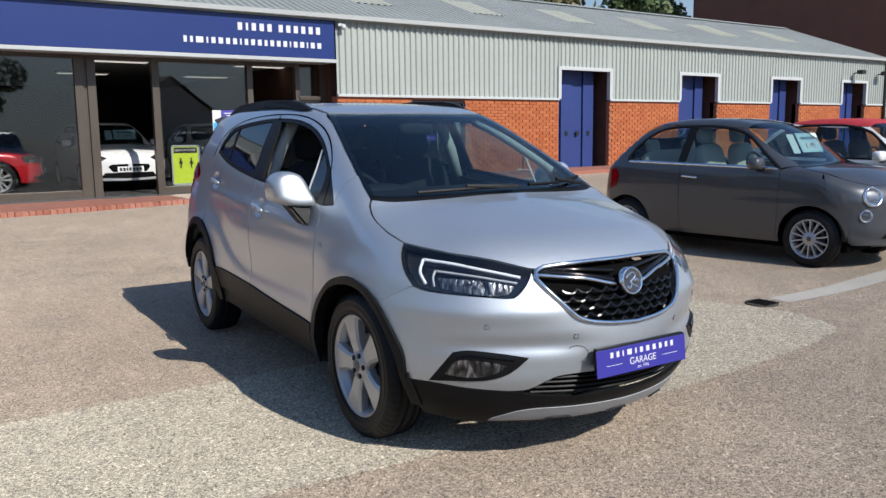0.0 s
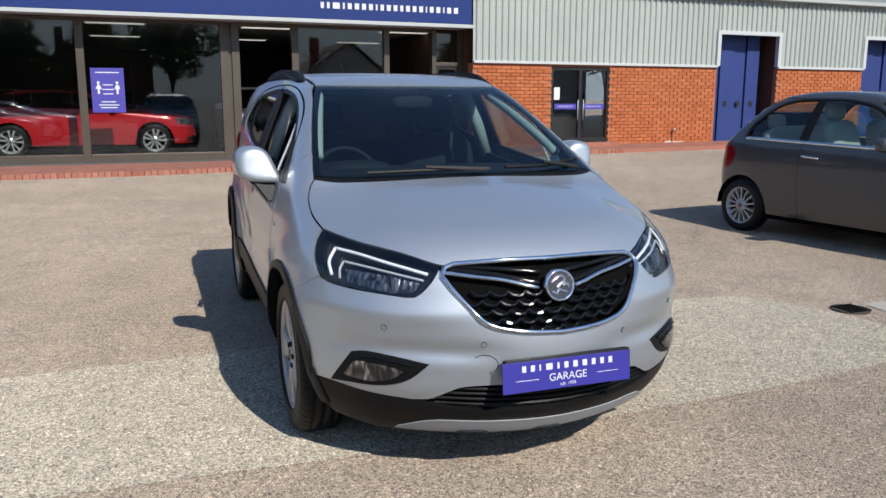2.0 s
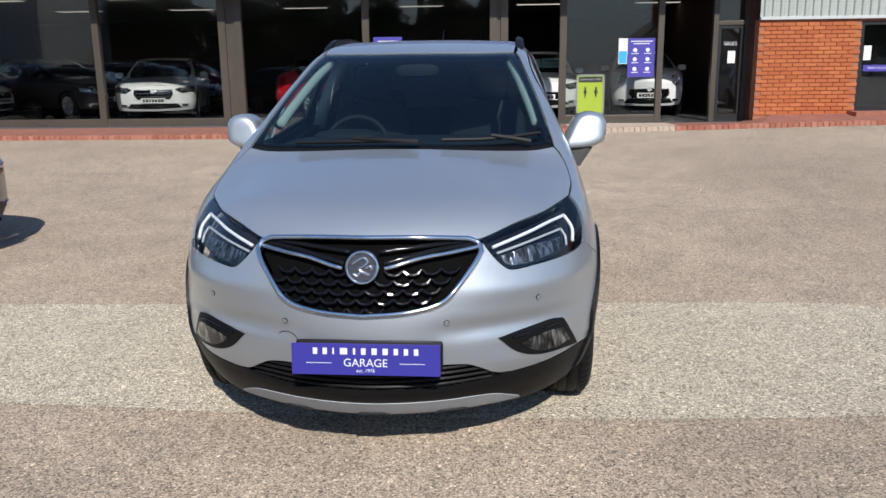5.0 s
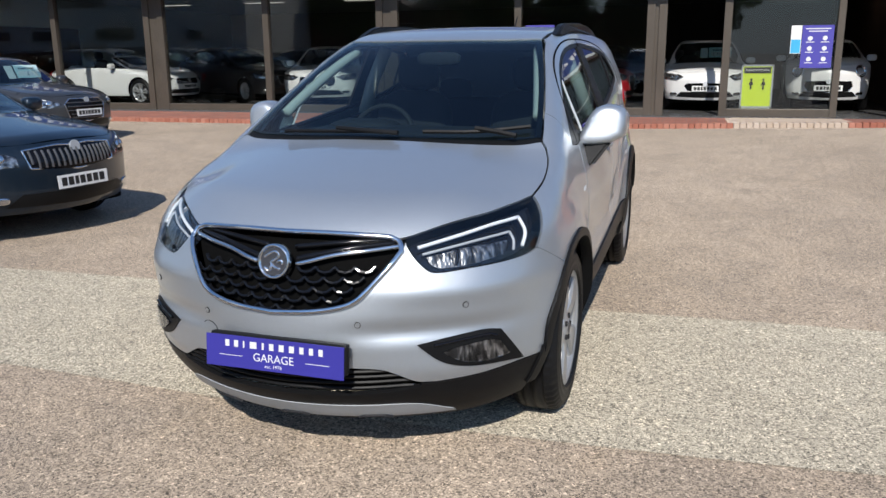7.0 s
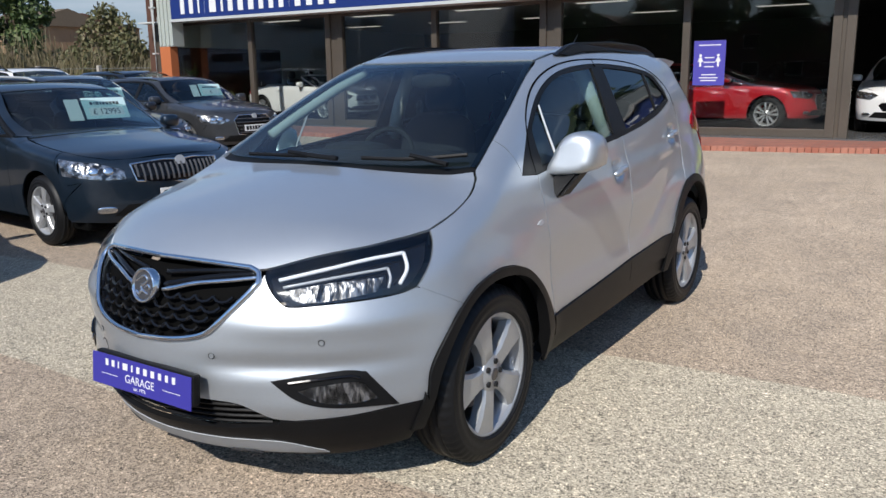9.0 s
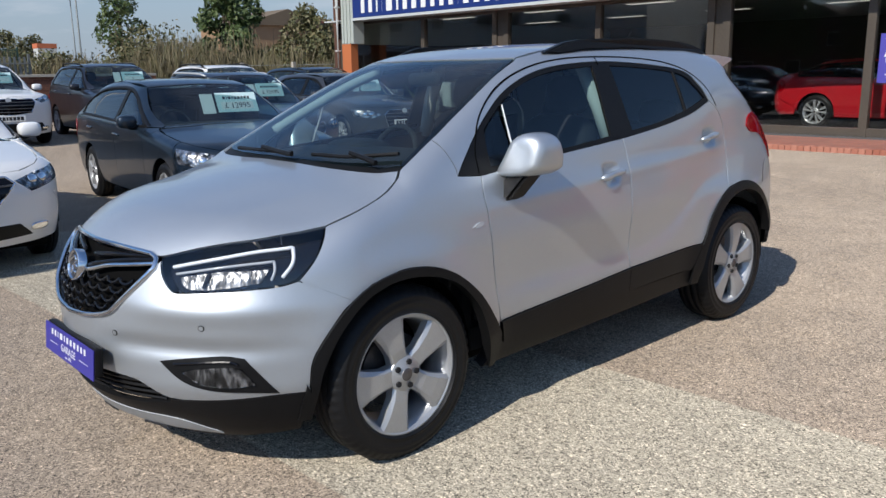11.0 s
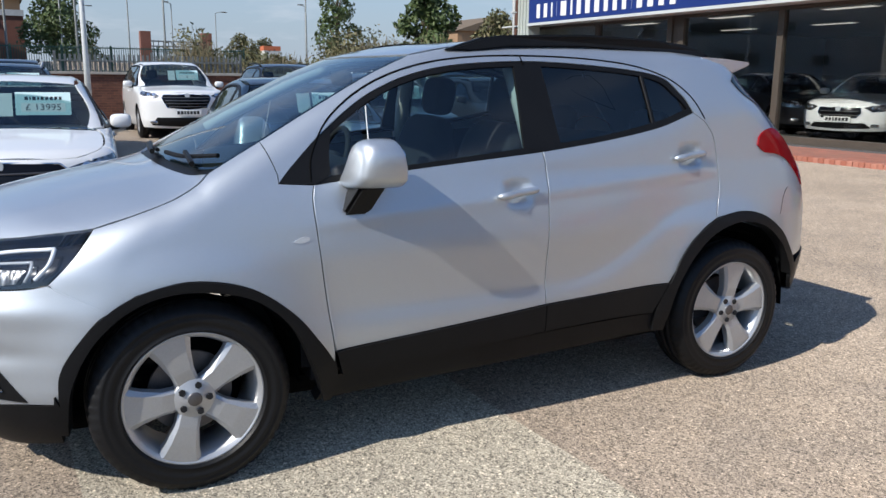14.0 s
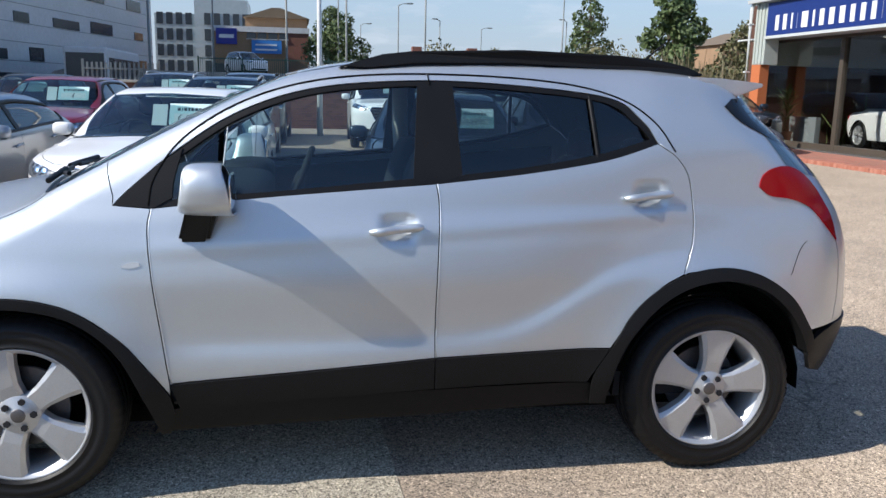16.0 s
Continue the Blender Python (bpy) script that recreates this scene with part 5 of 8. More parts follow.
POSTER_BLUE = plain("poster_blue", (0.07, 0.06, 0.36), 0.5, 0, 0.05, 8)
POSTER_LIME = plain("poster_lime", (0.62, 0.78, 0.05), 0.5, 0, 0.05, 8)
POSTER_CYAN = plain("poster_cyan", (0.05, 0.42, 0.72), 0.5, 0, 0.05, 8)

FY = 15.75          # plane of the sign and of the brick wall
GY = 16.40          # plane of the glazing
XL, XS, XR = -13.35, 8.28, 31.0
XW = -14.45
FLOOR = 0.28
EAVE = 3.92

# showroom shell; the shade behind the glass is put into its surface colours
shell = empty("wall_showroom", None, "brown glazed showroom front with brick and cladding ends", "wall", "", "structure")
tagged(part("floor_showroom", box_bm(XW + 0.2, XS, FY + 0.35, 29.0, -0.3, FLOOR), DIM_TILE), "polished grey showroom floor, coloured darker for interior shade", "floor", "", "structure")
tagged(part("ceiling_showroom", box_bm(XW + 0.2, XS, GY + 0.02, 29.0, 3.05, 3.15), DIM_CEIL), "off-white showroom ceiling, coloured darker for interior shade", "ceiling", "", "structure")
tagged(part("wall_back", box_bm(XW, XS + 0.2, 29.0, 29.25, 0, 4.2), DIM_WALL), "plain showroom back wall, coloured darker for interior shade", "wall", "", "structure")
tagged(part("wall_west", box_bm(XW, XW + 0.25, GY - 0.1, 29.0, 0, 3.9), SHADED_BRICK), "brick showroom end wall with shade in its dark brown colour", "wall", "", "structure")
tagged(part("wall_divider", box_bm(XS, XS + 0.25, FY + 0.30, 29.0, 0, 3.9), SHADED_BRICK), "brick wall beside the showroom door with shade in its dark brown colour", "wall", "", "structure")
# glazing: thin mullions and wide piers
def mullion(x0, x1, z0=FLOOR, z1=2.93, nm="mullion"):
    part(nm, box_bm(x0, x1, GY - 0.07, GY + 0.07, z0, z1, 0.006), BRONZE, shell)
thin = [(-10.66, -10.52), (-5.03, -4.89), (0.58, 0.72), (4.56, 4.70), (6.50, 6.62), (7.58, 7.68)]
for a, b in thin:
    mullion(a, b)
for a, b in ((-8.08, -7.56), (-2.38, -1.90), (3.16, 3.53)):
    mullion(a, a + 0.15, nm="pier_frame")
    mullion(b - 0.15, b, nm="pier_frame")
    part("pier", box_bm(a + 0.15, b - 0.15, GY - 0.02, GY + 0.25, FLOOR, 2.93), BRONZE, shell)
mullion(XW + 0.25, XW + 0.40, nm="end_frame")
mullion(8.20, 8.28, nm="end_frame")
edges = [XW + 0.40, -10.66, -10.52, -8.08, -7.56, -5.03, -4.89, -2.38, -1.90, 0.58, 0.72, 3.16, 3.53, 4.56, 4.70, 6.50, 6.62, 7.58]
for i, (a, b) in enumerate(zip(edges[::2], edges[1::2])):
    if (a, b) in ((6.62, 7.58), (3.53, 4.56)):
        part("transom", box_bm(a, b, GY - 0.05, GY + 0.05, 2.86, 2.93, 0.004), BRONZE, shell)
        continue
    part("bottom_rail", box_bm(a, b, GY - 0.06, GY + 0.06, FLOOR, 0.42, 0.006), BRONZE, shell)
    part("top_rail", box_bm(a, b, GY - 0.06, GY + 0.06, 2.86, 2.93, 0.006), BRONZE, shell)
    p = part("window_pane", box_bm(a, b, GY - 0.004, GY + 0.004, 0.42, 2.86), SHOP_GLASS, shell, "dark reflective shop window pane")
    p.visible_shadow = False
# the glazed side door at the right
part("transom", box_bm(7.68, 8.20, GY - 0.05, GY + 0.05, 2.16, 2.24, 0.004), BRONZE, shell)
part("window_pane", box_bm(7.68, 8.20, GY - 0.004, GY + 0.004, 2.24, 2.86), SHOP_GLASS, shell).visible_shadow = False
door = empty("door_1", None, "dark framed glass side door of the showroom", "door", "", "structure")
for a, b, c, d in ((7.68, 7.75, FLOOR, 2.16), (8.13, 8.20, FLOOR, 2.16), (7.75, 8.13, FLOOR, 0.42), (7.75, 8.13, 2.09, 2.16)):
    part("door_frame", box_bm(a, b, GY - 0.03, GY + 0.03, c, d), DARK_FRAME, door)
part("pane", box_bm(7.75, 8.13, GY - 0.004, GY + 0.004, 0.42, 2.09), SHOP_GLASS, door).visible_shadow = False
part("paper_sheet", box_bm(7.90, 8.05, GY - 0.008, GY - 0.005, 1.42, 1.66), PAPER, door)
text_ob("SALES", 0.10, pose(7.94, GY - 0.006, 1.80, 90), WHITE_INK, door, 0.001)
part("soffit", box_bm(XW + 0.25, XS, FY + 0.02, GY + 0.10, 2.935, 2.97), WHITE_TRIM, shell)
# sign board
sign = empty("shop_sign", None, "long dark blue fascia sign with white bars for lettering", "sign")
part("board", box_bm(-12.74, 8.22, FY - 0.06, FY + 0.02, 2.99, 3.78, 0.006), SIGN_BLUE, sign)
part("lower_trim", box_bm(-12.78, 8.26, FY - 0.08, FY + 0.04, 2.915, 2.985, 0.006), plain("grey_white_trim", (0.50, 0.52, 0.51), 0.5, 0, 0.08, 10), sign, "pale grey lower edge trim")
def sign_bars(x0, x1, z, h, blocks, gap):
    bars_text(sign, pose((x0 + x1) / 2, FY - 0.06, z, 90), x1 - x0, h, WHITE_INK, blocks, gap, 0.012)
sign_bars(6.10, 7.88, 3.55, 0.145, [0.5, 0.25, 0.5, 0.5, 0.5, 0.001, 0.5, 0.5, 0.5, 0.5, 0.5, 0.5], 0.42)
sign_bars(5.02, 7.90, 3.25, 0.115, [0.35, 0.3, 0.8, 0.2, 0.45, 0.5, 0.45, 0.45, 0.2, 0.4, 0.45, 0.45, 0.35, 0.45, 0.45, 0.45, 0.15, 0.45, 0.5, 0.15, 0.5, 0.5], 0.36)
sign_bars(-12.35, -7.2, 3.28, 0.36, [0.5, 0.5, 0.2, 0.001, 0.8, 0.25, 0.55, 0.6, 0.6, 0.5, 0.5, 0.5, 0.001, 0.6, 0.6, 0.55, 0.6], 0.62)
part("gable_cladding", box_bm(XL, -12.78, FY, FY + 0.35, 2.30, EAVE), CLAD, shell)
for x in np.arange(XL + 0.05, -12.8, 0.15):
    part("cladding_rib", box_bm(x, x + 0.07, FY - 0.03, FY + 0.002, 2.32, EAVE, 0.01), CLAD, shell)
part("brick_pier", box_bm(XL, -12.95, FY, FY + 0.25, 0, 2.30), BRICK, shell, "orange brick pier")
dp = empty("downpipe", None, "white plastic rainwater downpipe", "downpipe")
part("pipe", tube_bm([(-13.42, FY - 0.10, 0.1), (-13.42, FY - 0.10, 3.7), (-13.38, FY - 0.04, 3.9)], 0.05, 12), WHITE_TRIM, dp, "", True)
for z in (0.6, 2.1, 3.3):
    part("bracket", box_bm(-13.48, -13.36, FY - 0.16, FY - 0.03, z, z + 0.04, 0.005), WHITE_TRIM, dp)


def corrugated(x0, x1, z0, z1, y, parent, mat=CLAD, pitch=0.150, deep=0.034):
    """Upright trapezoid sheet facing the yard."""
    bm = bmesh.new()
    prof = []
    x = x0
    while x < x1 - 1e-6:
        for dx, dy in ((0, 0), (0.055, 0), (0.075, -deep), (0.130, -deep)):
            if x + dx <= x1:
                prof.append((x + dx, y + dy))
        x += pitch
    prof.append((x1, y))
    lo = [bm.verts.new((a, b, z0)) for a, b in prof]
    hi = [bm.verts.new((a, b, z1)) for a, b in prof]
    for i in range(len(prof) - 1):
        bm.faces.new((lo[i], lo[i + 1], hi[i + 1], hi[i]))
    return part("cladding_sheet", bm, mat, parent)


# long workshop wall to the right
shop = empty("wall_workshop", None, "orange brick workshop wall with pale green upright cladding above", "wall", "", "structure")
DOORS = [(14.68, 16.55), (19.40, 21.17), (23.85, 25.50), (28.00, 29.62)]
BASE = 0.40
ZB, ZT = 2.25, 3.04
cuts = [XS] + [v for d in DOORS for v in d] + [XR]
for a, b in zip(cuts[::2], cuts[1::2]):
    for k in np.arange(a, b, 3.0):
        corrugated(k, min(k + 3.0, b), ZB, EAVE, FY, shop)
    part("flashing", box_bm(a, b, FY - 0.055, FY + 0.03, ZB - 0.035, ZB + 0.02, 0.004), WHITE_TRIM, shop)
for a, b in DOORS:
    corrugated(a, b, ZT, EAVE, FY, shop)
    part("door_surround", box_bm(a - 0.05, b + 0.05, FY - 0.06, FY + 0.06, ZT - 0.05, ZT + 0.04, 0.004), WHITE_TRIM, shop)
    for x in (a, b):
        part("door_surround", box_bm(x - 0.05, x + 0.05, FY - 0.06, FY + 0.06, ZB, ZT - 0.05, 0.004), WHITE_TRIM, shop)
    # reveals and soffit take the darkened brick, so the recess shade is painted in
    part("reveal", box_bm(b, b + 0.11, FY + 0.12, FY + 1.6, BASE - 0.2, ZT), SHADED_BRICK, shop, "brick reveal with shade in its dark brown colour")
    part("reveal", box_bm(a - 0.11, a, FY + 0.12, FY + 1.6, BASE - 0.2, ZT), SHADED_BRICK, shop)
    part("lintel_soffit", box_bm(a, b, FY + 0.06, FY + 1.6, ZT, ZT + 0.1), SHADED_BRICK, shop)
    dr = empty("door_2" if a < 15 else "door_3", None, "blue folding workshop door set back in its opening", "door", "workshop doors", "structure")
    n = 4
    w = (b - a) * 0.86 / n
    for i in range(n):
        x = a + i * w
        part("leaf", box_bm(x + 0.008, x + w - 0.008, FY + 0.40 - 0.05 * (i % 2), FY + 0.46, BASE - 0.05, ZT - 0.02, 0.008), DOOR_BLUE, dr)
        part("vision_panel", box_bm(x + w * 0.38, x + w * 0.62, FY + 0.335, FY + 0.35, 1.30, 1.42), DARK_FRAME, dr)
    part("leaf", box_bm(b - (b - a) * 0.14, b - (b - a) * 0.10, FY + 0.44, FY + 1.2, BASE - 0.05, ZT - 0.02, 0.008), DOOR_BLUE, dr)
    # near-black sheet standing for the shade inside the open gap
    part("dark_opening", box_bm(b - (b - a) * 0.10, b, FY + 1.30, FY + 1.36, BASE - 0.05, ZT), DARK_FRAME, dr)
for a, b in zip(cuts[::2], cuts[1::2]):
    spans = [(a, b)] if not a <= 10.2 <= b else [(a, 10.18), (11.70, b)]
    for c, d in spans:
        part("wall_core", box_bm(c, d, FY + 0.012, FY + 0.26, 0.0, ZB - 0.03), MORTAR, shop)
part("wall_core", box_bm(10.18, 11.70, FY + 0.012, FY + 0.26, 2.17, ZB - 0.03), MORTAR, shop)
# double glass door in the brick wall
gd = empty("door_6", None, "dark framed double glass door with blue warning stickers", "door", "", "structure")
for a, b, c, d in ((10.18, 10.25, 0.50, 2.17), (11.63, 11.70, 0.50, 2.17), (10.25, 11.63, 2.10, 2.17), (10.90, 10.98, 0.50, 2.10), (10.25, 10.90, 0.50, 0.60), (10.98, 11.63, 0.50, 0.60)):
    part("door_frame", box_bm(a, b, FY + 0.03, FY + 0.11, c, d, 0.004), DARK_FRAME, gd)
for a, b in ((10.25, 10.90), (10.98, 11.63)):
    part("pane", box_bm(a, b, FY + 0.06, FY + 0.068, 0.60, 2.10), SHOP_GLASS, gd).visible_shadow = False
    stk = part("sticker", box_bm(a + 0.05, b - 0.05, FY + 0.052, FY + 0.058, 1.24, 1.36), POSTER_BLUE, gd, "blue step warning sticker")
    text_ob("MIND THE STEP", 0.055, pose((a + b) / 2, FY + 0.050, 1.30, 90), WHITE_INK, stk, 0.001)
    part("door_handle", tube_bm([((10.87 if a < 10.5 else 11.01), FY + 0.0, 1.0), ((10.87 if a < 10.5 else 11.01), FY + 0.0, 1.45)], 0.012, 8), SATIN, gd, "", True)
part("notice", box_bm(10.28, 10.42, FY + 0.048, FY + 0.055, 1.45, 1.72), PAPER, gd, "white paper notice")
# near-black sheet behind the panes in place of the unlit lobby
part("dark_lobby", box_bm(10.1, 11.8, FY + 1.2, FY + 1.25, 0.3, 2.4), DARK_FRAME, gd)
tagged(part("door_step", box_bm(10.05, 11.75, FY - 0.42, FY + 0.02, 0.30, 0.50, 0.012), PAVING), "red brick step in front of the glass door", "step", "", "structure")
# tap pipe and chalky stain on the wall
tp = empty("outside_tap", None, "small brass tap pipe on the brick wall", "tap")
part("pipe", tube_bm([(13.47, FY - 0.03, 0.42), (13.47, FY - 0.03, 0.72), (13.47, FY - 0.09, 0.74)], 0.012, 8), plain("brass", (0.45, 0.30, 0.12), 0.4, 0.8), tp)
part("tap_head", rounded(0.03, 0.03, 0.03, 1, 1, 12, pose(13.47, FY - 0.09, 0.76)), SATIN, tp)
tagged(part("lime_stain", extrude_poly([(13.15 + 0.42 * (1 + math.cos(a)) * (1 + 0.15 * math.sin(5 * a)), 0.43 + 0.055 * math.sin(a) * (1 + 0.3 * math.sin(7 * a))) for a in np.linspace(0, 2 * math.pi, 28)[:-1]], "y", FY - 0.018, FY - 0.012), plain("lime", (0.62, 0.58, 0.52), 0.95, 0, 0.15, 30)), "chalky white stain at the foot of the wall", "stain")

# eaves, gutter, roof
gut = empty("gutter", None, "pale gutter along the eaves", "gutter")
part("channel", extrude_poly([(FY - 0.22, 3.90), (FY - 0.20, 3.82), (FY - 0.10, 3.82), (FY - 0.08, 3.90), (FY - 0.10, 3.90), (FY - 0.12, 3.84), (FY - 0.18, 3.84), (FY - 0.20, 3.90)], "x", XL - 0.1, XR + 0.1), WHITE_TRIM, gut)
part("fascia", box_bm(XL, XR, FY - 0.08, FY - 0.05, 3.79, 3.93), CLAD, gut)
RY, RZ = 20.0, 5.45
roof = empty("roof", None, "shallow grey corrugated sheet roof with rooflights", "roof", "", "structure")
def roof_sheet(x0, x1, nm, mat, lift=0.0, y0=FY - 0.14, y1=RY, back=False):
    bm = bmesh.new()
    prof = []
    x = x0
    while x < x1 - 1e-6:
        for dx, dz in ((0, 0), (0.06, 0.0), (0.09, 0.035), (0.15, 0.035)):
            if x + dx <= x1:
                prof.append((x + dx, dz))
        x += 0.18
    prof.append((x1, 0))
    sl = (RZ - EAVE) / (RY - FY)
    za, zb_ = EAVE + (y0 - FY) * sl + lift, EAVE + (y1 - FY) * sl + lift
    if back:
        lo = [bm.verts.new((a, RY, RZ + b)) for a, b in prof]
        hi = [bm.verts.new((a, 2 * RY - FY, EAVE + b)) for a, b in prof]
    else:
        lo = [bm.verts.new((a, y0, za + b)) for a, b in prof]
        hi = [bm.verts.new((a, y1, zb_ + b)) for a, b in prof]
    for i in range(len(prof) - 1):
        bm.faces.new((lo[i], lo[i + 1], hi[i + 1], hi[i]))
    return part(nm, bm, mat, roof)
for x in np.arange(XL - 0.1, XR, 4.5):
    roof_sheet(x, min(x + 4.5, XR + 0.1), "roof_sheet", ROOF)
for x in np.arange(9.5, XR - 2, 3.4):
    roof_sheet(x, x + 1.08, "rooflight", ROOFLIGHT, 0.014, FY + 1.4, FY + 2.9)
part("roof_back", extrude_poly([(RY, RZ), (2 * RY - FY + 9, EAVE), (2 * RY - FY + 9, EAVE - 0.1), (RY, RZ - 0.1)], "x", XL, XR), ROOF, roof)
part("ridge_cap", extrude_poly([(RY - 0.25, RZ - 0.02), (RY, RZ + 0.07), (RY + 0.25, RZ - 0.02), (RY, RZ + 0.03)], "x", XL, XR), ROOF, roof)
part("verge", extrude_poly([(FY - 0.1, EAVE - 0.05), (RY, RZ), (2 * RY - FY, EAVE), (2 * RY - FY, 0), (FY, 0)], "x", XR, XR + 0.06), CLAD, shop)
part("verge", extrude_poly([(FY + 0.3, EAVE - 0.10), (RY, RZ - 0.1), (2 * RY - FY, EAVE), (29, 3.0), (29, 0), (20.5, 0), (20.5, 2.3), (FY + 0.3, 2.3)], "x", XL - 0.02, XL + 0.02), CLAD, shop)
# small fixtures on the facade
cm = empty("security_camera", None, "small white security camera at the sign's end", "camera")
part("dome", rounded(0.06, 0.06, 0.06, 1, 1, 16, pose(8.40, FY - 0.14, 3.66)), WHITE_TRIM, cm, "", True)
part("bracket", box_bm(8.30, 8.44, FY - 0.10, FY, 3.68, 3.74, 0.006), WHITE_TRIM, cm)
for x in (28.7, 30.3):
    fl = empty("flood_lamp", None, "small dark wall flood lamp", "lamp", "flood lamps")
    part("arm", tube_bm([(x, FY, 3.3), (x, FY - 0.25, 3.36)], 0.02, 8), DARK_FRAME, fl)
    part("head", box_bm(x - 0.13, x + 0.13, FY - 0.42, FY - 0.22, 3.28, 3.42, 0.02), DARK_FRAME, fl)
wd = empty("wall_pipe", None, "dark drain pipe at the far corner of the wall", "pipe")
part("pipe", tube_bm([(30.85, FY - 0.08, 0.4), (30.85, FY - 0.08, 3.8)], 0.05, 10), DARK_FRAME, wd)

# raised brick pavement along the front
pav = tagged(empty("pavement_front"), "red brick pavement strip along the building front", "pavement", "", "structure")
PY = 14.78
def pav_top(x, y):
    g = float(rise(np.array([x]), np.array([PY]))[0])
    t = (y - PY) / (FY + 0.35 - PY)
    far = FLOOR - 0.015 if x < XS else 0.475
    return g + 0.075 + (far - g - 0.075) * min(1, max(0, t))
vs, fs = [], []
xs_ = np.arange(XL - 0.5, XR + 0.51, 0.5)
for x in xs_:
    yb_ = GY - 0.03 if x < XS else FY + 0.05
    vs += [(x, PY + 0.10, pav_top(x, PY) - 0.004), (x, yb_, pav_top(x, yb_))]
for i in range(len(xs_) - 1):
    fs.append((2 * i, 2 * i + 2, 2 * i + 3, 2 * i + 1))
PAVE_TOP = Mat("brick_pavement", (0.36, 0.14, 0.09), 0.9).geo()
bt = PAVE_TOP.node("ShaderNodeTexBrick", Scale=1.0, Mortar_Size=0.006, Brick_Width=0.21, Row_Height=0.105)
bt.inputs["Color1"].default_value, bt.inputs["Color2"].default_value, bt.inputs["Mortar"].default_value = (0.40, 0.15, 0.10, 1), (0.30, 0.11, 0.075, 1), (0.20, 0.14, 0.11, 1)
PAVE_TOP.l.new(PAVE_TOP.co, bt.inputs["Vector"])
PAVE_TOP.color(PAVE_TOP.mix(PAVE_TOP.ramp(PAVE_TOP.noise(1.3, 5), (0.4, 0.0), (0.7, 0.4)), bt.outputs["Color"], (0.22, 0.13, 0.10)))
mesh_ob("paving_bed", vs, fs, PAVE_TOP.m, pav)


def shared_box(name, w, d, h, mat, bev):
    bm = box_bm(-w / 2, w / 2, -d / 2, d / 2, -h / 2, h / 2, bev, 1)
    me = bpy.data.meshes.new(name)
    bm.to_mesh(me)
    bm.free()
    me.materials.append(mat)
    return me


kerb_me, kerb_pale = shared_box("kerb_brick", 0.098, 0.215, 0.13, PAVER, 0.006), shared_box("kerb_brick", 0.098, 0.215, 0.13, PAVER_PALE, 0.006)
rng = random.Random(4)
for x in np.arange(-11.5, 11.5, 0.106):
    o = new("kerb_brick", kerb_pale if 4.75 < x < 6.55 else kerb_me)
    o.parent = pav
    o.matrix_local = pose(x, PY + 0.06 + rng.uniform(-0.004, 0.004), pav_top(x, PY) - 0.06 + rng.uniform(-0.004, 0.004), rng.uniform(-1, 1), rng.uniform(-1, 1), rng.uniform(-1, 1))
pale_me = shared_box("paving_brick", 0.205, 0.10, 0.03, PAVER_PALE, 0.004)
for i, x in enumerate(np.arange(4.78, 6.55, 0.212)):
    for j, y in enumerate(np.arange(PY + 0.24, FY + 0.3, 0.108)):
        o = new("paving_brick", pale_me)
        o.parent = pav
        o.matrix_local = pose(x + (0.1 if j % 2 else 0), y, pav_top(x, y) - 0.006 + rng.uniform(-0.002, 0.002), 3)
bm = bmesh.new()
for a, b in ((XL - 0.5, -11.5), (11.5, XR)):
    for x in np.arange(a, b, 0.106):
        k = bmesh.ops.create_cube(bm, size=1, matrix=pose(x, PY + 0.06, pav_top(x, PY) - 0.06) @ Matrix.Diagonal((0.098, 0.215, 0.13, 1)))
tagged(part("kerb_rest", bm, PAVER, pav), kind="stuff")

# wall bricks: those nearest the yard one by one, the rest joined
brick_me = shared_box("brick", 0.215, 0.04, 0.065, BRICK, 0.003)
single, rest = 0, []
for c in range(24):
    z = 0.47 + 0.0755 * c
    if z > ZB - 0.06:
        continue
    for a, b in zip(cuts[::2], cuts[1::2]):
        for x in np.arange(a + (0.11 if c % 2 else 0.0), b - 0.02, 0.2255):
            x1 = min(x + 0.2155, b)
            if 10.15 < (x + x1) / 2 < 11.75 and z < 2.2:
                continue
            m = (x + x1) / 2
            if x1 - x > 0.2 and (m < 10.2 or 11.75 < m < 12.9) and single < 300:
                o = new("brick", brick_me)
                o.parent = shop
                o.matrix_local = pose(m, FY + 0.012 + rng.uniform(-0.002, 0.002), z)
                single += 1
            else:
                rest.append((x + 0.005, x1 - 0.005, z))
vs, fs = [], []
for x0, x1, z in rest:
    k = len(vs)
    d = FY - 0.008 + rng.uniform(-0.002, 0.002)
    vs += [(x0, d, z - 0.033), (x1, d, z - 0.033), (x1, d, z + 0.033), (x0, d, z + 0.033), (x0, FY + 0.02, z - 0.033), (x1, FY + 0.02, z - 0.033), (x1, FY + 0.02, z + 0.033), (x0, FY + 0.02, z + 0.033)]
    fs += [(k, k + 1, k + 2, k + 3), (k, k + 4, k + 5, k + 1), (k + 1, k + 5, k + 6, k + 2), (k + 2, k + 6, k + 7, k + 3), (k + 3, k + 7, k + 4, k)]
tagged(mesh_ob("brick_rest", vs, fs, BRICK_REST, shop), kind="stuff")

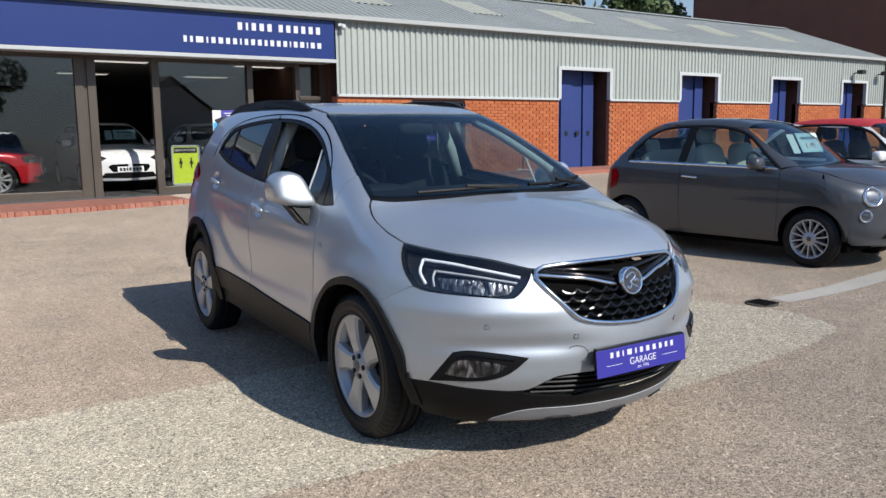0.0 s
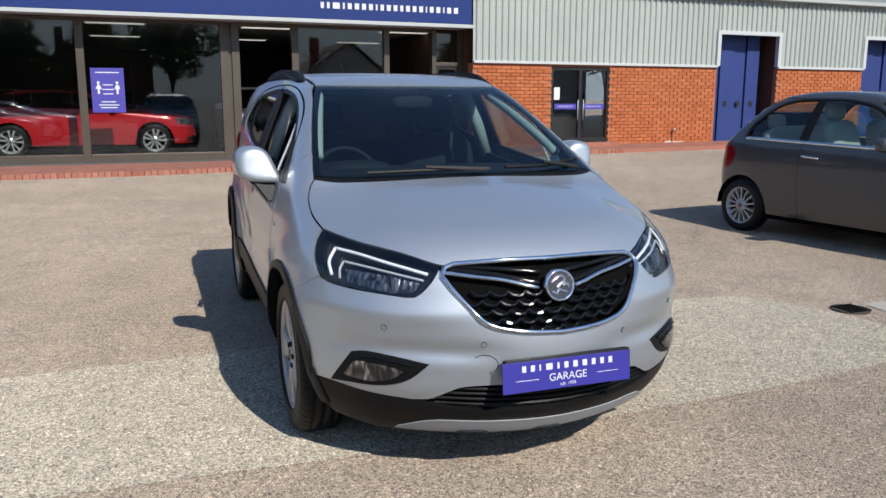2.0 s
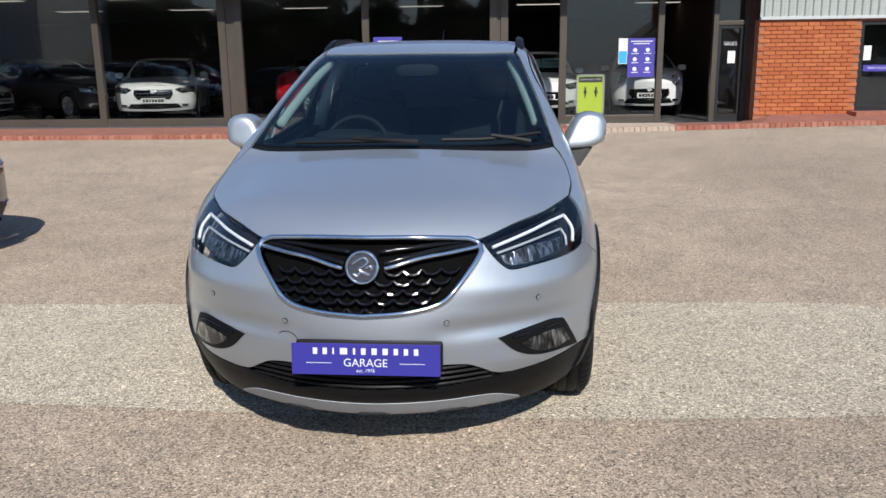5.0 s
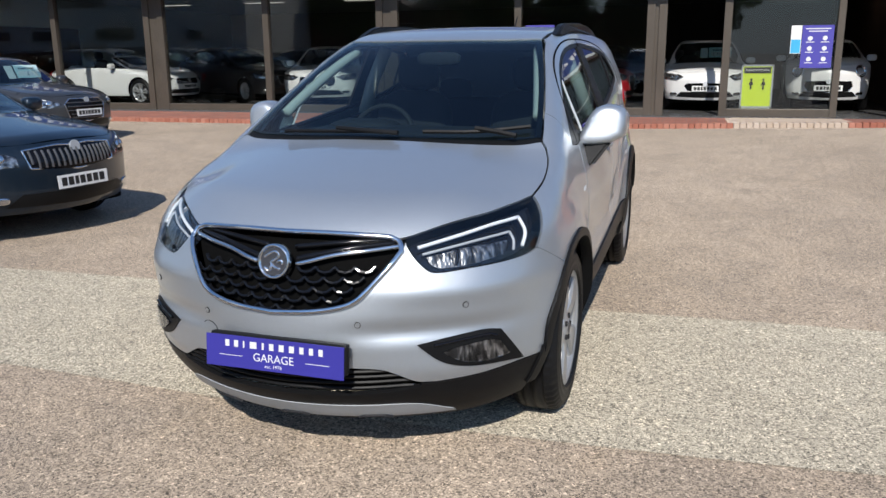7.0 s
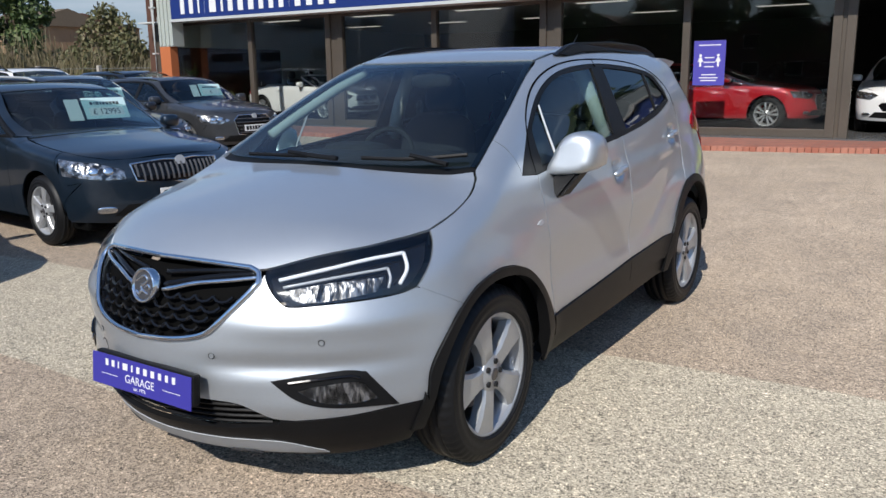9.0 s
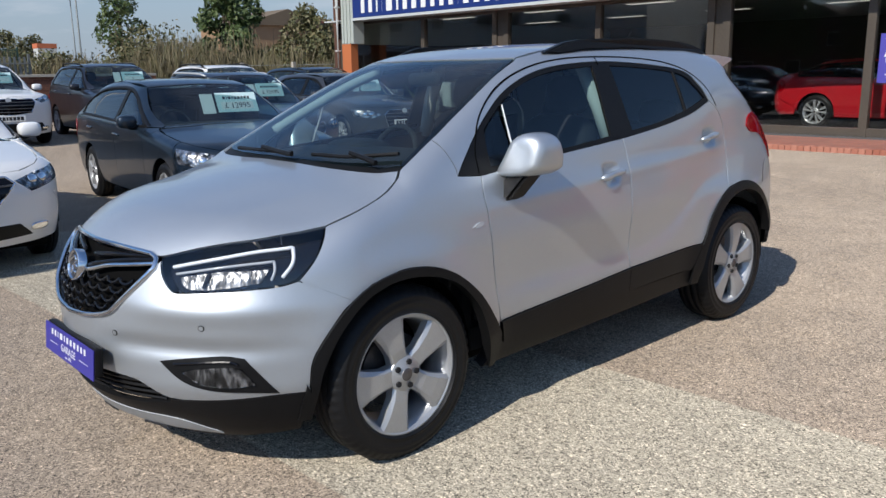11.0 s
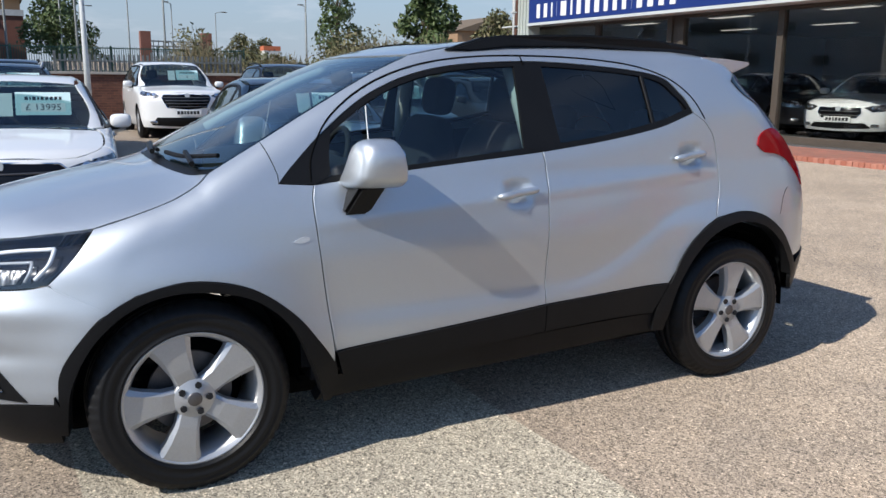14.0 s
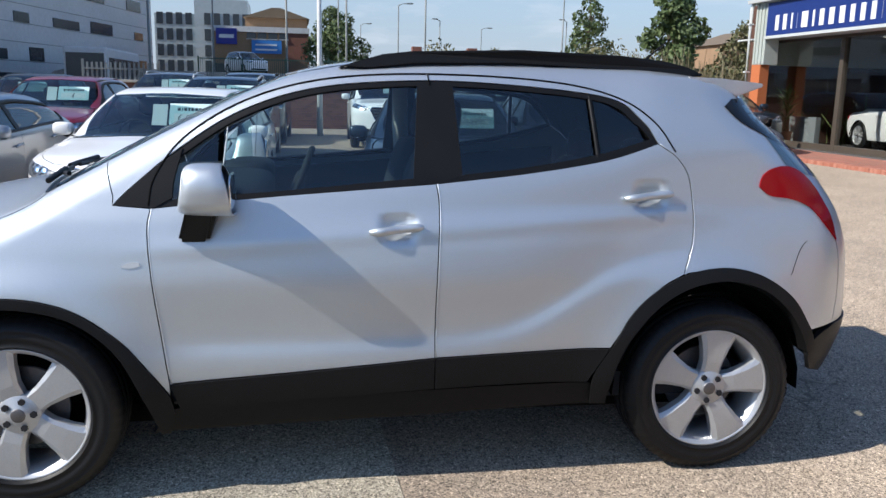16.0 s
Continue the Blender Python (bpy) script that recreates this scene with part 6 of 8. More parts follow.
# posters and stands at the glass
def poster(x0, x1, z0, z1, mat, label, figures=0, head="", y=GY - 0.012):
    p = tagged(part("poster", box_bm(x0, x1, y - 0.003, y, z0, z1), mat), label, "poster")
    w, h = x1 - x0, z1 - z0
    if figures:
        for fx in (0.22, 0.78) if figures == 2 else (0.3, 0.72):
            cx, cz = x0 + w * fx, z0 + h * 0.55
            part("pictogram", cyl_bm(w * 0.045, 0.004, 14, None, pose(cx, y - 0.005, cz + h * 0.12, 90)), WHITE_INK if mat is not POSTER_LIME else BLACK_INK, p)
            part("pictogram", extrude_poly([(cx - w * 0.09, cz - h * 0.02), (cx - w * 0.03, cz + h * 0.08), (cx + w * 0.03, cz + h * 0.08), (cx + w * 0.09, cz - h * 0.02), (cx + w * 0.03, cz - h * 0.02), (cx + w * 0.03, cz - h * 0.13), (cx - w * 0.03, cz - h * 0.13), (cx - w * 0.03, cz - h * 0.02)], "y", y - 0.007, y - 0.003), WHITE_INK if mat is not POSTER_LIME else BLACK_INK, p)
    rows = ((0.90, 0.7), (0.62, 0.3), (0.52, 0.35), (0.42, 0.3), (0.24, 0.45), (0.17, 0.6), (0.11, 0.5)) if figures == 2 else ((0.92, 0.8), (0.86, 0.6))
    for fz, fw in rows:
        if head and fz > 0.85:
            continue
        part("lettering_bar", box_bm(x0 + w * (0.5 - fw / 2), x0 + w * (0.5 + fw / 2), y - 0.0065, y - 0.003, z0 + h * fz - 0.009, z0 + h * fz + 0.009), WHITE_INK if mat is not POSTER_LIME else BLACK_INK, p)
    return p
poster(0.80, 1.38, 1.20, 2.02, POSTER_BLUE, "blue distancing poster on the window", 2)
sp_ = poster(5.93, 6.46, 1.17, 1.93, POSTER_BLUE, "blue poster with small white symbols on the window", 0)
for x in (6.07, 6.32):
    for z in (1.70, 1.52, 1.33):
        part("symbol", cyl_bm(0.042, 0.003, 18, None, pose(x, GY - 0.0175, z, 90)), WHITE_INK, sp_)
        part("caption_bar", box_bm(x - 0.07, x + 0.07, GY - 0.019, GY - 0.0165, z - 0.075, z - 0.060), WHITE_INK, sp_)
pp = poster(5.74, 5.92, 1.43, 1.93, PAPER, "white and cyan leaflet on the window")
part("cyan_half", box_bm(5.75, 5.91, GY - 0.018, GY - 0.0155, 1.44, 1.68), POSTER_CYAN, pp)
ws = poster(4.98, 5.50, 0.45, 1.20, POSTER_LIME, "lime green waiting notice with black figures in a frame", 1, "PLEASE WAIT HERE", GY + 0.30)
part("header", box_bm(5.00, 5.48, GY + 0.290, GY + 0.296, 1.07, 1.18), BLACK_INK, ws)
text_ob("PLEASE WAIT HERE", 0.05, pose(5.24, GY + 0.288, 1.125, 90), PAPER, ws, 0.001)
for a, b, c, d in ((4.95, 4.98, 0.40, 1.23), (5.50, 5.53, 0.40, 1.23), (4.95, 5.53, 1.20, 1.23), (4.95, 5.53, 0.40, 0.45)):
    part("stand_frame", box_bm(a, b, GY + 0.285, GY + 0.31, c, d), SATIN, ws)
part("stand_foot", box_bm(5.0, 5.48, GY + 0.2, GY + 0.5, FLOOR, FLOOR + 0.13, 0.01), DARK_FRAME, ws)

# ceiling lights and inner clutter of the showroom
GLOW = Mat("lamp_panel", (0.9, 0.9, 0.9), 0.5)
GLOW.p.inputs["Emission Color"].default_value, GLOW.p.inputs["Emission Strength"].default_value = (1.0, 0.93, 0.82, 1), 0.7
for x in np.arange(-11.5, 8, 3.2):
    for y in (18.6, 22.5):
        lp = empty("ceiling_light", None, "flush white ceiling light panel", "lamp", "showroom lights")
        part("frame", box_bm(x - 0.62, x + 0.62, y - 0.17, y + 0.17, 3.02, 3.052), WHITE_TRIM, lp)
        part("diffuser", box_bm(x - 0.58, x + 0.58, y - 0.13, y + 0.13, 3.012, 3.022), GLOW.m, lp)
COUNTER = plain("grey_panel", (0.22, 0.24, 0.25), 0.6, 0, 0.06, 8)
# potted plant behind the first pane
LEAF_SPIKE = plain("spiky_leaf", (0.09, 0.15, 0.04), 0.5, 0, 0.4, 20)
pl = empty("potted_plant", pose(-13.45, 16.95, FLOOR), "spiky potted palm behind the glass", "plant")
part("pot", cyl_bm(0.14, 0.32, 20, 0.19, pose(0, 0, 0.16)), plain("terracotta", (0.36, 0.16, 0.09), 0.8), pl)
part("trunk", cyl_bm(0.03, 0.7, 10, 0.025, pose(0, 0, 0.65)), plain("stem", (0.16, 0.11, 0.06), 0.9), pl)
bm = bmesh.new()
for i in range(90):
    a, e, ln = rng.uniform(0, 6.28), rng.uniform(-0.2, 1.35), rng.uniform(0.35, 0.6)
    base = Vector((0, 0, 0.95 + rng.uniform(-0.35, 0.25)))
    d = Vector((math.cos(a) * math.cos(e), math.sin(a) * math.cos(e), math.sin(e)))
    sd = Vector((-math.sin(a), math.cos(a), 0)) * 0.022
    mid, end = base + d * ln * 0.6, base + d * ln + Vector((0, 0, -0.06))
    v = [bm.verts.new(p) for p in (base - sd * 0.5, base + sd * 0.5, mid + sd, end, mid - sd)]
    bm.faces.new(v)
part("crown", bm, LEAF_SPIKE, pl)
part("grey_counter", box_bm(-13.9, -12.75, 17.35, 17.5, FLOOR, 1.0, 0.01), COUNTER)
bpy.data.objects["grey_counter"]["label"], bpy.data.objects["grey_counter"]["category"] = "low grey panel behind the glass", "panel"

# drain and channel in the yard
gul = empty("drain_cover", pose(5.93, 3.78, 0.006), "round worn iron gully cover in the asphalt", "drain")
IRON = plain("worn_iron", (0.085, 0.075, 0.065), 0.7, 0.3, 0.3, 40, 0.3)
part("rim", cyl_bm(0.13, 0.012, 32), IRON, gul)
for i in range(6):
    part("bar", box_bm(-0.095, 0.095, -0.096 + i * 0.034, -0.080 + i * 0.034, 0.006, 0.012), SEAM, gul)
slab("pavement_channel", [(6.12, 3.66), (7.0, 3.63), (8.3, 3.72), (10.5, 3.80), (13.5, 3.85), (13.5, 4.12), (10.5, 4.06), (8.3, 3.98), (7.0, 3.86), (6.15, 3.86)], CONCRETE, 0.005, "pale concrete drainage channel in the yard")


# ---- the other cars ----
def body_shape(fo, wb, ro, hw, zn, zcow, ycow, yrf, zr, yrr, ytail, ztail, zb, zbr, tumble=0.45, bow=0.30, fbow=0.45, rear_lean=0.10):
    E = wb + ro
    return Shape(
        wb=wb,
        H=curve((-fo - 0.35, zn - 0.30), (-fo + 0.0, zn - 0.02), (-fo + 0.2, zn + 0.045), (ycow - 0.35, zcow - 0.045), (ycow - 0.02, zcow), (ycow + 0.05, zcow + 0.03), (yrf - 0.18, zr - 0.13), (yrf, zr - 0.055), (yrf + 0.30, zr - 0.012),
                ((yrf + yrr) / 2 + 0.12, zr), (yrr, zr - 0.045), (yrr + 0.12, zr - 0.10), (ytail - 0.02, ztail + 0.01), (ytail + 0.08, ztail - 0.015), (E + 0.25, ztail - 0.09)),
        yf=curve((0.12, -fo + 0.22), (0.25, -fo + 0.06), (0.42, -fo), (zn - 0.2, -fo), (zn - 0.05, -fo + 0.05), (zn + 0.05, -fo + 0.16), (zn + 0.4, -fo + 1.0)),
        yr=curve((0.15, E - 0.22), (0.35, E - 0.03), (0.6, E), (0.85, E - 0.03), (1.0, E - 0.07), (1.3, E - 0.07 - rear_lean * 2.2), (1.8, E - 0.07 - rear_lean * 6)),
        plan=curve((-fo, hw - 0.07), (-fo + 0.4, hw - 0.025), (0.1, hw - 0.004), (wb * 0.5, hw), (wb * 0.9, hw - 0.004), (E - 0.4, hw - 0.04), (E, hw - 0.10)),
        belt=curve((-fo, zb - 0.02), (ycow + 0.3, zb), (wb * 0.6, (zb + zbr) / 2), (wb + 0.1, zbr), (E, zbr)),
        tumble=tumble, bow=bow, fbow=fbow, rbow=0.22, kf=0.20, yc=ycow + 0.05,
        bot=lambda y: 0.185 + 0 * y,
    )


def generic_car(name, at, label, mat, dims, R=0.32, rim=0.21, sty=(5, 0.026, 0.045, 0), doors=4, lamps=None, grille=None, low_grille=None, fine=0.05, open_top=False, roof_mat=None, rails=False,
                seat=None, price="", round_lamps=None, plate=True, category="car", group="", chrome_frame=True, grille_bars=0, fogs=True, tilt=0.0):
    S = body_shape(**dims)
    s, f, t, r = S.s_, S.f_, S.t_, S.r_
    fo, wb, ro, hw, zn, zcow, ycow, yrf, zr, yrr, ytail, ztail, zb, zbr = [dims[k] for k in ("fo", "wb", "ro", "hw", "zn", "zcow", "ycow", "yrf", "zr", "yrr", "ytail", "ztail", "zb", "zbr")]
    E = wb + ro
    car = empty(name, at, label, category, group)
    st = fine * 0.5
    ar = R + 0.045
    ys = ycow + 0.22
    xw = hw * 0.78
    xr = hw * 0.64
    seat = seat or CLOTH
    yh = -fo + 0.62

    def arch(c, a0, a1, n=9):
        return [s(c + ar * math.cos(a), max(0.27, R + ar * math.sin(a))) for a in np.linspace(a0, a1, n)]
    hoodf = [f(0, zn), f(hw * 0.4, zn - 0.012), f(hw * 0.62, zn - 0.015)]
    hood_s = [f(hw * 0.62, zn - 0.015), t(hw * 0.78, yh - 0.22), t(hw * 0.855, yh), t(hw * 0.87, (yh + ycow) / 2 + 0.05), t(hw * 0.84, ycow + 0.02)]
    hood_r = [t(hw * 0.84, ycow + 0.02), t(hw * 0.5, ycow - 0.06), t(0, ycow - 0.09)]
    scr_s = [t(hw * 0.81, ycow + 0.08), t(hw * 0.765, (ycow + yrf) / 2), t(xr, yrf + 0.03)]
    scr_t = [t(xr, yrf + 0.03), t(xr * 0.5, yrf - 0.03), t(0, yrf - 0.04)]
    roof_s = [t(xr, yrf + 0.03), t(xr + 0.02, (yrf + yrr) / 2), t(xr - 0.03, yrr)]
    put(cut(S, "top", outline(st, *both(hoodf, hood_s, hood_r)), fine), "bonnet", mat, car)
    put(cut(S, "top", outline(st, *both([t(0, ycow - 0.04), t(hw * 0.5, ycow - 0.01), t(hw * 0.81, ycow + 0.08)], scr_s, scr_t)), fine * 1.4, -0.004, 0.002, 0.003), "windscreen", WINDOW, car)
    put(cut(S, "top", outline(st, *both(hood_r[::-1], [hood_r[0], t(hw * 0.81, ycow + 0.10)], [t(hw * 0.81, ycow + 0.10), t(hw * 0.5, ycow + 0.02), t(0, ycow - 0.02)])), fine, -0.010, 0, 0.01), "scuttle_panel", BLACK_TRIM, car)
    rs = [t(xr - 0.03, yrr), t((xr - 0.03) * 1.10, (yrr + ytail) / 2), t(hw * 0.74, ytail)]
    if not open_top:
        put(cut(S, "top", outline(st, *both(scr_t[::-1], roof_s, [t(xr - 0.03, yrr), t(xr * 0.5, yrr + 0.02), t(0, yrr + 0.03)])), fine * 1.4), "roof", roof_mat or mat, car)
        put(cut(S, "top", outline(st, *both([t(0, yrr + 0.03), t(xr * 0.5, yrr + 0.02), t(xr - 0.03, yrr)], rs, [t(hw * 0.74, ytail), t(0, ytail + 0.02)])), fine * 1.4, -0.002, 0.002, 0.004), "rear_window", PRIVACY, car)
    else:
        q = [*scr_s, *[p * (-1, 1, 1) for p in scr_s[::-1]]]
        part("windscreen_frame", tube_bm([tuple(p) for p in spline([scr_s[0], scr_s[1], scr_s[2], t(0, yrf - 0.04), scr_s[2] * (-1, 1, 1), scr_s[1] * (-1, 1, 1), scr_s[0] * (-1, 1, 1)], 0.08)], 0.022, 8), mat, car, "", True)
    # sides
    zs = 0.235
    y1, y2, y3 = ycow + 0.20, (ycow + 0.20) + (1.02 if doors == 4 else 1.22), wb - 0.05
    y1 = max(y1, ar * 0.98)
    belt = lambda y: float(S.belt(np.array([y]))[0]) + 0.015
    tip = E - 0.62 if doors == 4 else E - 0.50
    tip = min(tip, ytail - 0.16)
    a1, a2 = arch(0, math.pi * 1.02, 0.0), arch(wb, math.pi, -0.02)
    top_tip = s(tip, belt(tip) + 0.06)
    wing = outline(st, hood_s[2:], [hood_s[-1], t(hw * 0.81, ycow + 0.10)], [t(hw * 0.81, ycow + 0.10), s(y1, belt(y1))], [s(y1, belt(y1)), s(y1 + 0.01, 0.6), s(y1 + 0.04, zs)], [s(y1 + 0.04, zs), s(ar, zs)], a1[::-1], [a1[0], s(-ar - 0.03, 0.42), s(yh - 0.10 - 0.2, 0.60)], [s(yh - 0.30, 0.60), s(yh - 0.12, zn - 0.20), t(hw * 0.855, yh)])
    pair(cut(S, "side", wing, fine), "front_wing", mat, car)
    d1 = outline(st, [s(y1, belt(y1)), s((y1 + y2) / 2, belt((y1 + y2) / 2)), s(y2, belt(y2))], [s(y2, belt(y2)), s(y2 + 0.01, 0.6), s(y2, zs)], [s(y2, zs), s(y1 + 0.04, zs)], [s(y1 + 0.04, zs), s(y1 + 0.01, 0.6), s(y1, belt(y1))])
    dl = [pair(cut(S, "side", d1, fine), "front_door", mat, car)]
    # roof frame and quarter
    yq = y2
    dlo = [s(tip - 0.03, belt(tip) + 0.02), s(tip - 0.10, min(zr - 0.14, belt(tip) + 0.17)), s(min(yrr - 0.05, tip - 0.30), zr - 0.125), s((yrf + yrr) / 2, zr - 0.095), s(yrf + 0.25, zr - 0.12), s(yrf - 0.02, zr - 0.20), s((y1 + yrf) / 2 - 0.02, (belt(y1) + zr - 0.20) / 2 - 0.01), s(y1 + 0.02, belt(y1) + 0.01)]
    if doors == 4:
        y3 = wb - 0.02
        ya = wb - ar * 0.80
        d2 = outline(st, [s(y2, belt(y2)), s((y2 + y3) / 2, belt((y2 + y3) / 2)), s(y3 - 0.02, belt(y3))], [s(y3 - 0.02, belt(y3)), s(y3 + 0.02, belt(y3) - 0.12), s(y3 - 0.10, R + ar + 0.03)], [s(wb - 0.12, R + ar * 0.965), s(wb - ar * 0.72, R + ar * 0.70), s(wb - ar, R)], [s(wb - ar, R), s(wb - ar - 0.01, zs)], [s(wb - ar - 0.01, zs), s(y2, zs)], [s(y2, zs), s(y2 + 0.01, 0.6), s(y2, belt(y2))])
        dl.append(pair(cut(S, "side", d2, fine), "rear_door", mat, car))
        inner = [[s(wb - 0.12, R + ar * 0.965), s(y3 - 0.10, R + ar + 0.03)], [s(y3 - 0.10, R + ar + 0.03), s(y3 + 0.02, belt(y3) - 0.12), s(y3 - 0.02, belt(y3))], [s(y3 - 0.02, belt(y3)), s(tip - 0.03, belt(tip) + 0.02)]]
        archq = [s(wb + ar * math.cos(a), R + ar * math.sin(a)) for a in np.linspace(-0.05, 1.85, 8)]
    else:
        archq = a2[::-1]
        inner = [[s(wb - ar, R), s(wb - ar, zs)], [s(wb - ar, zs), s(y2, zs)], [s(y2, zs), s(y2 + 0.01, 0.6), s(y2, belt(y2))], [s(y2, belt(y2)), s((y2 + tip) / 2, belt((y2 + tip) / 2)), s(tip - 0.03, belt(tip) + 0.02)]]
    rear_e = [t(hw * 0.74, ytail), s(E - 0.30, min(ztail - 0.10, 0.93)), s(E - 0.26, 0.6)]
    if open_top:
        up = [[s(y1, belt(y1) - 0.005), s(y2, belt(y2)), s(tip - 0.03, belt(tip) - 0.005), t(hw * 0.74, ytail)], rear_e]
        quarter = outline(st, [s(y2, belt(y2)), s(tip - 0.03, belt(tip))], [s(tip - 0.03, belt(tip)), t(hw * 0.80, ytail)], [t(hw * 0.80, ytail), s(E - 0.30, min(ztail - 0.10, 0.93)), s(E - 0.26, 0.6)], [s(E - 0.26, 0.6), s(wb + ar + 0.02, 0.40)], archq, *inner[:-1])
    else:
        quarter = outline(st, [s(y1 + 0.02, belt(y1) + 0.01), t(hw * 0.80, ycow + 0.11)], scr_s, roof_s, rs, rear_e, [s(E - 0.26, 0.6), s(wb + ar + 0.02, 0.40)], archq, *inner, dlo)
    pair(cut(S, "side", quarter, fine), "body_side", mat, car)
    if not open_top:
        yb = y2 + 0.02
        ztop = lambda y: float(np.interp(y, [p[1] for p in dlo[::-1]], [p[2] for p in dlo[::-1]]))
        def win(ya, yb_, nm, m):
            yy = np.linspace(ya, yb_, 9)
            o = outline(st, [s(y, belt(y) + 0.025) for y in yy], [s(yb_, belt(yb_) + 0.025), s(yb_, max(ztop(yb_) - 0.018, belt(yb_) + 0.03))], [s(y, max(ztop(y) - 0.018, belt(y) + 0.03)) for y in yy[::-1]], [s(ya, max(ztop(ya) - 0.018, belt(ya) + 0.03)), s(ya, belt(ya) + 0.025)])
            pair(cut(S, "side", o, fine * 1.5, -0.010, 0, 0.003), nm, m, car)
        win(y1 + 0.12, y2 - 0.04, "door_glass", WINDOW)
        win(y2 + 0.06, tip - 0.10, "side_glass", PRIVACY if doors == 4 else WINDOW)
        o = outline(st, [s(y2 - 0.04, belt(y2) + 0.0), s(y2 + 0.06, belt(y2) + 0.0)], [s(y2 + 0.06, belt(y2)), s(y2 + 0.05, ztop(y2))], [s(y2 + 0.05, ztop(y2)), s(y2 - 0.05, ztop(y2))], [s(y2 - 0.05, ztop(y2)), s(y2 - 0.04, belt(y2))])
        pair(cut(S, "side", o, fine, -0.004, 0, 0.01), "window_pillar_trim", BLACK_TRIM, car)
        ribbon(S, [s(y, belt(y) + 0.012) for y in np.linspace(y1 + 0.02, tip - 0.05, 8)], "side", 0.028, 0.1, "window_seal", CHROME if chrome_frame == 2 else BLACK_TRIM, car, 0.002, (1, -1))
        ribbon(S, dlo, "side", 0.03, 0.06, "window_seal", BLACK_TRIM, car, 0.002, (1, -1))
    # the skin behind the seam between wing and bumper
    seam = outline(st, [s(-ar - 0.10, 0.27), s(-ar - 0.10, 0.42), s(-ar - 0.09, 0.60), s(-ar + 0.01, zn - 0.10), s(yh - 0.07, zn + 0.05)], [s(yh - 0.07, zn + 0.05), s(yh + 0.14, zn + 0.06)], [s(yh + 0.14, zn + 0.06), s(yh + 0.10, R + ar + 0.05), s(-ar + 0.10, R + ar * 0.93), s(-ar - 0.02, R + 0.14)], [s(-ar - 0.02, R + 0.14), s(-ar - 0.012, 0.27)], [s(-ar - 0.012, 0.27), s(-ar - 0.10, 0.27)])
    pair(cut(S, "side", seam, fine, -0.003, 0, 0.0), "seam_skin", mat, car)
    # bumpers
    fb = outline(st, *both([f(0, 0.20 + 0.03), f(hw * 0.6, 0.235), s(-ar - 0.22, 0.245), s(-ar - 0.03, 0.25)], [s(-ar - 0.03, 0.25), s(-ar - 0.03, 0.42), s(yh - 0.30, 0.60)], [s(yh - 0.30, 0.60), s(yh - 0.12, zn - 0.20), t(hw * 0.855, yh)], [t(hw * 0.855, yh), t(hw * 0.78, yh - 0.22), f(hw * 0.62, zn - 0.015)], hoodf[::-1]))
    put(cut(S, "front", fb, fine), "front_bumper", mat, car)
    rb = outline(st, *both([r(0, 0.25), r(hw * 0.6, 0.25), s(wb + ar + 0.06, 0.27)], [s(wb + ar + 0.06, 0.27), s(wb + ar + 0.02, 0.40)], [s(wb + ar + 0.02, 0.40), s(E - 0.26, 0.6)], rear_e[::-1], [t(hw * 0.74, ytail), t(0, ytail + 0.02)]))
    put(cut(S, "rear", rb, fine * 1.3), "tailgate", mat, car)
    tl = outline(st, [s(E - 0.42, 0.86), s(E - 0.36, 0.95), s(E - 0.28, 0.93)], [s(E - 0.28, 0.93), s(E - 0.27, 0.70)], [s(E - 0.27, 0.70), s(E - 0.36, 0.74), s(E - 0.42, 0.86)])
    pair(cut(S, "side", tl, fine, 0.006, 0, 0.01), "tail_lamp", RED_LENS, car, "red tail lamp")
    P = lambda k: {"f": f, "s": s}[k[0]](k[1], k[2])
    if round_lamps:
        for x, z, rr in round_lamps:
            for sd in (1, -1):
                p = f(x, z)
                n = S.normal(p[None])[0]
                m = Matrix.Translation(p * (sd, 1, 1)) @ Vector(n * (sd, 1, 1)).to_track_quat("Z", "Y").to_matrix().to_4x4()
                v, fc = lathe([(0.001, -0.02), (rr * 0.5, -0.012), (rr * 0.86, 0.004), (rr * 0.88, 0.012), (rr, 0.012), (rr * 1.08, 0.0), (rr * 1.08, -0.02)], 28, "z")
                h = mesh_ob("headlamp", v, fc, CHROME, car, "round clear headlamp with a chrome ring", True)
                h.matrix_local = m
                v, fc = lathe([(0.001, 0.028), (rr * 0.5, 0.024), (rr * 0.9, 0.010)], 28, "z")
                mesh_ob("lens", v, fc, LENS, h, "", True).visible_shadow = False
    else:
        lamps = lamps or [("f", hw * 0.50, zn - 0.10), ("f", hw * 0.64, zn - 0.045), ("s", yh - 0.12, zn - 0.02), ("s", yh - 0.20, zn - 0.15), ("f", hw * 0.66, zn - 0.18)]
        o = outline(st * 0.6, *[[P(a), P(b)] for a, b in zip(lamps, lamps[1:] + lamps[:1])])
        pair(cut(S, "front", o, fine * 0.6, 0.003, 0, 0.006), "headlamp", DARK_LAMP, car, "clear headlamp with dark surround")
        c = np.mean([P(a) for a in lamps], 0)
        for sd in (1, -1):
            for dx in (-0.06, 0.04):
                p = f(min(abs(c[0]) + dx, hw * 0.8), c[2])
                n = S.normal(p[None])[0]
                ref = part("lamp_reflector", rounded(0.042, 0.034, 0.012, 1, 0.8, 16), CHROME, car, "", True)
                ref.matrix_local = Matrix.Translation((p + n * 0.004) * (sd, 1, 1)) @ Vector(n * (sd, 1, 1)).to_track_quat("Z", "Y").to_matrix().to_4x4()
            a, b = P(lamps[1]), P(lamps[2])
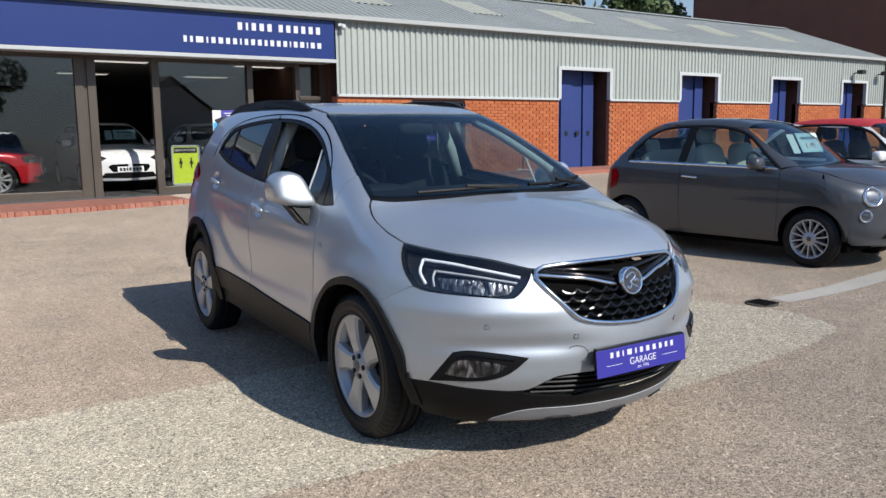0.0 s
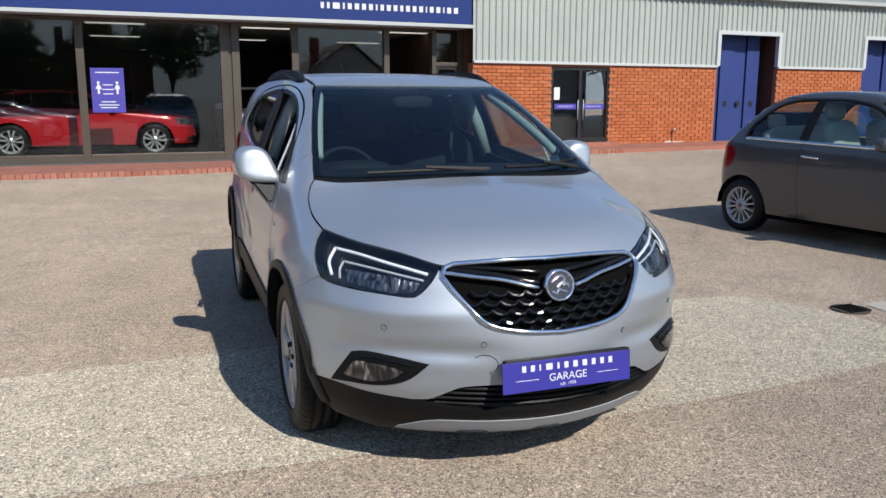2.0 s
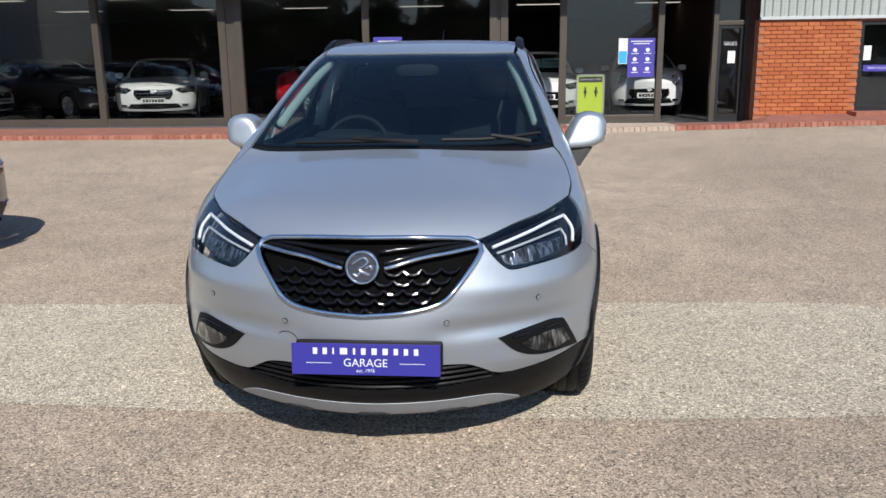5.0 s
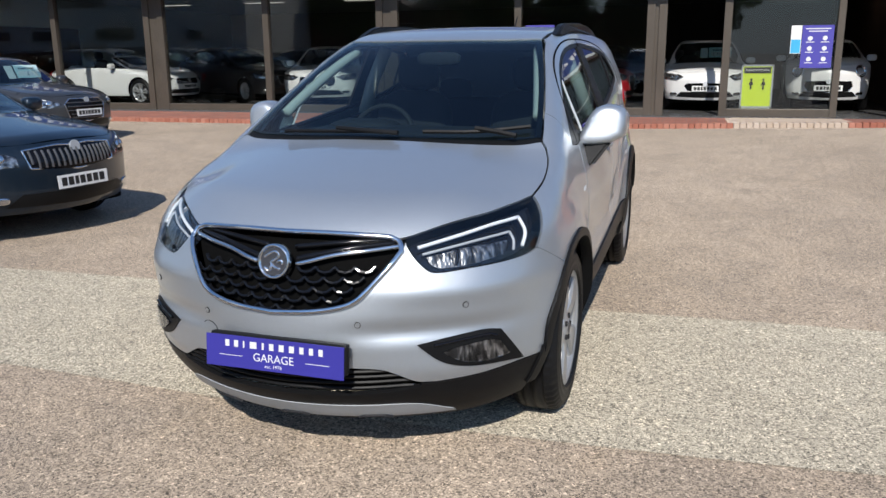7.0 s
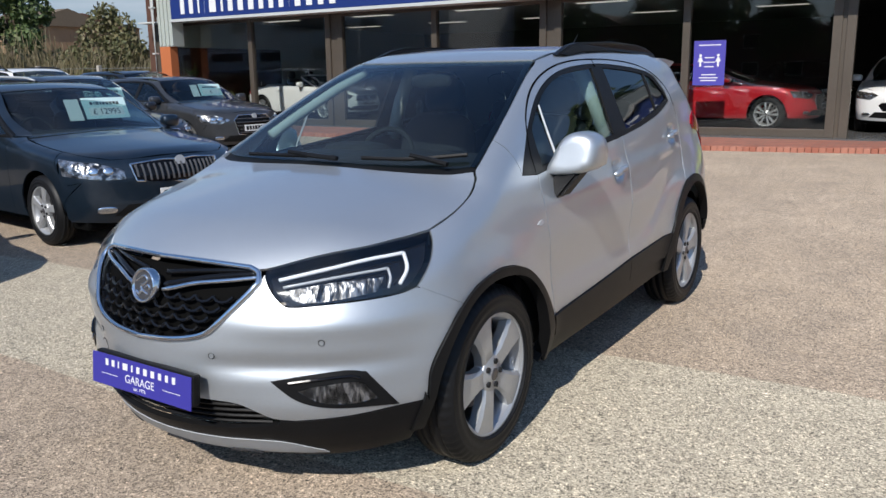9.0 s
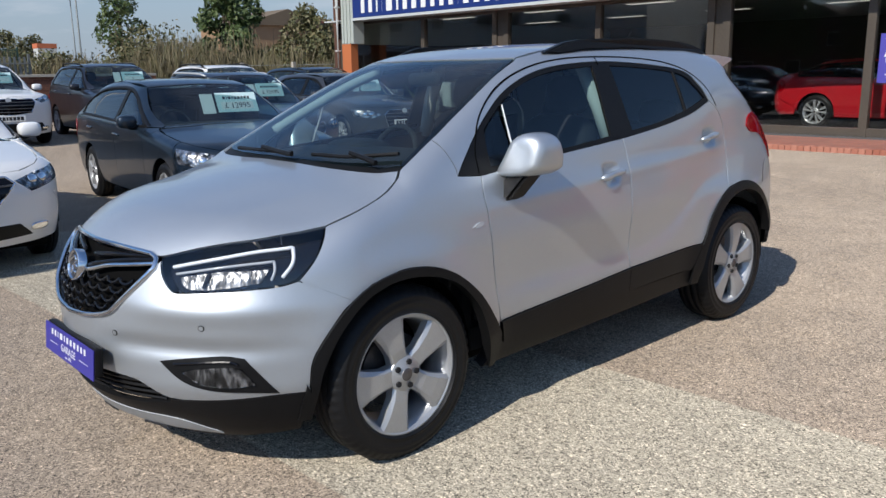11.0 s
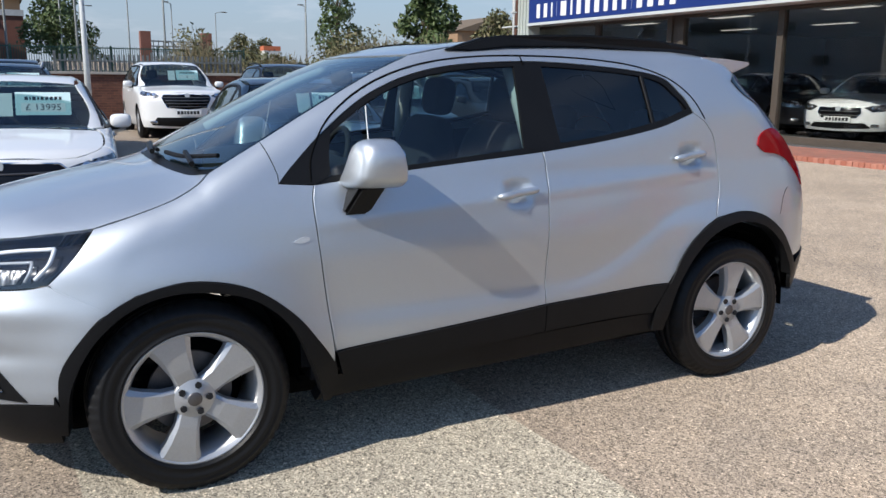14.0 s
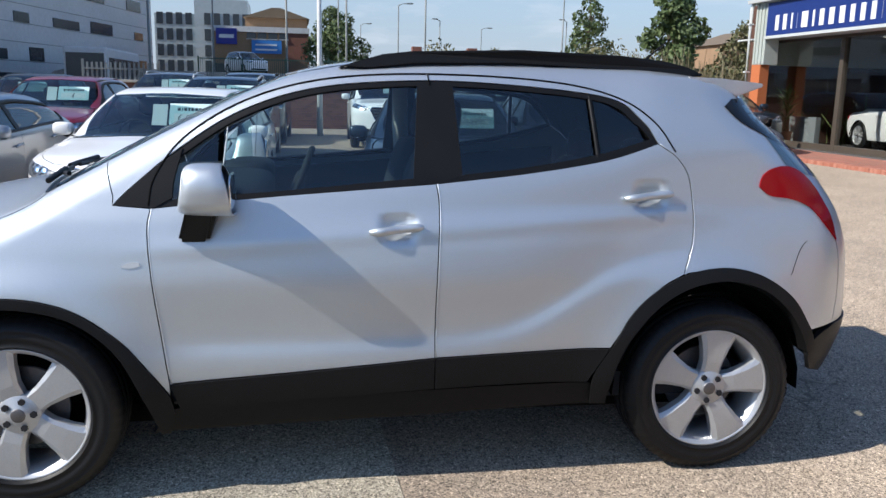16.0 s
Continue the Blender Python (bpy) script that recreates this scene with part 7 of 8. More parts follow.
            q = spline([a * 0.85 + c * 0.15, (a + b) / 2 * 0.85 + c * 0.15, b * 0.85 + c * 0.15], 0.04)
            q = [S.root(np.array([[p[0], S.yc, p[2]]]), np.array([[0, -1.0, 0]]))[0] if abs(p[0]) < hw * 0.75 else p for p in q]
            part("light_guide", tube_bm([tuple((p + S.normal(p[None])[0] * 0.008) * (sd, 1, 1)) for p in q], 0.008, 6), WHITE_LED, car)
    if grille:
        gr = [f(x, z) for x, z in grille]
        o = outline(st * 0.6, *both(*[[a, b] for a, b in zip(gr, gr[1:])]))
        put(cut(S, "front", o, fine * 0.8, 0.003, 0, 0.006), "grille", GLOSS_BLACK, car, "black grille")
        if chrome_frame:
            part("grille_frame", tube_bm([tuple(p + n * 0.004) for p, n in zip(o, S.normal(o))], 0.010, 6, True), CHROME, car, "", True)
        zs_ = [z for _, z in grille]
        gp = S.flat("front", o)
        if grille_bars < 0:
            for x in np.linspace(-hw * 0.5, hw * 0.5, -grille_bars):
                q = np.array([f(x, z) for z in np.linspace(min(zs_), max(zs_), 7)])
                q = q[inside(gp, S.flat("front", q))]
                if len(q) > 1:
                    part("grille_bar", tube_bm([tuple(p + n * 0.008) for p, n in zip(q, S.normal(q))], 0.010, 6), GREY_BAR, car)
        for z in (np.linspace(min(zs_), max(zs_), grille_bars + 2)[1:-1] if grille_bars > 0 else ()):
            q = np.array([f(x, z) for x in np.linspace(-hw * 0.7, hw * 0.7, 25)])
            q = q[inside(gp, S.flat("front", q))]
            if len(q) > 1:
                part("grille_bar", tube_bm([tuple(p + n * 0.006) for p, n in zip(q, S.normal(q))], 0.008, 6), GREY_BAR, car)
        p = f(0, max(zs_) - 0.02)
        bd = part("badge", cyl_bm(0.05, 0.012, 24), SATIN, car, "round chrome emblem")
        bd.matrix_local = pose(p[0], p[1] - 0.012, p[2], 80)
    lg = low_grille or [(0, 0.40), (hw * 0.55, 0.40), (hw * 0.66, 0.30), (0, 0.28)]
    q = [f(x, z) for x, z in lg]
    put(cut(S, "front", outline(st * 0.6, *both(*[[a, b] for a, b in zip(q, q[1:])])), fine * 0.8, 0.003, 0, 0.005), "lower_grille", BLACK_TRIM, car, "black lower grille")
    if fogs:
        for sd in (1, -1):
            p = f(hw * 0.72, 0.36)
            n = S.normal(p[None])[0]
            fgl = part("fog_lamp", rounded(0.085, 0.032, 0.012, 0.8, 0.7, 16), CHROME, car, "", True)
            fgl.matrix_local = Matrix.Translation((p + n * 0.004) * (sd, 1, 1)) @ Vector(n * (sd, 1, 1)).to_track_quat("Z", "Y").to_matrix().to_4x4()
    if plate:
        p = f(0, plate if plate is not True else 0.47)
        number_plate(car, pose(0, p[1] - 0.018, p[2], 86))
    # handles and mirrors
    for k, (yd, dd) in enumerate(zip((y2 - 0.14, wb - 0.16), dl)):
        for d, sd in zip(dd, (1, -1)):
            zz = belt(yd) - 0.13
            q = spline([s(yd - 0.10, zz - 0.006), s(yd, zz), s(yd + 0.10, zz + 0.006)], 0.04)
            part("door_handle", tube_bm([tuple((p + np.array((0.018, 0, 0))) * (sd, 1, 1)) for p in q], 0.013, 6), CHROME if chrome_frame == 2 else mat, d, "", True)
    for sd in (1, -1):
        mi = part("door_mirror", rounded(0.10, 0.07, 0.068, 0.6, 0.6, 16, pose(sd * (hw + 0.07), y1 + 0.22, belt(y1) + 0.06)), mat, car, "", True)
        part("mirror_foot", rounded(0.09, 0.03, 0.025, 0.6, 0.6, 10, pose(sd * (hw - 0.02), y1 + 0.21, belt(y1) + 0.0)), BLACK_TRIM, mi, "", True)
    if rails:
        for sd in (1, -1):
            q = spline([t(xr + 0.0, yrf + 0.25) + (0, 0, 0.0), t(xr + 0.02, yrf + 0.40) + (0, 0, 0.045), t(xr + 0.02, (yrf + yrr) / 2) + (0, 0, 0.05), t(xr - 0.01, yrr - 0.12) + (0, 0, 0.045), t(xr - 0.02, yrr) + (0, 0, 0.0)], 0.15)
            part("roof_rail", tube_bm([tuple(np.array(p) * (sd, 1, 1)) for p in q], 0.018, 8), SATIN if rails == 2 else BLACK_TRIM, car, "", True)
    for y in (0.0, wb):
        for sd in (1, -1):
            wheel(car, (sd * (hw - 0.115), y, R), sd, R, rim, 0.19, sty, 40, 11)
            v, fc = [], []
            for i in range(11):
                a = math.pi * i / 10
                for x in (hw - 0.03, hw - 0.36):
                    v.append((sd * x, y + (ar + 0.005) * math.cos(a), R + (ar + 0.005) * math.sin(a)))
            for i in range(10):
                fc.append((2 * i, 2 * i + 1, 2 * i + 3, 2 * i + 2))
            mesh_ob("wheel_arch_liner", v, fc, SEAM, car)
    part("underbody", box_bm(-hw + 0.14, hw - 0.14, -fo + 0.35, E - 0.3, 0.17, 0.28, 0.03), SEAM, car)
    part("cabin_tub", box_bm(-hw + 0.10, hw - 0.10, ycow + 0.25, E - 0.35, 0.28, 0.36), DARK, car)
    part("bulkhead", box_bm(-hw + 0.12, hw - 0.12, ycow + 0.22, ycow + 0.26, 0.32, zcow - 0.10), DARK, car)
    part("dashboard", rounded(hw * 0.80, 0.24, 0.11, 0.35, 0.4, 20, pose(0, ycow + 0.40, zcow - 0.12)), DARK, car, "", True)
    part("boot_trim", box_bm(-hw + 0.14, hw - 0.14, tip - 0.1, E - 0.4, 0.36, min(0.8, zb - 0.1)), DARK, car)
    steering(car, -0.35, ycow + 0.72, zcow - 0.06)
    seats(car, S, (-0.35, 0.35), ycow + 0.98, 0.48 if zr < 1.55 else 0.60, seat, None if open_top else min(ycow + 1.75, tip - 0.5))
    if price:
        # price card behind the screen, and a white sheet beside it
        m = pose(0.30, (ycow + yrf) / 2 + 0.06 + 0.04, (zcow + zr) / 2 - 0.045, 62 + tilt)
        cd = part("price_card", box_bm(-0.24, 0.24, -0.12, 0.12, -0.002, 0.002), CARD, car, "pale blue price card")
        cd.matrix_local = m
        cd2 = part("price_strip", box_bm(-0.19, 0.19, -0.085, 0.005, 0.002, 0.0035), PAPER, cd)
        text_ob(price, 0.095, pose(0, -0.042, 0.004), BLACK_INK, cd, 0.0005)
        bars_text(cd, pose(0, 0.055, 0.0022), 0.32, 0.035, BLACK_INK, [1, 0.4, 1, 0.6, 0.9, 0.9, 0.9, 0.9, 0.8], 0.4)
        sh = part("paper_sheet", box_bm(-0.075, 0.075, -0.12, 0.12, -0.001, 0.001), PAPER, car, "white paper sheet")
        sh.matrix_local = pose(-0.04, (ycow + yrf) / 2 + 0.06 + 0.05, (zcow + zr) / 2 - 0.055, 62 + tilt)
    return car


DARK_LAMP = Mat("clear_lamp", (0.3, 0.3, 0.3), 0.16, 0.85, Coat_Weight=1.0, Coat_Roughness=0.02)
DARK_LAMP.color(DARK_LAMP.ramp(DARK_LAMP.noise(16.0, 2, 0.5), (0.40, 0.03), (0.52, 0.30), (0.66, 0.62)))
DARK_LAMP.bump(DARK_LAMP.noise(40.0, 1), 0.5, 0.01)
DARK_LAMP = DARK_LAMP.m
GREY_BAR = plain("grey_bar", (0.10, 0.10, 0.105), 0.3, 0.4, 0.1, 30)
HATCH = dict(fo=0.86, wb=2.62, ro=0.75, hw=0.89, zn=0.80, zcow=0.99, ycow=0.28, yrf=1.05, zr=1.43, yrr=2.75, ytail=3.12, ztail=1.02, zb=0.94, zbr=1.0)
SALOON = dict(fo=0.90, wb=2.70, ro=1.05, hw=0.905, zn=0.80, zcow=0.99, ycow=0.34, yrf=1.20, zr=1.45, yrr=2.55, ytail=3.30, ztail=1.06, zb=0.94, zbr=1.0)
SUV = dict(fo=0.90, wb=2.67, ro=0.90, hw=0.92, zn=0.97, zcow=1.12, ycow=0.30, yrf=1.10, zr=1.64, yrr=2.95, ytail=3.30, ztail=1.15, zb=1.06, zbr=1.16)
MINI = dict(fo=0.70, wb=2.30, ro=0.55, hw=0.81, zn=0.86, zcow=1.05, ycow=0.12, yrf=0.84, zr=1.55, yrr=1.98, ytail=2.66, ztail=0.98, zb=0.98, zbr=1.02, fbow=0.55, rear_lean=0.13)
ROADSTER = dict(fo=0.86, wb=2.45, ro=0.85, hw=0.89, zn=0.76, zcow=0.95, ycow=0.35, yrf=1.05, zr=1.28, yrr=1.60, ytail=2.25, ztail=0.96, zb=0.90, zbr=0.94)

GREY_PAINT = paint("graphite_paint", (0.055, 0.061, 0.070), 0.25, 0.35, 0.3)
NAVY_PAINT = paint("dark_blue_grey_paint", (0.012, 0.023, 0.038), 0.5, 0.35, 0.3)
SLATE_PAINT = paint("slate_paint", (0.06, 0.062, 0.066), 0.5, 0.35, 0.3)
BLACK_PAINT = paint("black_paint", (0.012, 0.013, 0.018), 0.2, 0.3)
WHITE_PAINT = paint("white_paint", (0.80, 0.80, 0.79), 0.0, 0.35)
RED_PAINT = paint("red_paint", (0.48, 0.012, 0.02), 0.1, 0.3)
MAROON_PAINT = paint("maroon_paint", (0.22, 0.012, 0.03), 0.3, 0.3)
PALE_PAINT = paint("pale_silver_paint", (0.27, 0.30, 0.34), 0.6, 0.35, 0.3)
SOFT_TOP = plain("black_fabric", (0.02, 0.02, 0.022), 0.9, 0, 0.2, 60, 0.3)
RED_TOP = plain("red_fabric", (0.42, 0.03, 0.04), 0.85, 0, 0.15, 60, 0.3)


def stand(x, y, rz, dy=0.0):
    """A pose on the yard for a car whose front axle is at (x, y)."""
    return pose(x, y, float(rise(np.array([x]), np.array([y]))[0]) + dy, 0, 0, rz)


SPOKES10, SPOKES14, TWIN5 = (10, 0.012, 0.017, 0), (14, 0.008, 0.011, 0), (5, 0.015, 0.024, 0.055)
# beside the crossover
generic_car("small_hatchback", stand(8.62, 4.62, 5.0), "grey two-door retro hatchback with ivory seats and a price card", GREY_PAINT, MINI, 0.295, 0.20, SPOKES14, 2, fine=0.035, seat=IVORY,
            price="£  495", round_lamps=[(0.56, 0.74, 0.095), (0.62, 0.55, 0.060)], low_grille=[(0, 0.42), (0.40, 0.40), (0.44, 0.32), (0, 0.31)], chrome_frame=2, fogs=False, plate=0.45)
generic_car("convertible_car", stand(11.45, 4.75, 1.0), "white small convertible with a red folded fabric roof", WHITE_PAINT, MINI, 0.295, 0.20, SPOKES14, 2, roof_mat=RED_TOP, round_lamps=[(0.56, 0.74, 0.095)], fogs=False)
# first row along the left
generic_car("saloon_car", stand(-1.78, 5.62, 83), "dark blue-grey hatchback with a slatted chrome grille and a price card", NAVY_PAINT, SALOON, 0.32, 0.215, (5, 0.026, 0.042, 0), 4, fine=0.035, price="£ 12995",
            lamps=[("f", 0.50, 0.70), ("f", 0.66, 0.755), ("s", -0.34, 0.80), ("s", -0.42, 0.66), ("f", 0.66, 0.62), ("f", 0.50, 0.62)], grille=[(0, 0.755), (0.16, 0.765), (0.44, 0.74), (0.42, 0.60), (0, 0.565)], grille_bars=-19, plate=0.47)
generic_car("estate_car", stand(-1.62, 2.64, 85), "white large hatchback with a chrome winged grille and a price card", WHITE_PAINT, SALOON, 0.32, 0.215, TWIN5, 4, fine=0.035, price="£ 13995",
            lamps=[("f", 0.50, 0.72), ("f", 0.66, 0.765), ("s", -0.34, 0.80), ("s", -0.42, 0.70), ("f", 0.62, 0.63)], grille=[(0, 0.77), (0.44, 0.75), (0.50, 0.70), (0.36, 0.56), (0, 0.53)], grille_bars=2, plate=0.40)
generic_car("hatchback_car", stand(-6.30, 11.20, 84), "dark grey hatchback with a large frame grille and a price card", SLATE_PAINT, HATCH, 0.315, 0.215, TWIN5, 4, fine=0.04, price="£",
            lamps=[("f", 0.44, 0.665), ("f", 0.62, 0.735), ("s", -0.34, 0.76), ("s", -0.44, 0.64), ("f", 0.62, 0.60)], grille=[(0, 0.74), (0.30, 0.74), (0.40, 0.66), (0.34, 0.42), (0, 0.38)], grille_bars=5, plate=0.52)
generic_car("dark_hatchback", stand(-5.4, 8.35, 86), "black hatchback with silver roof rails and a price card", BLACK_PAINT, dict(HATCH, zr=1.52), 0.32, 0.21, TWIN5, 4, price="£ 12495", rails=2, grille=[(0, 0.74), (0.40, 0.72), (0.36, 0.56), (0, 0.54)])
# second row
generic_car("white_suv", stand(-12.2, 6.2, 88), "white sport utility car with a dark barred grille", WHITE_PAINT, SUV, 0.345, 0.225, TWIN5, 4, fine=0.04, price="£",
            lamps=[("f", 0.50, 0.90), ("f", 0.64, 0.955), ("s", -0.30, 1.00), ("s", -0.36, 0.93), ("f", 0.64, 0.84)], grille=[(0, 0.93), (0.46, 0.92), (0.50, 0.86), (0.40, 0.66), (0, 0.62)], grille_bars=4, plate=0.56, low_grille=[(0, 0.46), (0.6, 0.46), (0.7, 0.30), (0, 0.26)])
generic_car("black_suv", stand(-11.6, 8.75, 86), "black sport utility car with a price card", BLACK_PAINT, SUV, 0.345, 0.225, TWIN5, 4, price="£", grille=[(0, 0.90), (0.46, 0.88), (0.40, 0.66), (0, 0.62)], rails=1)
generic_car("white_estate", stand(-11.3, 11.5, 85), "white estate car with roof rails", WHITE_PAINT, dict(SUV, zr=1.60), 0.34, 0.22, TWIN5, 4, rails=1, grille=[(0, 0.90), (0.46, 0.88), (0.40, 0.66), (0, 0.62)])
generic_car("dark_estate", stand(-11.0, 14.1, 85), "dark blue estate car", NAVY_PAINT, dict(SUV, zr=1.54), 0.34, 0.22, TWIN5, 4, grille=[(0, 0.90), (0.46, 0.88), (0.40, 0.66), (0, 0.62)])
generic_car("dark_suv", stand(-8.2, 2.75, 88), "dark blue sport utility car with silver roof rails", NAVY_PAINT, dict(SUV, zr=1.58), 0.34, 0.22, TWIN5, 4, rails=2, price="£ 16895", grille=[(0, 0.90), (0.46, 0.88), (0.40, 0.66), (0, 0.62)])
generic_car("dark_suv", stand(-13.2, 2.95, 88), "black sport utility car behind the others", BLACK_PAINT, SUV, 0.345, 0.22, TWIN5, 4, rails=1, grille=[(0, 0.90), (0.46, 0.88), (0.40, 0.66), (0, 0.62)])
generic_car("silver_saloon", stand(-0.9, 0.40, 88), "pale silver saloon car", PALE_PAINT, dict(SALOON, zr=1.37), 0.32, 0.215, TWIN5, 4, fine=0.04, grille=[(0, 0.75), (0.40, 0.74), (0.36, 0.58), (0, 0.55)])
generic_car("red_hatchback", stand(-7.2, 0.15, 87), "dark red hatchback with a price card", MAROON_PAINT, dict(HATCH, zr=1.53, zcow=1.05, zn=0.86, zb=1.0, zbr=1.06), 0.32, 0.21, TWIN5, 4, price="£", grille=[(0, 0.78), (0.40, 0.76), (0.36, 0.58), (0, 0.55)])
generic_car("grey_estate", stand(-13.6, 0.95, 86), "grey estate car with silver roof rails", SLATE_PAINT, dict(SUV, zr=1.60), 0.34, 0.22, TWIN5, 4, rails=2, price="£", grille=[(0, 0.90), (0.46, 0.88), (0.40, 0.66), (0, 0.62)])
generic_car("blue_hatchback", stand(-12.4, -1.9, 86), "dark blue hatchback at the end of the yard", NAVY_PAINT, dict(HATCH, zr=1.50), 0.32, 0.21, TWIN5, 4, price="£", grille=[(0, 0.74), (0.40, 0.72), (0.36, 0.56), (0, 0.54)])


# ---- cars in the showroom ----
def inside_at(x, y, rz):
    return pose(x, y, FLOOR, 0, 0, rz)


generic_car("red_convertible", inside_at(1.95, 18.65, 88), "bright red convertible with a black fabric roof in the showroom", RED_PAINT, dict(SALOON, zr=1.38, hw=0.92), 0.33, 0.235, (5, 0.016, 0.03, 0.06), 2, fine=0.05, roof_mat=SOFT_TOP, grille=[(0, 0.70), (0.36, 0.70), (0.44, 0.60), (0.36, 0.42), (0, 0.38)])
generic_car("white_hatchback", inside_at(4.32, 18.3, 0), "white hatchback with a black grille in the showroom", WHITE_PAINT, dict(HATCH, hw=0.86, zr=1.47), 0.31, 0.21, TWIN5, 4, fine=0.05, price="£ 13995", grille=[(0, 0.58), (0.36, 0.57), (0.42, 0.52), (0.34, 0.42), (0, 0.41)], chrome_frame=False)
generic_car("retro_hatchback", inside_at(6.72, 18.6, -4), "white retro hatchback with round lamps in the showroom", WHITE_PAINT, dict(MINI, fo=0.80, zr=1.45, zn=0.92, zcow=1.08), 0.31, 0.21, TWIN5, 2, fine=0.05, round_lamps=[(0.58, 0.80, 0.115)], grille=[(0, 0.62), (0.42, 0.60), (0.44, 0.50), (0.36, 0.40), (0, 0.38)], chrome_frame=True)
generic_car("white_roadster", inside_at(-9.15, 18.4, 84), "white open roadster in the showroom", WHITE_PAINT, ROADSTER, 0.33, 0.23, TWIN5, 2, fine=0.05, open_top=True, grille=[(0, 0.66), (0.38, 0.66), (0.40, 0.54), (0, 0.50)])
generic_car("white_saloon", inside_at(-4.55, 18.35, 14), "white saloon car with a wide dark grille in the showroom", WHITE_PAINT, dict(SALOON, zr=1.44), 0.33, 0.23, TWIN5, 4, fine=0.05, grille=[(0, 0.70), (0.40, 0.70), (0.42, 0.60), (0.34, 0.50), (0, 0.48)], grille_bars=2)
for x, y, rz, nm in ((-6.6, 19.6, 62, "dark_coupe"), (-5.5, 22.6, 60, "dark_coupe"), (-0.6, 23.2, 40, "dark_saloon"), (2.2, 22.9, 20, "dark_saloon")):
    generic_car(nm, inside_at(x, y, rz), "black saloon car standing inside the showroom", BLACK_PAINT, SALOON, 0.32, 0.21, TWIN5, 4, fine=0.08, grille=[(0, 0.70), (0.40, 0.70), (0.34, 0.50), (0, 0.48)], group="dark showroom cars")


# ---- planting and distance ----
def leaf_mat(name, a, b, c):
    k = Mat(name, a, 0.6)
    rnd = k.n.new("ShaderNodeNewGeometry").outputs["Random Per Island"]
    k.color(k.mix(k.ramp(k.noise(0.7, 3), (0.4, 0.0), (0.65, 0.5)), k.ramp(rnd, (0.0, a), (0.55, b), (1.0, c)), tuple(x * 0.7 for x in a)))
    k.p.inputs["Subsurface Weight"].default_value = 0.0
    return k.m


LEAF = leaf_mat("leaf", (0.040, 0.070, 0.020), (0.078, 0.120, 0.034), (0.14, 0.175, 0.060))
LEAF_DRY = leaf_mat("dry_leaf", (0.075, 0.085, 0.030), (0.13, 0.125, 0.05), (0.20, 0.16, 0.075))
STRAW = leaf_mat("straw", (0.15, 0.12, 0.065), (0.22, 0.18, 0.10), (0.10, 0.105, 0.045))
BARK = plain("bark", (0.10, 0.075, 0.055), 0.95, 0, 0.35, 20, 0.5)
GRASS = plain("rough_grass", (0.10, 0.12, 0.04), 0.95, 0, 0.35, 8, 0.5)


def leaf_mesh(name, blobs, n, size, seed, mat, core=0.55):
    """Many small leaf clumps scattered through a crown made of blobs (x, y, z, radius)."""
    g = np.random.default_rng(seed)
    w = np.array([b[3] ** 2 for b in blobs])
    pick = g.choice(len(blobs), n, p=w / w.sum())
    d = g.normal(size=(n, 3))
    d /= np.linalg.norm(d, axis=1, keepdims=True)
    rad = core + (1 - core) * g.random(n) ** 0.6
    rad *= 1 + 0.16 * np.sin(d[:, 0] * 7 + pick) * np.cos(d[:, 2] * 6 + pick * 2)
    b = np.array(blobs)[pick]
    c = b[:, :3] + d * (b[:, 3] * rad)[:, None] * (1, 1, 0.85)
    a = d + g.normal(size=(n, 3)) * 0.7
    a /= np.linalg.norm(a, axis=1, keepdims=True)
    u = np.cross(a, g.normal(size=(n, 3)))
    u /= np.linalg.norm(u, axis=1, keepdims=True)
    v = np.cross(a, u)
    s = size * (0.6 + 0.8 * g.random(n))[:, None]
    vs = np.stack([c - u * s, c + v * s * 0.55, c + u * s, c - v * s * 0.55 + a * s * 0.25], 1).reshape(-1, 3)
    fs = [(4 * i, 4 * i + 1, 4 * i + 2, 4 * i + 3) for i in range(n)]
    me = bpy.data.meshes.new(name)
    me.from_pydata(vs.tolist(), [], fs)
    me.materials.append(mat)
    return me


def tree_parts(seed, h, r, n, size, mat, clear=0.3):
    """A trunk with limbs, and a crown."""
    g = random.Random(seed)
    bm = tube_bm([(0, 0, 0), (0.03 * h * g.uniform(-1, 1), 0.02 * h, h * 0.3), (0.03 * h * g.uniform(-1, 1), -0.02 * h, h * 0.6), (0, 0, h * 0.85)], [0.028 * h, 0.022 * h, 0.014 * h, 0.004 * h], 10)
    blobs = []
    for i in range(11):
        a = i * 2.4 + g.uniform(-0.3, 0.3)
        z = h * (clear + 0.10 + (0.92 - clear) * ((i + 0.5) / 11) ** 0.9)
        k = math.sin(min(1, (z / h - clear) / (1 - clear)) * math.pi * 0.86 + 0.35)
        d = r * 0.62 * k * g.uniform(0.6, 1.1)
        p = (d * math.cos(a), d * math.sin(a), z)
        blobs.append((*p, r * g.uniform(0.30, 0.48) * (0.55 + 0.5 * k)))
        limb = tube_bm([(0, 0, max(h * 0.18, z - d * 0.9 - 0.1 * h)), (p[0] * 0.5, p[1] * 0.5, z - 0.12 * h * 0.5), p], [0.010 * h, 0.006 * h, 0.002 * h], 6)
        tmp = bpy.data.meshes.new("limb")
        limb.to_mesh(tmp)
        bm.from_mesh(tmp)
        limb.free()
        bpy.data.meshes.remove(tmp)
    tm = bpy.data.meshes.new("trunk")
    bm.to_mesh(tm)
    bm.free()
    tm.materials.append(BARK)
    return tm, leaf_mesh("crown", blobs, n, size, seed, mat)


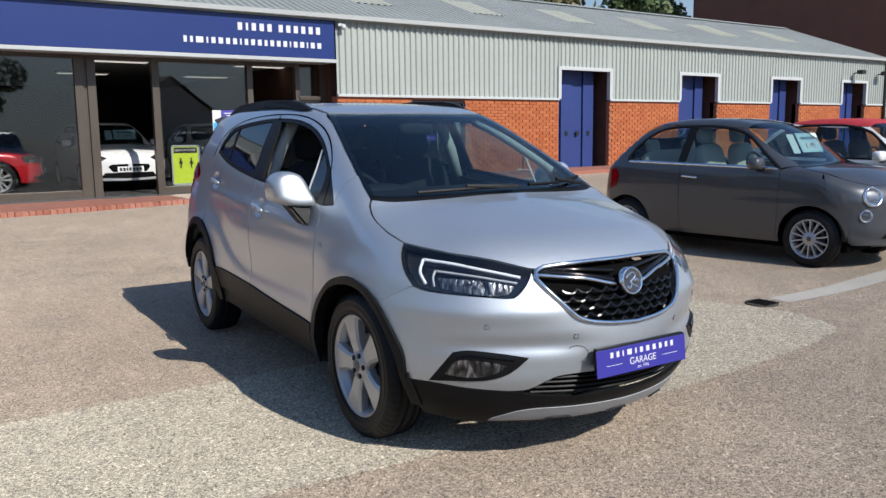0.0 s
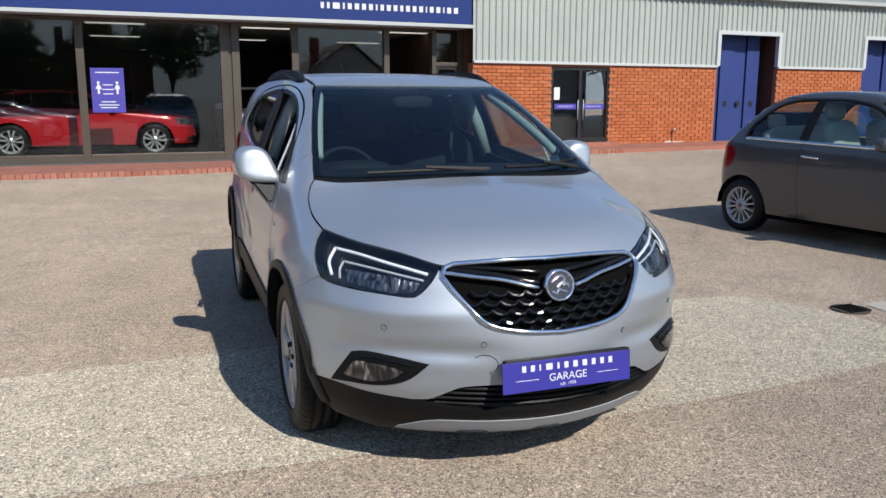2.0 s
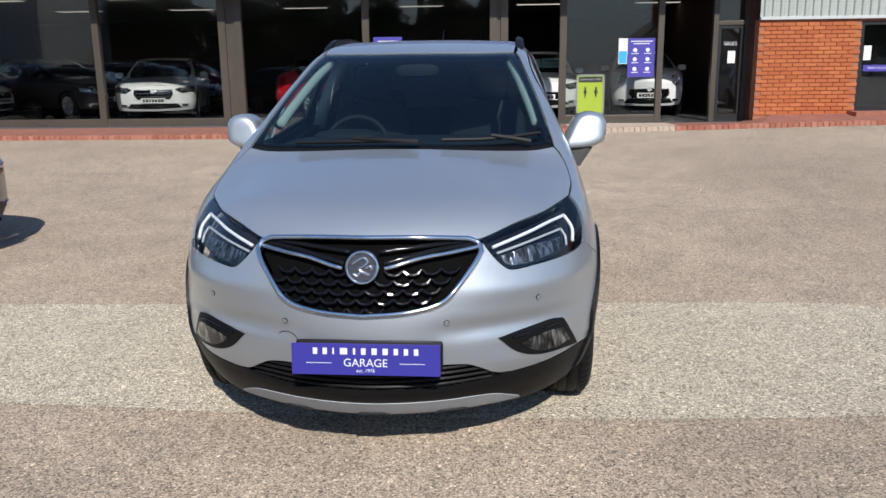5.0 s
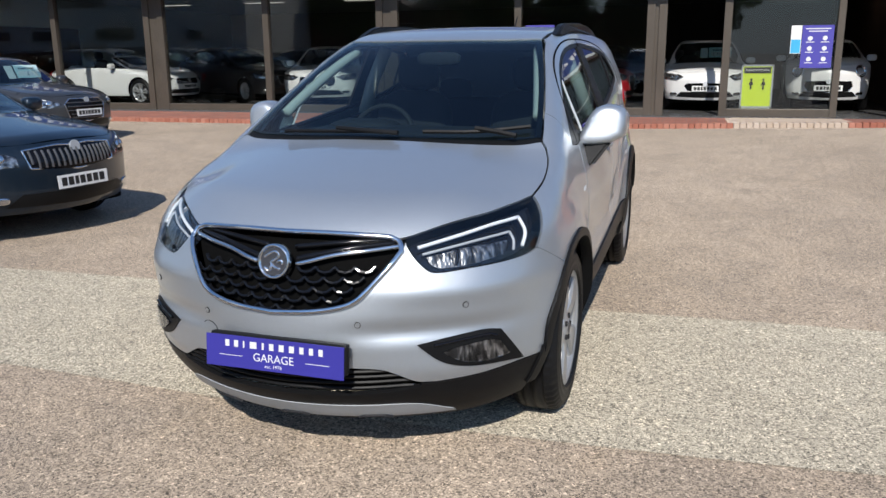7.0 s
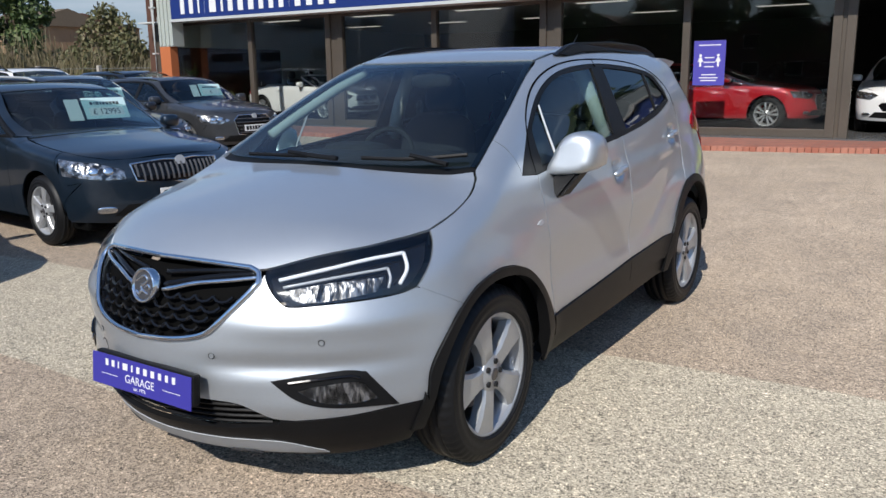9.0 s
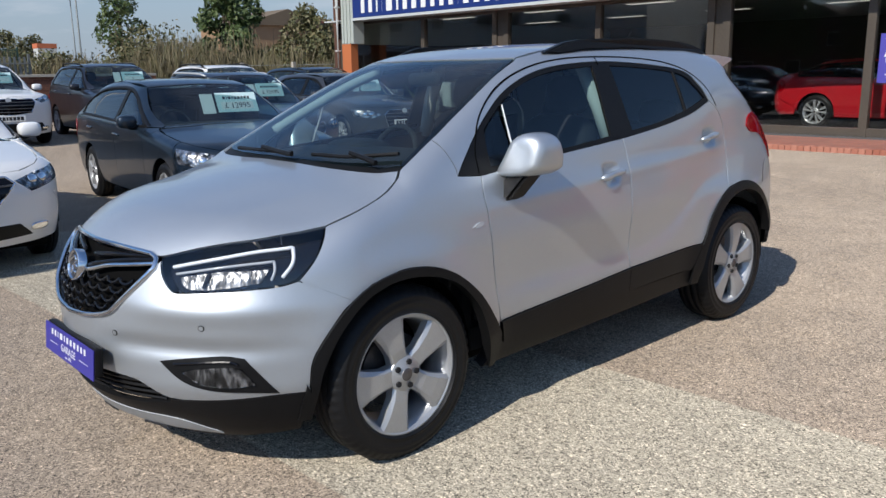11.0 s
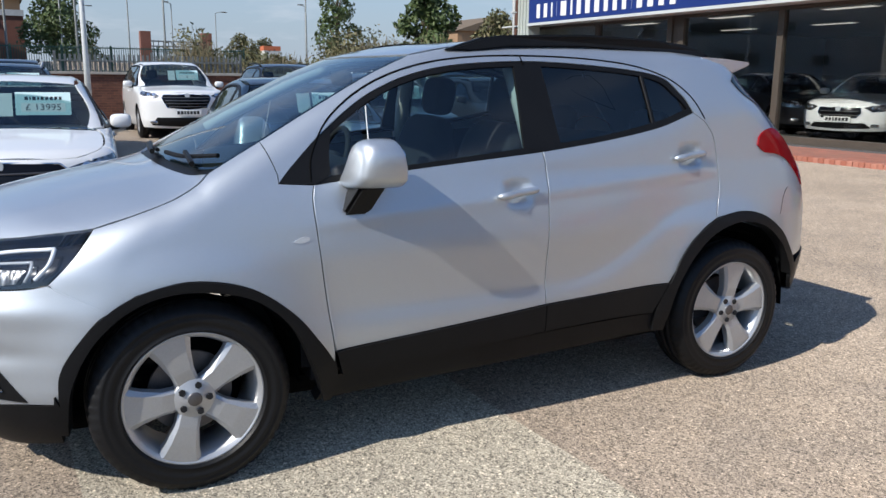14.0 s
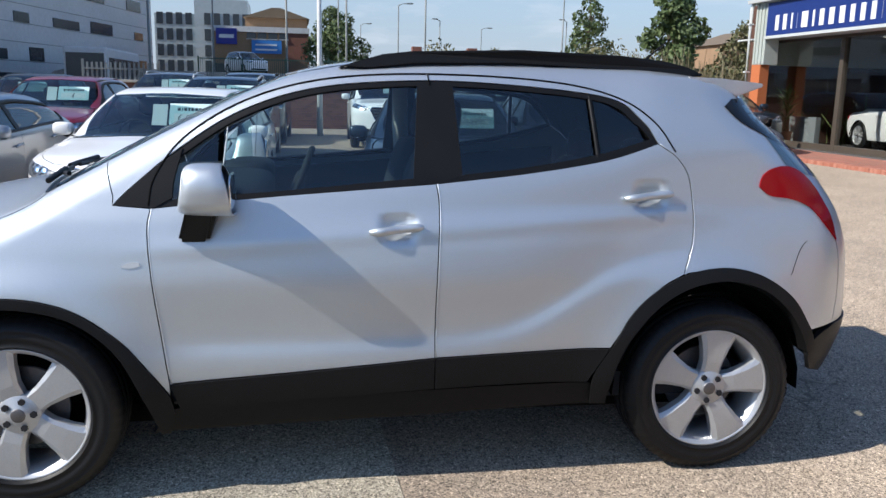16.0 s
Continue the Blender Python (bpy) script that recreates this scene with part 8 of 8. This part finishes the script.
def plant(kit, x, y, rz, sc, label, name="tree", z=0.0):
    t = empty(name, pose(x, y, z, 0, 0, rz) @ Matrix.Scale(sc, 4), label, "tree", "trees")
    for nm, me in zip(("trunk", "crown"), kit):
        o = new(nm, me)
        o.parent = t
    return t


KIT_A = tree_parts(3, 8.0, 3.2, 5200, 0.15, LEAF)
KIT_B = tree_parts(8, 6.5, 2.0, 4200, 0.13, LEAF, 0.22)
KIT_D = tree_parts(5, 8.0, 2.0, 2300, 0.13, LEAF, 0.25)
KIT_C = tree_parts(11, 7.0, 3.4, 5600, 0.14, LEAF_DRY, 0.12)
for x, y, rz, sc, kit, lb in (
        (-44.6, 22.7, 10, 0.95, KIT_D, "slim green tree with an open crown beyond the fence"),
        (-27.2, 20.0, 80, 0.92, KIT_B, "tall narrow dark green tree beside the building"),
        (-22.0, 20.7, 10, 0.56, KIT_C, "broad olive-green shrubby tree by the building's end"),
        (-19.0, 22.5, 150, 0.60, KIT_C, "broad olive-green shrubby tree by the building's end"),
        (-64.0, 7.3, 30, 0.95, KIT_A, "green roadside tree in the distance"),
        (-72.0, 10.3, 130, 0.62, KIT_C, "low green tree in the distance"),
        (-52.0, 18.4, 30, 0.60, KIT_C, "round green bush beyond the fence"),
        (-54.0, 20.6, 130, 0.58, KIT_C, "round green bush beyond the fence")):
    plant(kit, x, y, rz, sc, lb)
for i, x in enumerate(np.arange(16, 42, 3.4)):
    plant((KIT_A, KIT_C, KIT_B)[i % 3], x, 33 + (i % 2) * 2.5, 47 * i, 1.25 + 0.1 * (i % 3), "dark leafy tree behind the workshop roof")
# trees and a house on the far side of the street, seen in the windows
for i, x in enumerate(np.arange(-52, 9, 5.2)):
    plant((KIT_A, KIT_C, KIT_A)[i % 3], x, -30 - 2.5 * (i % 2), 61 * i, 0.88 + 0.14 * ((i * 7) % 3), "leafy green tree on the far side of the street")
plant(KIT_A, 27.5, -31, 20, 0.72, "leafy street tree beside the house")
plant(KIT_B, 32.5, -33, 70, 0.85, "leafy street tree beside the house")
ROOF_TILE = plain("roof_tile", (0.10, 0.065, 0.05), 0.85, 0, 0.3, 10, 0.4)
REDBRICK_FAR = plain("backdrop_brick", (0.15, 0.075, 0.055), 0.9, 0, 0.2, 8)
RENDERED = plain("white_render", (0.60, 0.58, 0.54), 0.9, 0, 0.08, 6)
for hx, hy in ((18.0, -33.0), (38.5, -36.0)):
    hs = empty("house", pose(hx, hy, 0) @ Matrix.Scale(0.90, 4), "white rendered house with a dark tiled gable roof", "house", "houses over the street")
    part("wall", box_bm(-4.2, 4.2, -4, 4, 0, 3.2), RENDERED, hs)
    part("gable", extrude_poly([(-4.2, 3.2), (4.2, 3.2), (0.3, 6.3)], "y", 3.8, 4.0), RENDERED, hs)
    part("roof", extrude_poly([(-4.6, 3.0), (-4.6, 3.15), (0.3, 6.55), (4.6, 3.15), (4.6, 3.0), (0.3, 6.35)], "y", -4.3, 4.3), ROOF_TILE, hs)
    ch = part("chimney", box_bm(-2.2, -1.5, -0.5, 0.4, 4.5, 7.0), BRICK, hs)
    for x in (-2.6, 1.2):
        w = part("window", box_bm(x, x + 1.5, 4.0, 4.06, 1.0, 2.2), WHITE_TRIM, hs)
        part("pane", box_bm(x + 0.1, x + 1.4, 4.06, 4.07, 1.1, 2.1), GLOSS_BLACK, w)

# a terrace across the street, added out of view to darken the window reflections
tr = empty("reflection_terrace", pose(-24, -42, 0) @ Matrix.Scale(0.88, 4), "long dark brick terrace with tiled roofs, added as backdrop for the window reflections", "house")
part("wall", box_bm(-36, 32, -4, 4, 0, 5.4), REDBRICK_FAR, tr)
for i in range(8):
    x = -36 + 8.5 * i
    part("roof", extrude_poly([(x - 0.2, 5.3), (x + 8.6, 5.3), (x + 4.2 + (i % 3) * 0.3, 7.4 + 0.5 * (i % 2))], "y", -4.4, 4.4), ROOF_TILE, tr)
    part("chimney", box_bm(x + 0.2, x + 0.9, -0.5, 0.5, 5.4, 8.2), REDBRICK_FAR, tr)
    for dx in (1.4, 5.2):
        for z in (1.1, 3.6):
            w = part("window", box_bm(x + dx, x + dx + 1.5, 4.0, 4.06, z, z + 1.3), WHITE_TRIM, tr)
            part("pane", box_bm(x + dx + 0.1, x + dx + 1.4, 4.06, 4.07, z + 0.1, z + 1.2), GLOSS_BLACK, w)

# hedge bank behind the yard
def bank(name, pts, h, n, size, mat, seed, label, upright=0.0):
    g = np.random.default_rng(seed)
    p = np.array(spline([np.array((*q, 0.0)) for q in pts], 0.5))
    k = g.integers(0, len(p), n)
    c = p[k] + np.c_[g.normal(size=(n, 2)) * 1.1, h * g.random(n) ** 0.8]
    c[:, 2] *= 0.75 + 0.35 * np.sin(c[:, 1] * 1.3) * np.cos(c[:, 1] * 0.47 + 1) + 0.1 * g.random(n)
    a = g.normal(size=(n, 3))
    a[:, 2] += upright * 3
    a /= np.linalg.norm(a, axis=1, keepdims=True)
    u = np.cross(a, g.normal(size=(n, 3)))
    u /= np.linalg.norm(u, axis=1, keepdims=True)
    s = size * (0.6 + 0.8 * g.random(n))[:, None]
    ln, wd = 1 + upright * 2.5, 0.3 / (1 + 2 * upright)
    vs = np.stack([c - u * s * wd, c + u * s * wd, c + u * s * wd * 0.6 + a * s * ln, c - u * s * wd * 0.6 + a * s * ln], 1).reshape(-1, 3)
    return tagged(mesh_ob(name, vs, [(4 * i, 4 * i + 1, 4 * i + 2, 4 * i + 3) for i in range(n)], mat), label, "hedge", "", "stuff")


bank("hedge", [(-34, 11.5), (-33, 15), (-31, 19), (-27, 21.5), (-20, 23)], 3.3, 26000, 0.13, LEAF_DRY, 5, "overgrown olive-green hedge bank behind the yard")
bank("dry_stalks", [(-33, 11), (-31.5, 15), (-29.5, 18.2), (-25.5, 20.2), (-19, 21.3)], 2.3, 30000, 0.13, STRAW, 6, "tall straw-coloured dry stalks along the hedge", 1.5)
bank("rough_grass", [(-27, 8), (-27, 13), (-25, 17), (-20, 19.2), (-15, 19.8)], 0.7, 5000, 0.22, GRASS, 7, "rough uncut grass along the fence", 1.0)

# brick yard wall, palisade fence, posts
WALL_BROWN = brick_stuff_mat("old_brick", (0.13, 0.055, 0.038), (0.22, 0.10, 0.065))
yw = tagged(empty("wall_yard"), "low dark brown brick boundary wall behind the cars", "wall", "", "structure")
part("wall_core", box_bm(-20.2, -20.0, -16, 13.2, 0, 1.50), MORTAR, yw)
part("coping", box_bm(-20.25, -19.93, -16, 13.2, 1.50, 1.58, 0.01), CONCRETE, yw)
vs, fs = [], []
for c in range(18):
    z = 0.20 + 0.075 * c
    for y in np.arange(-16 + (0.11 if c % 2 else 0), 13.0, 0.225):
        k = len(vs)
        d = -19.985 + rng.uniform(-0.003, 0.003)
        vs += [(d, y, z - 0.033), (d, y + 0.215, z - 0.033), (d, y + 0.215, z + 0.033), (d, y, z + 0.033)]
        fs.append((k, k + 1, k + 2, k + 3))
tagged(mesh_ob("brick_face", vs, fs, WALL_BROWN, yw), kind="stuff")
GALV = plain("galvanised_steel", (0.20, 0.215, 0.21), 0.6, 0.4, 0.15, 10)
pal = tagged(empty("palisade_fence"), "grey steel palisade fence beyond the wall", "fence")
bmp = bmesh.new()
for y in np.r_[np.arange(-3.4, -0.8, 0.16), np.arange(4.6, 11, 0.16)]:
    bmesh.ops.create_cube(bmp, size=1, matrix=Matrix.Translation((-25.0, y, 1.20)) @ Matrix.Diagonal((0.02, 0.07, 2.0, 1)))
tagged(part("pale", bmp, GALV, pal), kind="stuff")
for z in (0.8, 1.95):
    part("rail", box_bm(-24.98, -24.93, -3.4, -0.8, z, z + 0.05), GALV, pal)
    part("rail", box_bm(-24.98, -24.93, 4.6, 11, z, z + 0.05), GALV, pal)
for y in (-3.4, -0.8, 4.6, 7.8, 11.0):
    part("post", box_bm(-25.1, -25.03, y - 0.04, y + 0.04, 0, 2.3), GALV, pal)
for i, (x, y) in enumerate(((-21.5, 15.2), (-20.0, 16.4), (-18.3, 17.4), (-16.6, 18.2), (-15.0, 18.6))):
    fp = empty("fence_post", pose(x, y, 0), "pale concrete fence post", "post", "wire fence posts")
    part("post", box_bm(-0.06, 0.06, -0.06, 0.06, 0, 1.9, 0.01), CONCRETE, fp)
wf = empty("wire_fence", None, "thin wires strung between concrete posts", "fence")
for z in (1.0, 1.4, 1.8):
    part("wire", tube_bm([(-21.5, 15.2, z), (-20.0, 16.4, z), (-18.3, 17.4, z), (-16.6, 18.2, z), (-15.0, 18.6, z)], 0.008, 5), GALV, wf)


def lamp_post(x, y, h, r, mat, label, arm=0.0, head=True):
    lp = empty("lamp_post", pose(x, y, 0), label, "lamp post", "lamp posts")
    part("pole", tube_bm([(0, 0, 0), (0, 0, h * 0.3), (0, 0, h)], [r, r * 0.8, r * 0.55], 12), mat, lp, "", True)
    if head:
        part("arm", tube_bm([(0, 0, h), (0.1, arm * 0.5, h + 0.15), (0.2, arm, h + 0.18)], 0.035, 8), mat, lp)
        part("lantern", rounded(0.12, 0.35, 0.07, 0.6, 0.6, 12, pose(0.25, arm + 0.2, h + 0.17)), GALV, lp)
    return lp


lamp_post(-16.0, 4.72, 6.5, 0.085, WHITE_TRIM, "white painted steel mast in the yard", 0, False)
for x, y, h, a in ((-44, -4.2, 9, 0.8), (-58, -1.9, 9, -0.8), (-46, 3.6, 10, 0.8), (-62, 7.6, 9, 0.8), (-48, 7.4, 10, -0.8), (-70, 13.5, 9, 0.8), (-52, 13.2, 10, 0.8), (-85, 20, 9, -0.8), (-60, 26, 9.5, 0.8), (-95, 12, 9, 0.8), (-95, 27, 9, 0.8), (-80, 33, 9, -0.8)):
    lamp_post(x, y, h, 0.09, GALV, "tall slim grey street lamp post", a)

# far buildings
OFFWHITE = plain("office_panel", (0.60, 0.60, 0.59), 0.55, 0.1, 0.14, 1.5)
TANBRICK = plain("tan_brick", (0.30, 0.19, 0.11), 0.9, 0, 0.15, 8)
REDBRICK = plain("dark_red_brick", (0.20, 0.085, 0.06), 0.9, 0, 0.2, 8)
GLASSY = plain("far_glass", (0.03, 0.04, 0.05), 0.2, 0, 0.15, 2)
PALEGLASS = plain("pale_office_glass", (0.36, 0.42, 0.44), 0.3, 0.1, 0.12, 1)
BROWNROOF = plain("brown_roof", (0.16, 0.12, 0.08), 0.9, 0, 0.15, 4)
SHOP_BLUE = plain("shop_sign_blue", (0.02, 0.03, 0.26), 0.5, 0, 0.05, 4)
SKY_BLUE = plain("banner_blue", (0.03, 0.20, 0.55), 0.5, 0, 0.05, 4)
# angular office block
ob_ = empty("office_building", pose(-62.5, -7.0, 0, 0, 0, -11), "angular pale panelled office building with scattered dark windows", "building")
part("wall", box_bm(0, 40, -16, 0, 0, 16), OFFWHITE, ob_)
g = random.Random(12)
for row in range(6):
    z = 2.6 + row * 2.05
    x = 0.8 + g.uniform(0, 1.5)
    while x < 38:
        w = g.choice((1.0, 1.6, 2.6, 3.4))
        wn_ = part("window", box_bm(x, x + w, 0.0, 0.05, z, z + g.choice((0.55, 0.75))), GLASSY, ob_)
        x += w + g.uniform(1.4, 4.0)
for z in np.arange(1.5, 16, 1.03):
    part("panel_joint", box_bm(0, 40, 0.0, 0.02, z, z + 0.03), GALV, ob_)
part("ground_floor_glazing", box_bm(2, 38, 0.0, 0.04, 0.2, 1.9), GLASSY, ob_)
# tyre and repair shop
ks = empty("repair_shop", pose(-66, 0.3, 0), "low brick repair shop with a blue sign and a brown roof", "building")
part("wall", box_bm(-8, 0, -3.0, 3.2, 0, 6.0), TANBRICK, ks)
part("wall", box_bm(-8, 0.02, 3.2, 5.0, 0, 6.0), REDBRICK, ks)
part("parapet", box_bm(-8.05, 0.10, -3.05, 5.05, 5.95, 6.4), OFFWHITE, ks)
part("upper_storey", box_bm(-9, -2, -0.4, 4.9, 6.3, 7.3), TANBRICK, ks)
part("upper_roof", extrude_poly([(-0.6, 7.3), (5.1, 7.3), (2.6, 8.15), (1.9, 8.15)], "x", -9.2, -1.6), BROWNROOF, ks)
sg = part("sign_panel", box_bm(0.02, 0.15, -2.7, -1.0, 4.9, 6.2), SHOP_BLUE, ks, "blue sign with plain bars")
part("lettering_bar", box_bm(0.15, 0.17, -2.45, -1.25, 5.4, 5.7), WHITE_INK, sg)
bn = part("banner", box_bm(0.03, 0.12, 0.2, 2.7, 4.2, 5.3), SKY_BLUE, ks, "light blue banner with plain bars")
for z in (4.45, 4.85):
    part("lettering_bar", box_bm(0.12, 0.14, 0.5, 2.3, z, z + 0.14), WHITE_INK, bn)
for y in (-0.3, 0.6, 1.5, 2.4):
    w = part("window", box_bm(0.02, 0.06, y + 0.1, y + 0.85, 5.4, 5.9), GLASSY, ks)
    part("sill", box_bm(0.02, 0.12, y + 0.05, y + 0.9, 5.35, 5.4), OFFWHITE, w)
part("window", box_bm(0.02, 0.06, -3.0, 0.2, 2.4, 3.3), GLASSY, ks)
gb = empty("glass_office", pose(-78, -5.6, 0), "pale grey glazed office block in the distance", "building")
part("wall", box_bm(-6, 0, -3.6, 0.2, 0, 8.2), PALEGLASS, gb)
part("wall", box_bm(-6, 0.5, 0.2, 5.2, 0, 9.6), PALEGLASS, gb)
for y in np.arange(-3.4, 5, 0.9):
    for z in np.arange(1.2, 7.8, 1.5):
        part("window", box_bm(0.5 if y > 0.2 else 0.0, 0.56 if y > 0.2 else 0.06, y, y + 0.6, z, z + 1.1), GLASSY, gb)
# gantry and sheds
gt = empty("steel_gantry", pose(-100, 19.6, 0), "long steel gantry between brick piers", "structure")
for y in (0, 7.3):
    part("pier", box_bm(-0.6, 0.6, y - 0.6, y + 0.6, 0, 6.9), REDBRICK, gt)
for z in (4.5, 5.1, 5.7):
    part("beam", box_bm(-0.15, 0.15, 0.6, 6.7, z, z + 0.14), GALV, gt)
for y in np.arange(0.9, 6.6, 0.6):
    part("strut", box_bm(-0.08, 0.08, y, y + 0.09, 0, 5.9), GALV, gt)
GREEN_STEEL = plain("green_steel", (0.035, 0.085, 0.065), 0.6, 0.1, 0.2, 10)
gf = tagged(empty("mesh_fence"), "tall green steel mesh fence beyond the road", "fence")
for y in np.arange(-1.0, 15.1, 2.3):
    part("post", box_bm(-39.56, -39.48, y - 0.04, y + 0.04, 0, 3.0), GREEN_STEEL, gf)
for z in (0.6, 1.7, 2.85):
    part("rail", box_bm(-39.50, -39.46, -1.0, 15.1, z, z + 0.05), GREEN_STEEL, gf)
vs, fs = [], []
for y in np.arange(-1.0, 15.1, 0.11):
    k = len(vs)
    vs += [(-39.45, y, 0.1), (-39.45, y + 0.032, 0.1), (-39.45, y + 0.032, 2.95), (-39.45, y, 2.95), (-39.49, y + 0.016, 0.1), (-39.49, y + 0.016, 2.95)]
    fs += [(k, k + 1, k + 2, k + 3), (k + 1, k + 4, k + 5, k + 2), (k + 4, k, k + 3, k + 5)]
tagged(mesh_ob("fence_bar", vs, fs, GREEN_STEEL, gf), kind="stuff")
for x, y, w, h, rf in ((-68, 45, 9, 7.4, BROWNROOF), (-90, 62, 16, 9.0, REDBRICK)):
    sd_ = empty("far_shed", pose(x, y, 0), "far low warehouse with a shallow roof", "building")
    part("wall", box_bm(0, 8, -w / 2, w / 2, 0, h - 1.5), TANBRICK, sd_)
    part("roof", extrude_poly([(-w / 2 - 0.3, h - 1.5), (w / 2 + 0.3, h - 1.5), (0, h)], "x", -0.3, 8.3), rf, sd_)
    for y_ in np.arange(-w / 2 + 1, w / 2 - 1.5, 2.4):
        part("window", box_bm(8.0, 8.05, y_, y_ + 1.4, 2.0, 3.6), GLASSY, sd_)
# brown brick block at the workshop's far end
bb = empty("brick_building", pose(36.5, 21, 0), "tall dark brown brick building beyond the workshop", "building")
part("wall", box_bm(0, 9, -5, 8, 0, 10), REDBRICK, bb)
part("roof", box_bm(-0.1, 9.1, -5.1, 8.1, 10, 10.2), BROWNROOF, bb)
# notice box and litter bin by the fence
kb = empty("notice_kiosk", pose(-45, 18.3, 0), "white and orange notice kiosk beyond the fence", "kiosk")
part("post", box_bm(-0.3, 0.3, -0.4, 0.4, 0, 2.0), CONCRETE, kb)
part("box", box_bm(-0.4, 0.4, -0.52, 0.52, 2.0, 3.3, 0.02), WHITE_TRIM, kb)
part("top_band", box_bm(-0.41, 0.41, -0.54, 0.54, 3.15, 3.42), plain("orange", (0.55, 0.16, 0.07), 0.6), kb)
part("notice", box_bm(0.40, 0.415, 0.05, 0.40, 2.2, 2.9), DARK_FRAME, kb)
lb = empty("litter_bin", pose(-41, 15.6, 0), "dark blue bin beyond the fence", "bin")
part("body", box_bm(-0.25, 0.25, -0.25, 0.25, 0.9, 2.1, 0.03), SHOP_BLUE, lb)
part("stand", box_bm(-0.2, 0.2, -0.2, 0.2, 0, 0.9), GALV, lb)
generic_car("far_suv", pose(-55.0, 1.2, 2.3, 0, 0, 118), "white sport utility car on the far road", WHITE_PAINT, SUV, 0.345, 0.22, TWIN5, 4, fine=0.1, plate=False, fogs=False)
rdk = tagged(part("road_far", extrude_poly([(-58, 0.0), (-58, 2.2), (-56, 2.3), (-48, 2.3), (-46.5, 2.1), (-40, 0.0)], "y", -60, 14), ASPHALT), "far raised road", "road", "", "structure")

# coach behind the fence
bs = empty("coach", pose(-38.2, -6.4, 0, 0, 0, 90), "pale grey coach with a tall dark windscreen behind the fence", "coach")
part("body", box_bm(-1.05, 1.05, 0, 9.0, 0.35, 3.25, 0.12), OFFWHITE, bs)
part("windscreen", box_bm(-0.92, 0.92, -0.02, 0.02, 1.55, 2.95, 0.01), GLASSY, bs)
for sd in (1, -1):
    for i in range(5):
        part("window", box_bm(sd * 1.05 - 0.02, sd * 1.05 + 0.02, 0.5 + 1.65 * i, 2.0 + 1.65 * i, 1.7, 2.75, 0.01), GLASSY, bs)
    for y in (1.9, 6.8):
        wh = part("wheel", cyl_bm(0.46, 0.28, 28, None, pose(sd * 0.92, y, 0.46, 0, 90, 0)), RUBBER, bs)
        part("hub", cyl_bm(0.24, 0.30, 20, None, pose(sd * 0.92, y, 0.46, 0, 90, 0)), ALLOY, wh)
